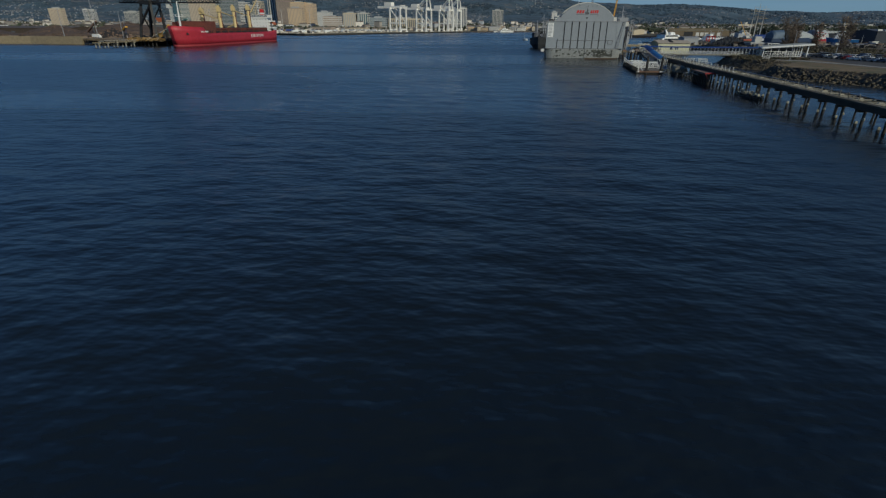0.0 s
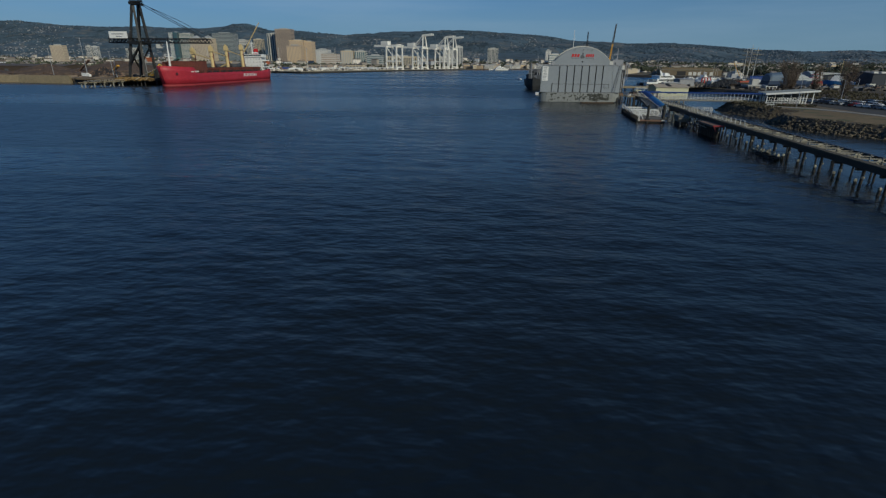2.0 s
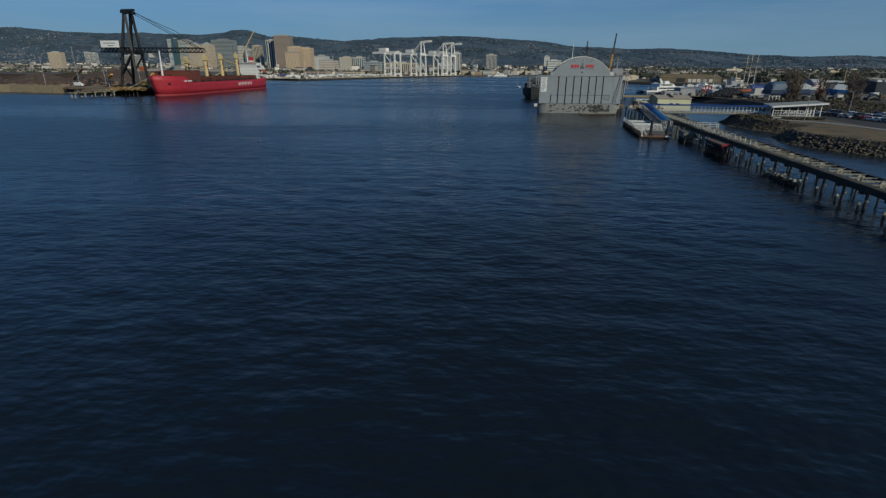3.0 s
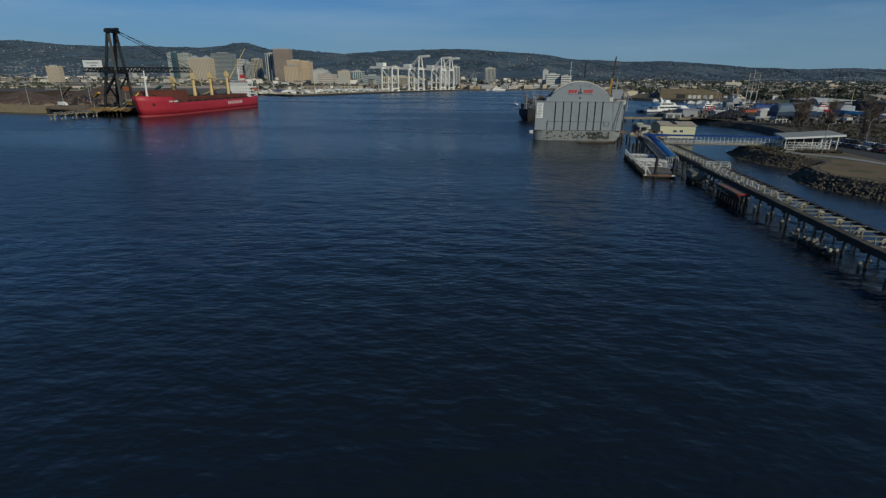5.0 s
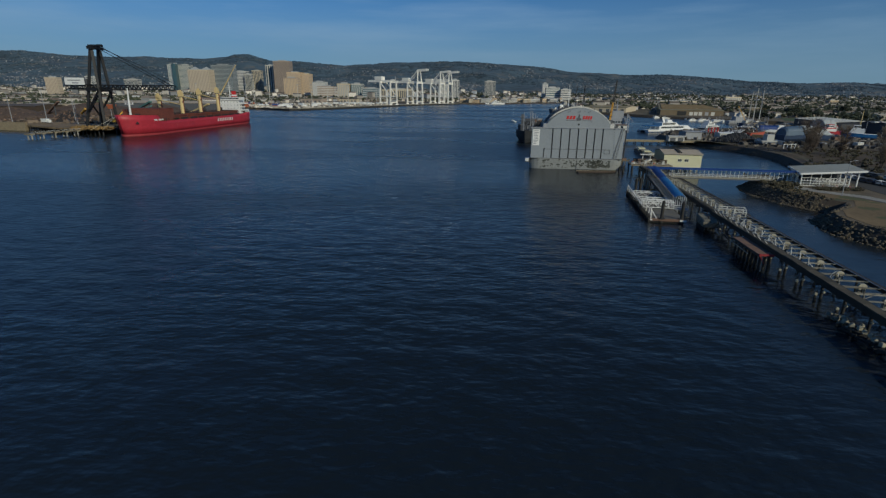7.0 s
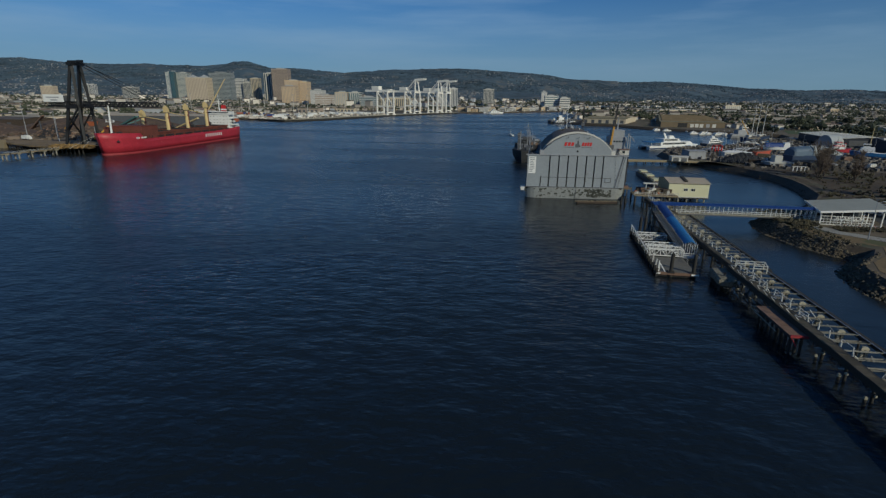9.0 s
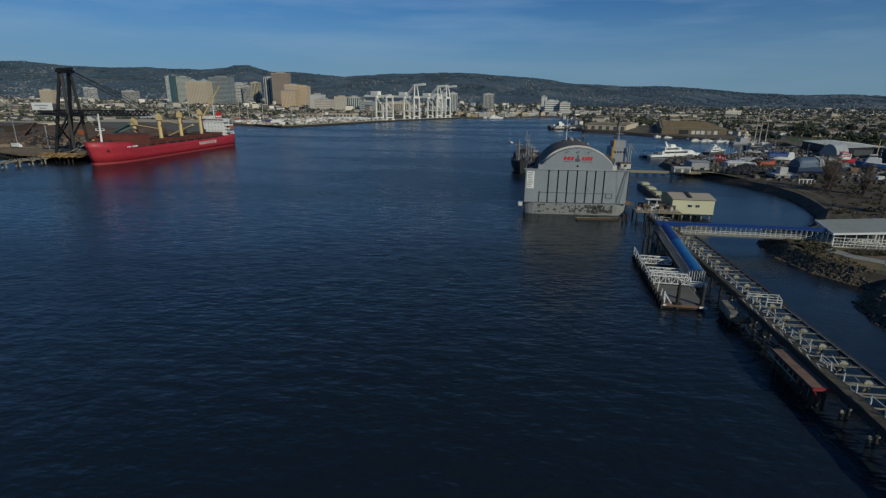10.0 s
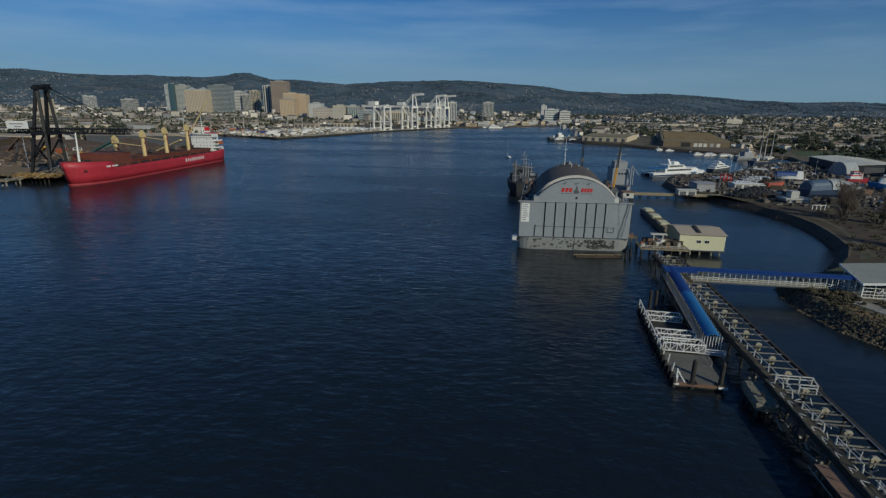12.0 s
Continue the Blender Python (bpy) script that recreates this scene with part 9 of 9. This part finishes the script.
def build_point():
    """The low point beyond the boat harbour with its old warehouses."""
    a = gable_shed("point_warehouse", "long low warehouse with a pale front and brown flat roof", 187, 251, 768, 878, 7.0, 1.2, BEIGE_WALL, ROOF_UMBER, -24, doors=6, ribs=9, category="warehouse", group="point warehouses")
    b = thing("point_warehouse", "broad old warehouse with rows of low brown roof ridges", "warehouse", pose(253, 690, 3.0, 0, 0, -4), group="point warehouses")
    W, bay, rows, skew = 82.0, 20.0, 14, 0.26
    part("front_wall", Geo().box(0, W, 0, 0.4, 0, 7.0), OLIVE_WALL, b)
    for k in range(rows):
        y = k * bay
        for x in (0, W - 0.4):
            part("side_wall", Geo().box(x + skew * y, x + skew * y + 0.4, y + (0.4 if k == 0 else 0), y + bay, 0, 7.0), OLIVE_WALL, b)
        part("roof_bay", Geo().extrude_x([(y - 0.3, 6.8), (y - 0.3, 7.1), (y + bay * 0.5, 8.3), (y + bay - 0.35, 7.1), (y + bay - 0.35, 6.8)], skew * y - 0.5, skew * y + W + 0.5), ROOF_OLIVE if k % 2 else ROOF_UMBER, b)
        part("roof_light", Geo().extrude_x([(y + bay * 0.4, 8.0), (y + bay * 0.4, 9.3), (y + bay * 0.4 + 3.2, 9.0), (y + bay * 0.4 + 3.2, 8.0)], skew * y + 3, skew * y + W - 3), OLIVE_WALL, b)
    # no opening here: a black panel paints the dark inside of the doorway
    part("dark_doorway", Geo().box(22, 34, -0.1, -0.003, 0.1, 5.5), BLACK_PAINT, b, "black panel painted as the shade inside an open doorway")
    for x in (38, 44, 50, 58, 66):
        part("door", Geo().box(x, x + 4.5, -0.1, -0.003, 0.1, 4.6), OFFWHITE if x != 58 else GREY, b)
    rg = random.Random(14)
    for k in (0, 1, 4, 5, 7, 9, 10, 11):
        motor_boat(232 + k * 8 + rg.uniform(-1.5, 1.5), 664 - k * 4.4 + rg.uniform(-2, 1) - 14, rg.uniform(-80, -40), rg.uniform(9, 15), decks=rg.choice([1, 2]), group="boats along the point")
    t = thing("tug_group_barge", "white and black work vessels moored at the point", "ship", pose(122, 822, 0, 0, 0, -68))
    hull_boat(t, 52, 14, 5, GREY_DARK, GREY)
    part("deckhouse", Geo().box(-5, 5, 14, 24, 5, 9).box(-3.5, 3.5, 15, 21, 9, 12), WHITE, t)
    for k in range(9):
        part("deck_gear", Geo().box(-5 + (k * 4) % 9, -3 + (k * 4) % 9, 2 + k * 5, 5 + k * 5, 5, 6.5 + (k % 3) * 1.5), (GREY_DARK, OFFWHITE, DARK_STEEL)[k % 3], t)
    part("mast", Geo().cone((0, 20, 18), (0, 20, 30), 0.5, 0.2, 6), OFFWHITE, t)
    part("crane_boom", Geo().beam((0, 40, 6), (3, 46, 42), 1.0), DARK_STEEL, t, "dark crane boom")
    motor_boat(128, 812, -70, 24, decks=2, hullm=GREY_DARK)
    motor_boat(150, 806, -75, 20, decks=2, hullm=NAVY)
    rng = random.Random(40)
    for i in range(40):
        # marina on the far shore
        x = 20 + i * 6.5 + rng.uniform(-2, 2)
        y = 1300 + i * 8 + rng.uniform(-10, 5)
        if i % 3 == 0:
            motor_boat(x, y, rng.uniform(-60, 60), rng.uniform(14, 24), decks=2)
        else:
            sailboat("sailing_yacht", x, y, 0, rng.uniform(-60, 60), rng.uniform(10, 15), rng.uniform(14, 22), label="white sailing yacht in the far marina")
    shore = [Vector(p) for p in ((-30, 1290), (44, 1318), (140, 1436), (229, 1517), (372, 1736), (480, 1905))]
    for i in range(58):
        k = i % 5
        a, b = shore[k], shore[k + 1]
        d = (b - a).normalized()
        off = rng.uniform(14, 95)
        p = a.lerp(b, rng.uniform(0.02, 0.98)) + Vector((-d.y, d.x)) * off
        w, dp, h = rng.uniform(9, 30), rng.uniform(8, 14), rng.uniform(4, 9) + off * 0.06
        wm = (WHITE_WALL, BEIGE_WALL, CONC_WALL, WHITE_WALL, TAN_WALL)[rng.randrange(5)]
        hb = thing("waterfront_building", "low pale waterfront building with dark windows", "building", pose(p.x, p.y, 3.0, 0, 0, rng.uniform(-15, 40)), group="buildings along the far waterfront")
        part("wall", Geo().box(-w / 2, w / 2, 0, dp, 0, h), wm, hb)
        part("roof", Geo().extrude_x([(-0.6, h), (dp + 0.6, h), (dp / 2, h + rng.uniform(0.6, 2.4))], -w / 2 - 0.5, w / 2 + 0.5), rng.choice([ROOF_GREY, ROOF_TAN, ROOF_RED, ROOF_DARK]), hb)
        for r in range(max(1, int(h / 3.4))):
            part("window_band", Geo().box(-w / 2 + 0.8, w / 2 - 0.8, -0.12, -0.004, 1.2 + r * 3.2, 2.5 + r * 3.2), BLUE_GLASS, hb)
    motor_boat(34, 1268, -70, 40, decks=3, label="white excursion ferry near the far quay")
    rg = random.Random(71)
    for i in range(64):
        if i < 10:
            x, y, h = rg.uniform(318, 350), rg.uniform(555, 620), rg.uniform(8, 12)
        elif i < 50:
            x, y, h = rg.uniform(420, 780), rg.uniform(665, 800), rg.uniform(11, 17)
        else:
            x, y, h = rg.uniform(385, 440), rg.uniform(640, 700), rg.uniform(6, 10)
        leafy_tree(x, y, 3.0, h, 50 + i, h * rg.uniform(0.38, 0.52))
    slab("playing_field", [(352, 572), (480, 560), (700, 600), (720, 655), (385, 640)], 3.06, mat("green_turf", (0.06, 0.085, 0.03), 0.95, vary=0.3, scale=0.05, fine=0.8), "green playing field beyond the boatyard", "lawn")


build_downtown()
build_port()
build_scrap_yard()
build_point()
build_sprawl()
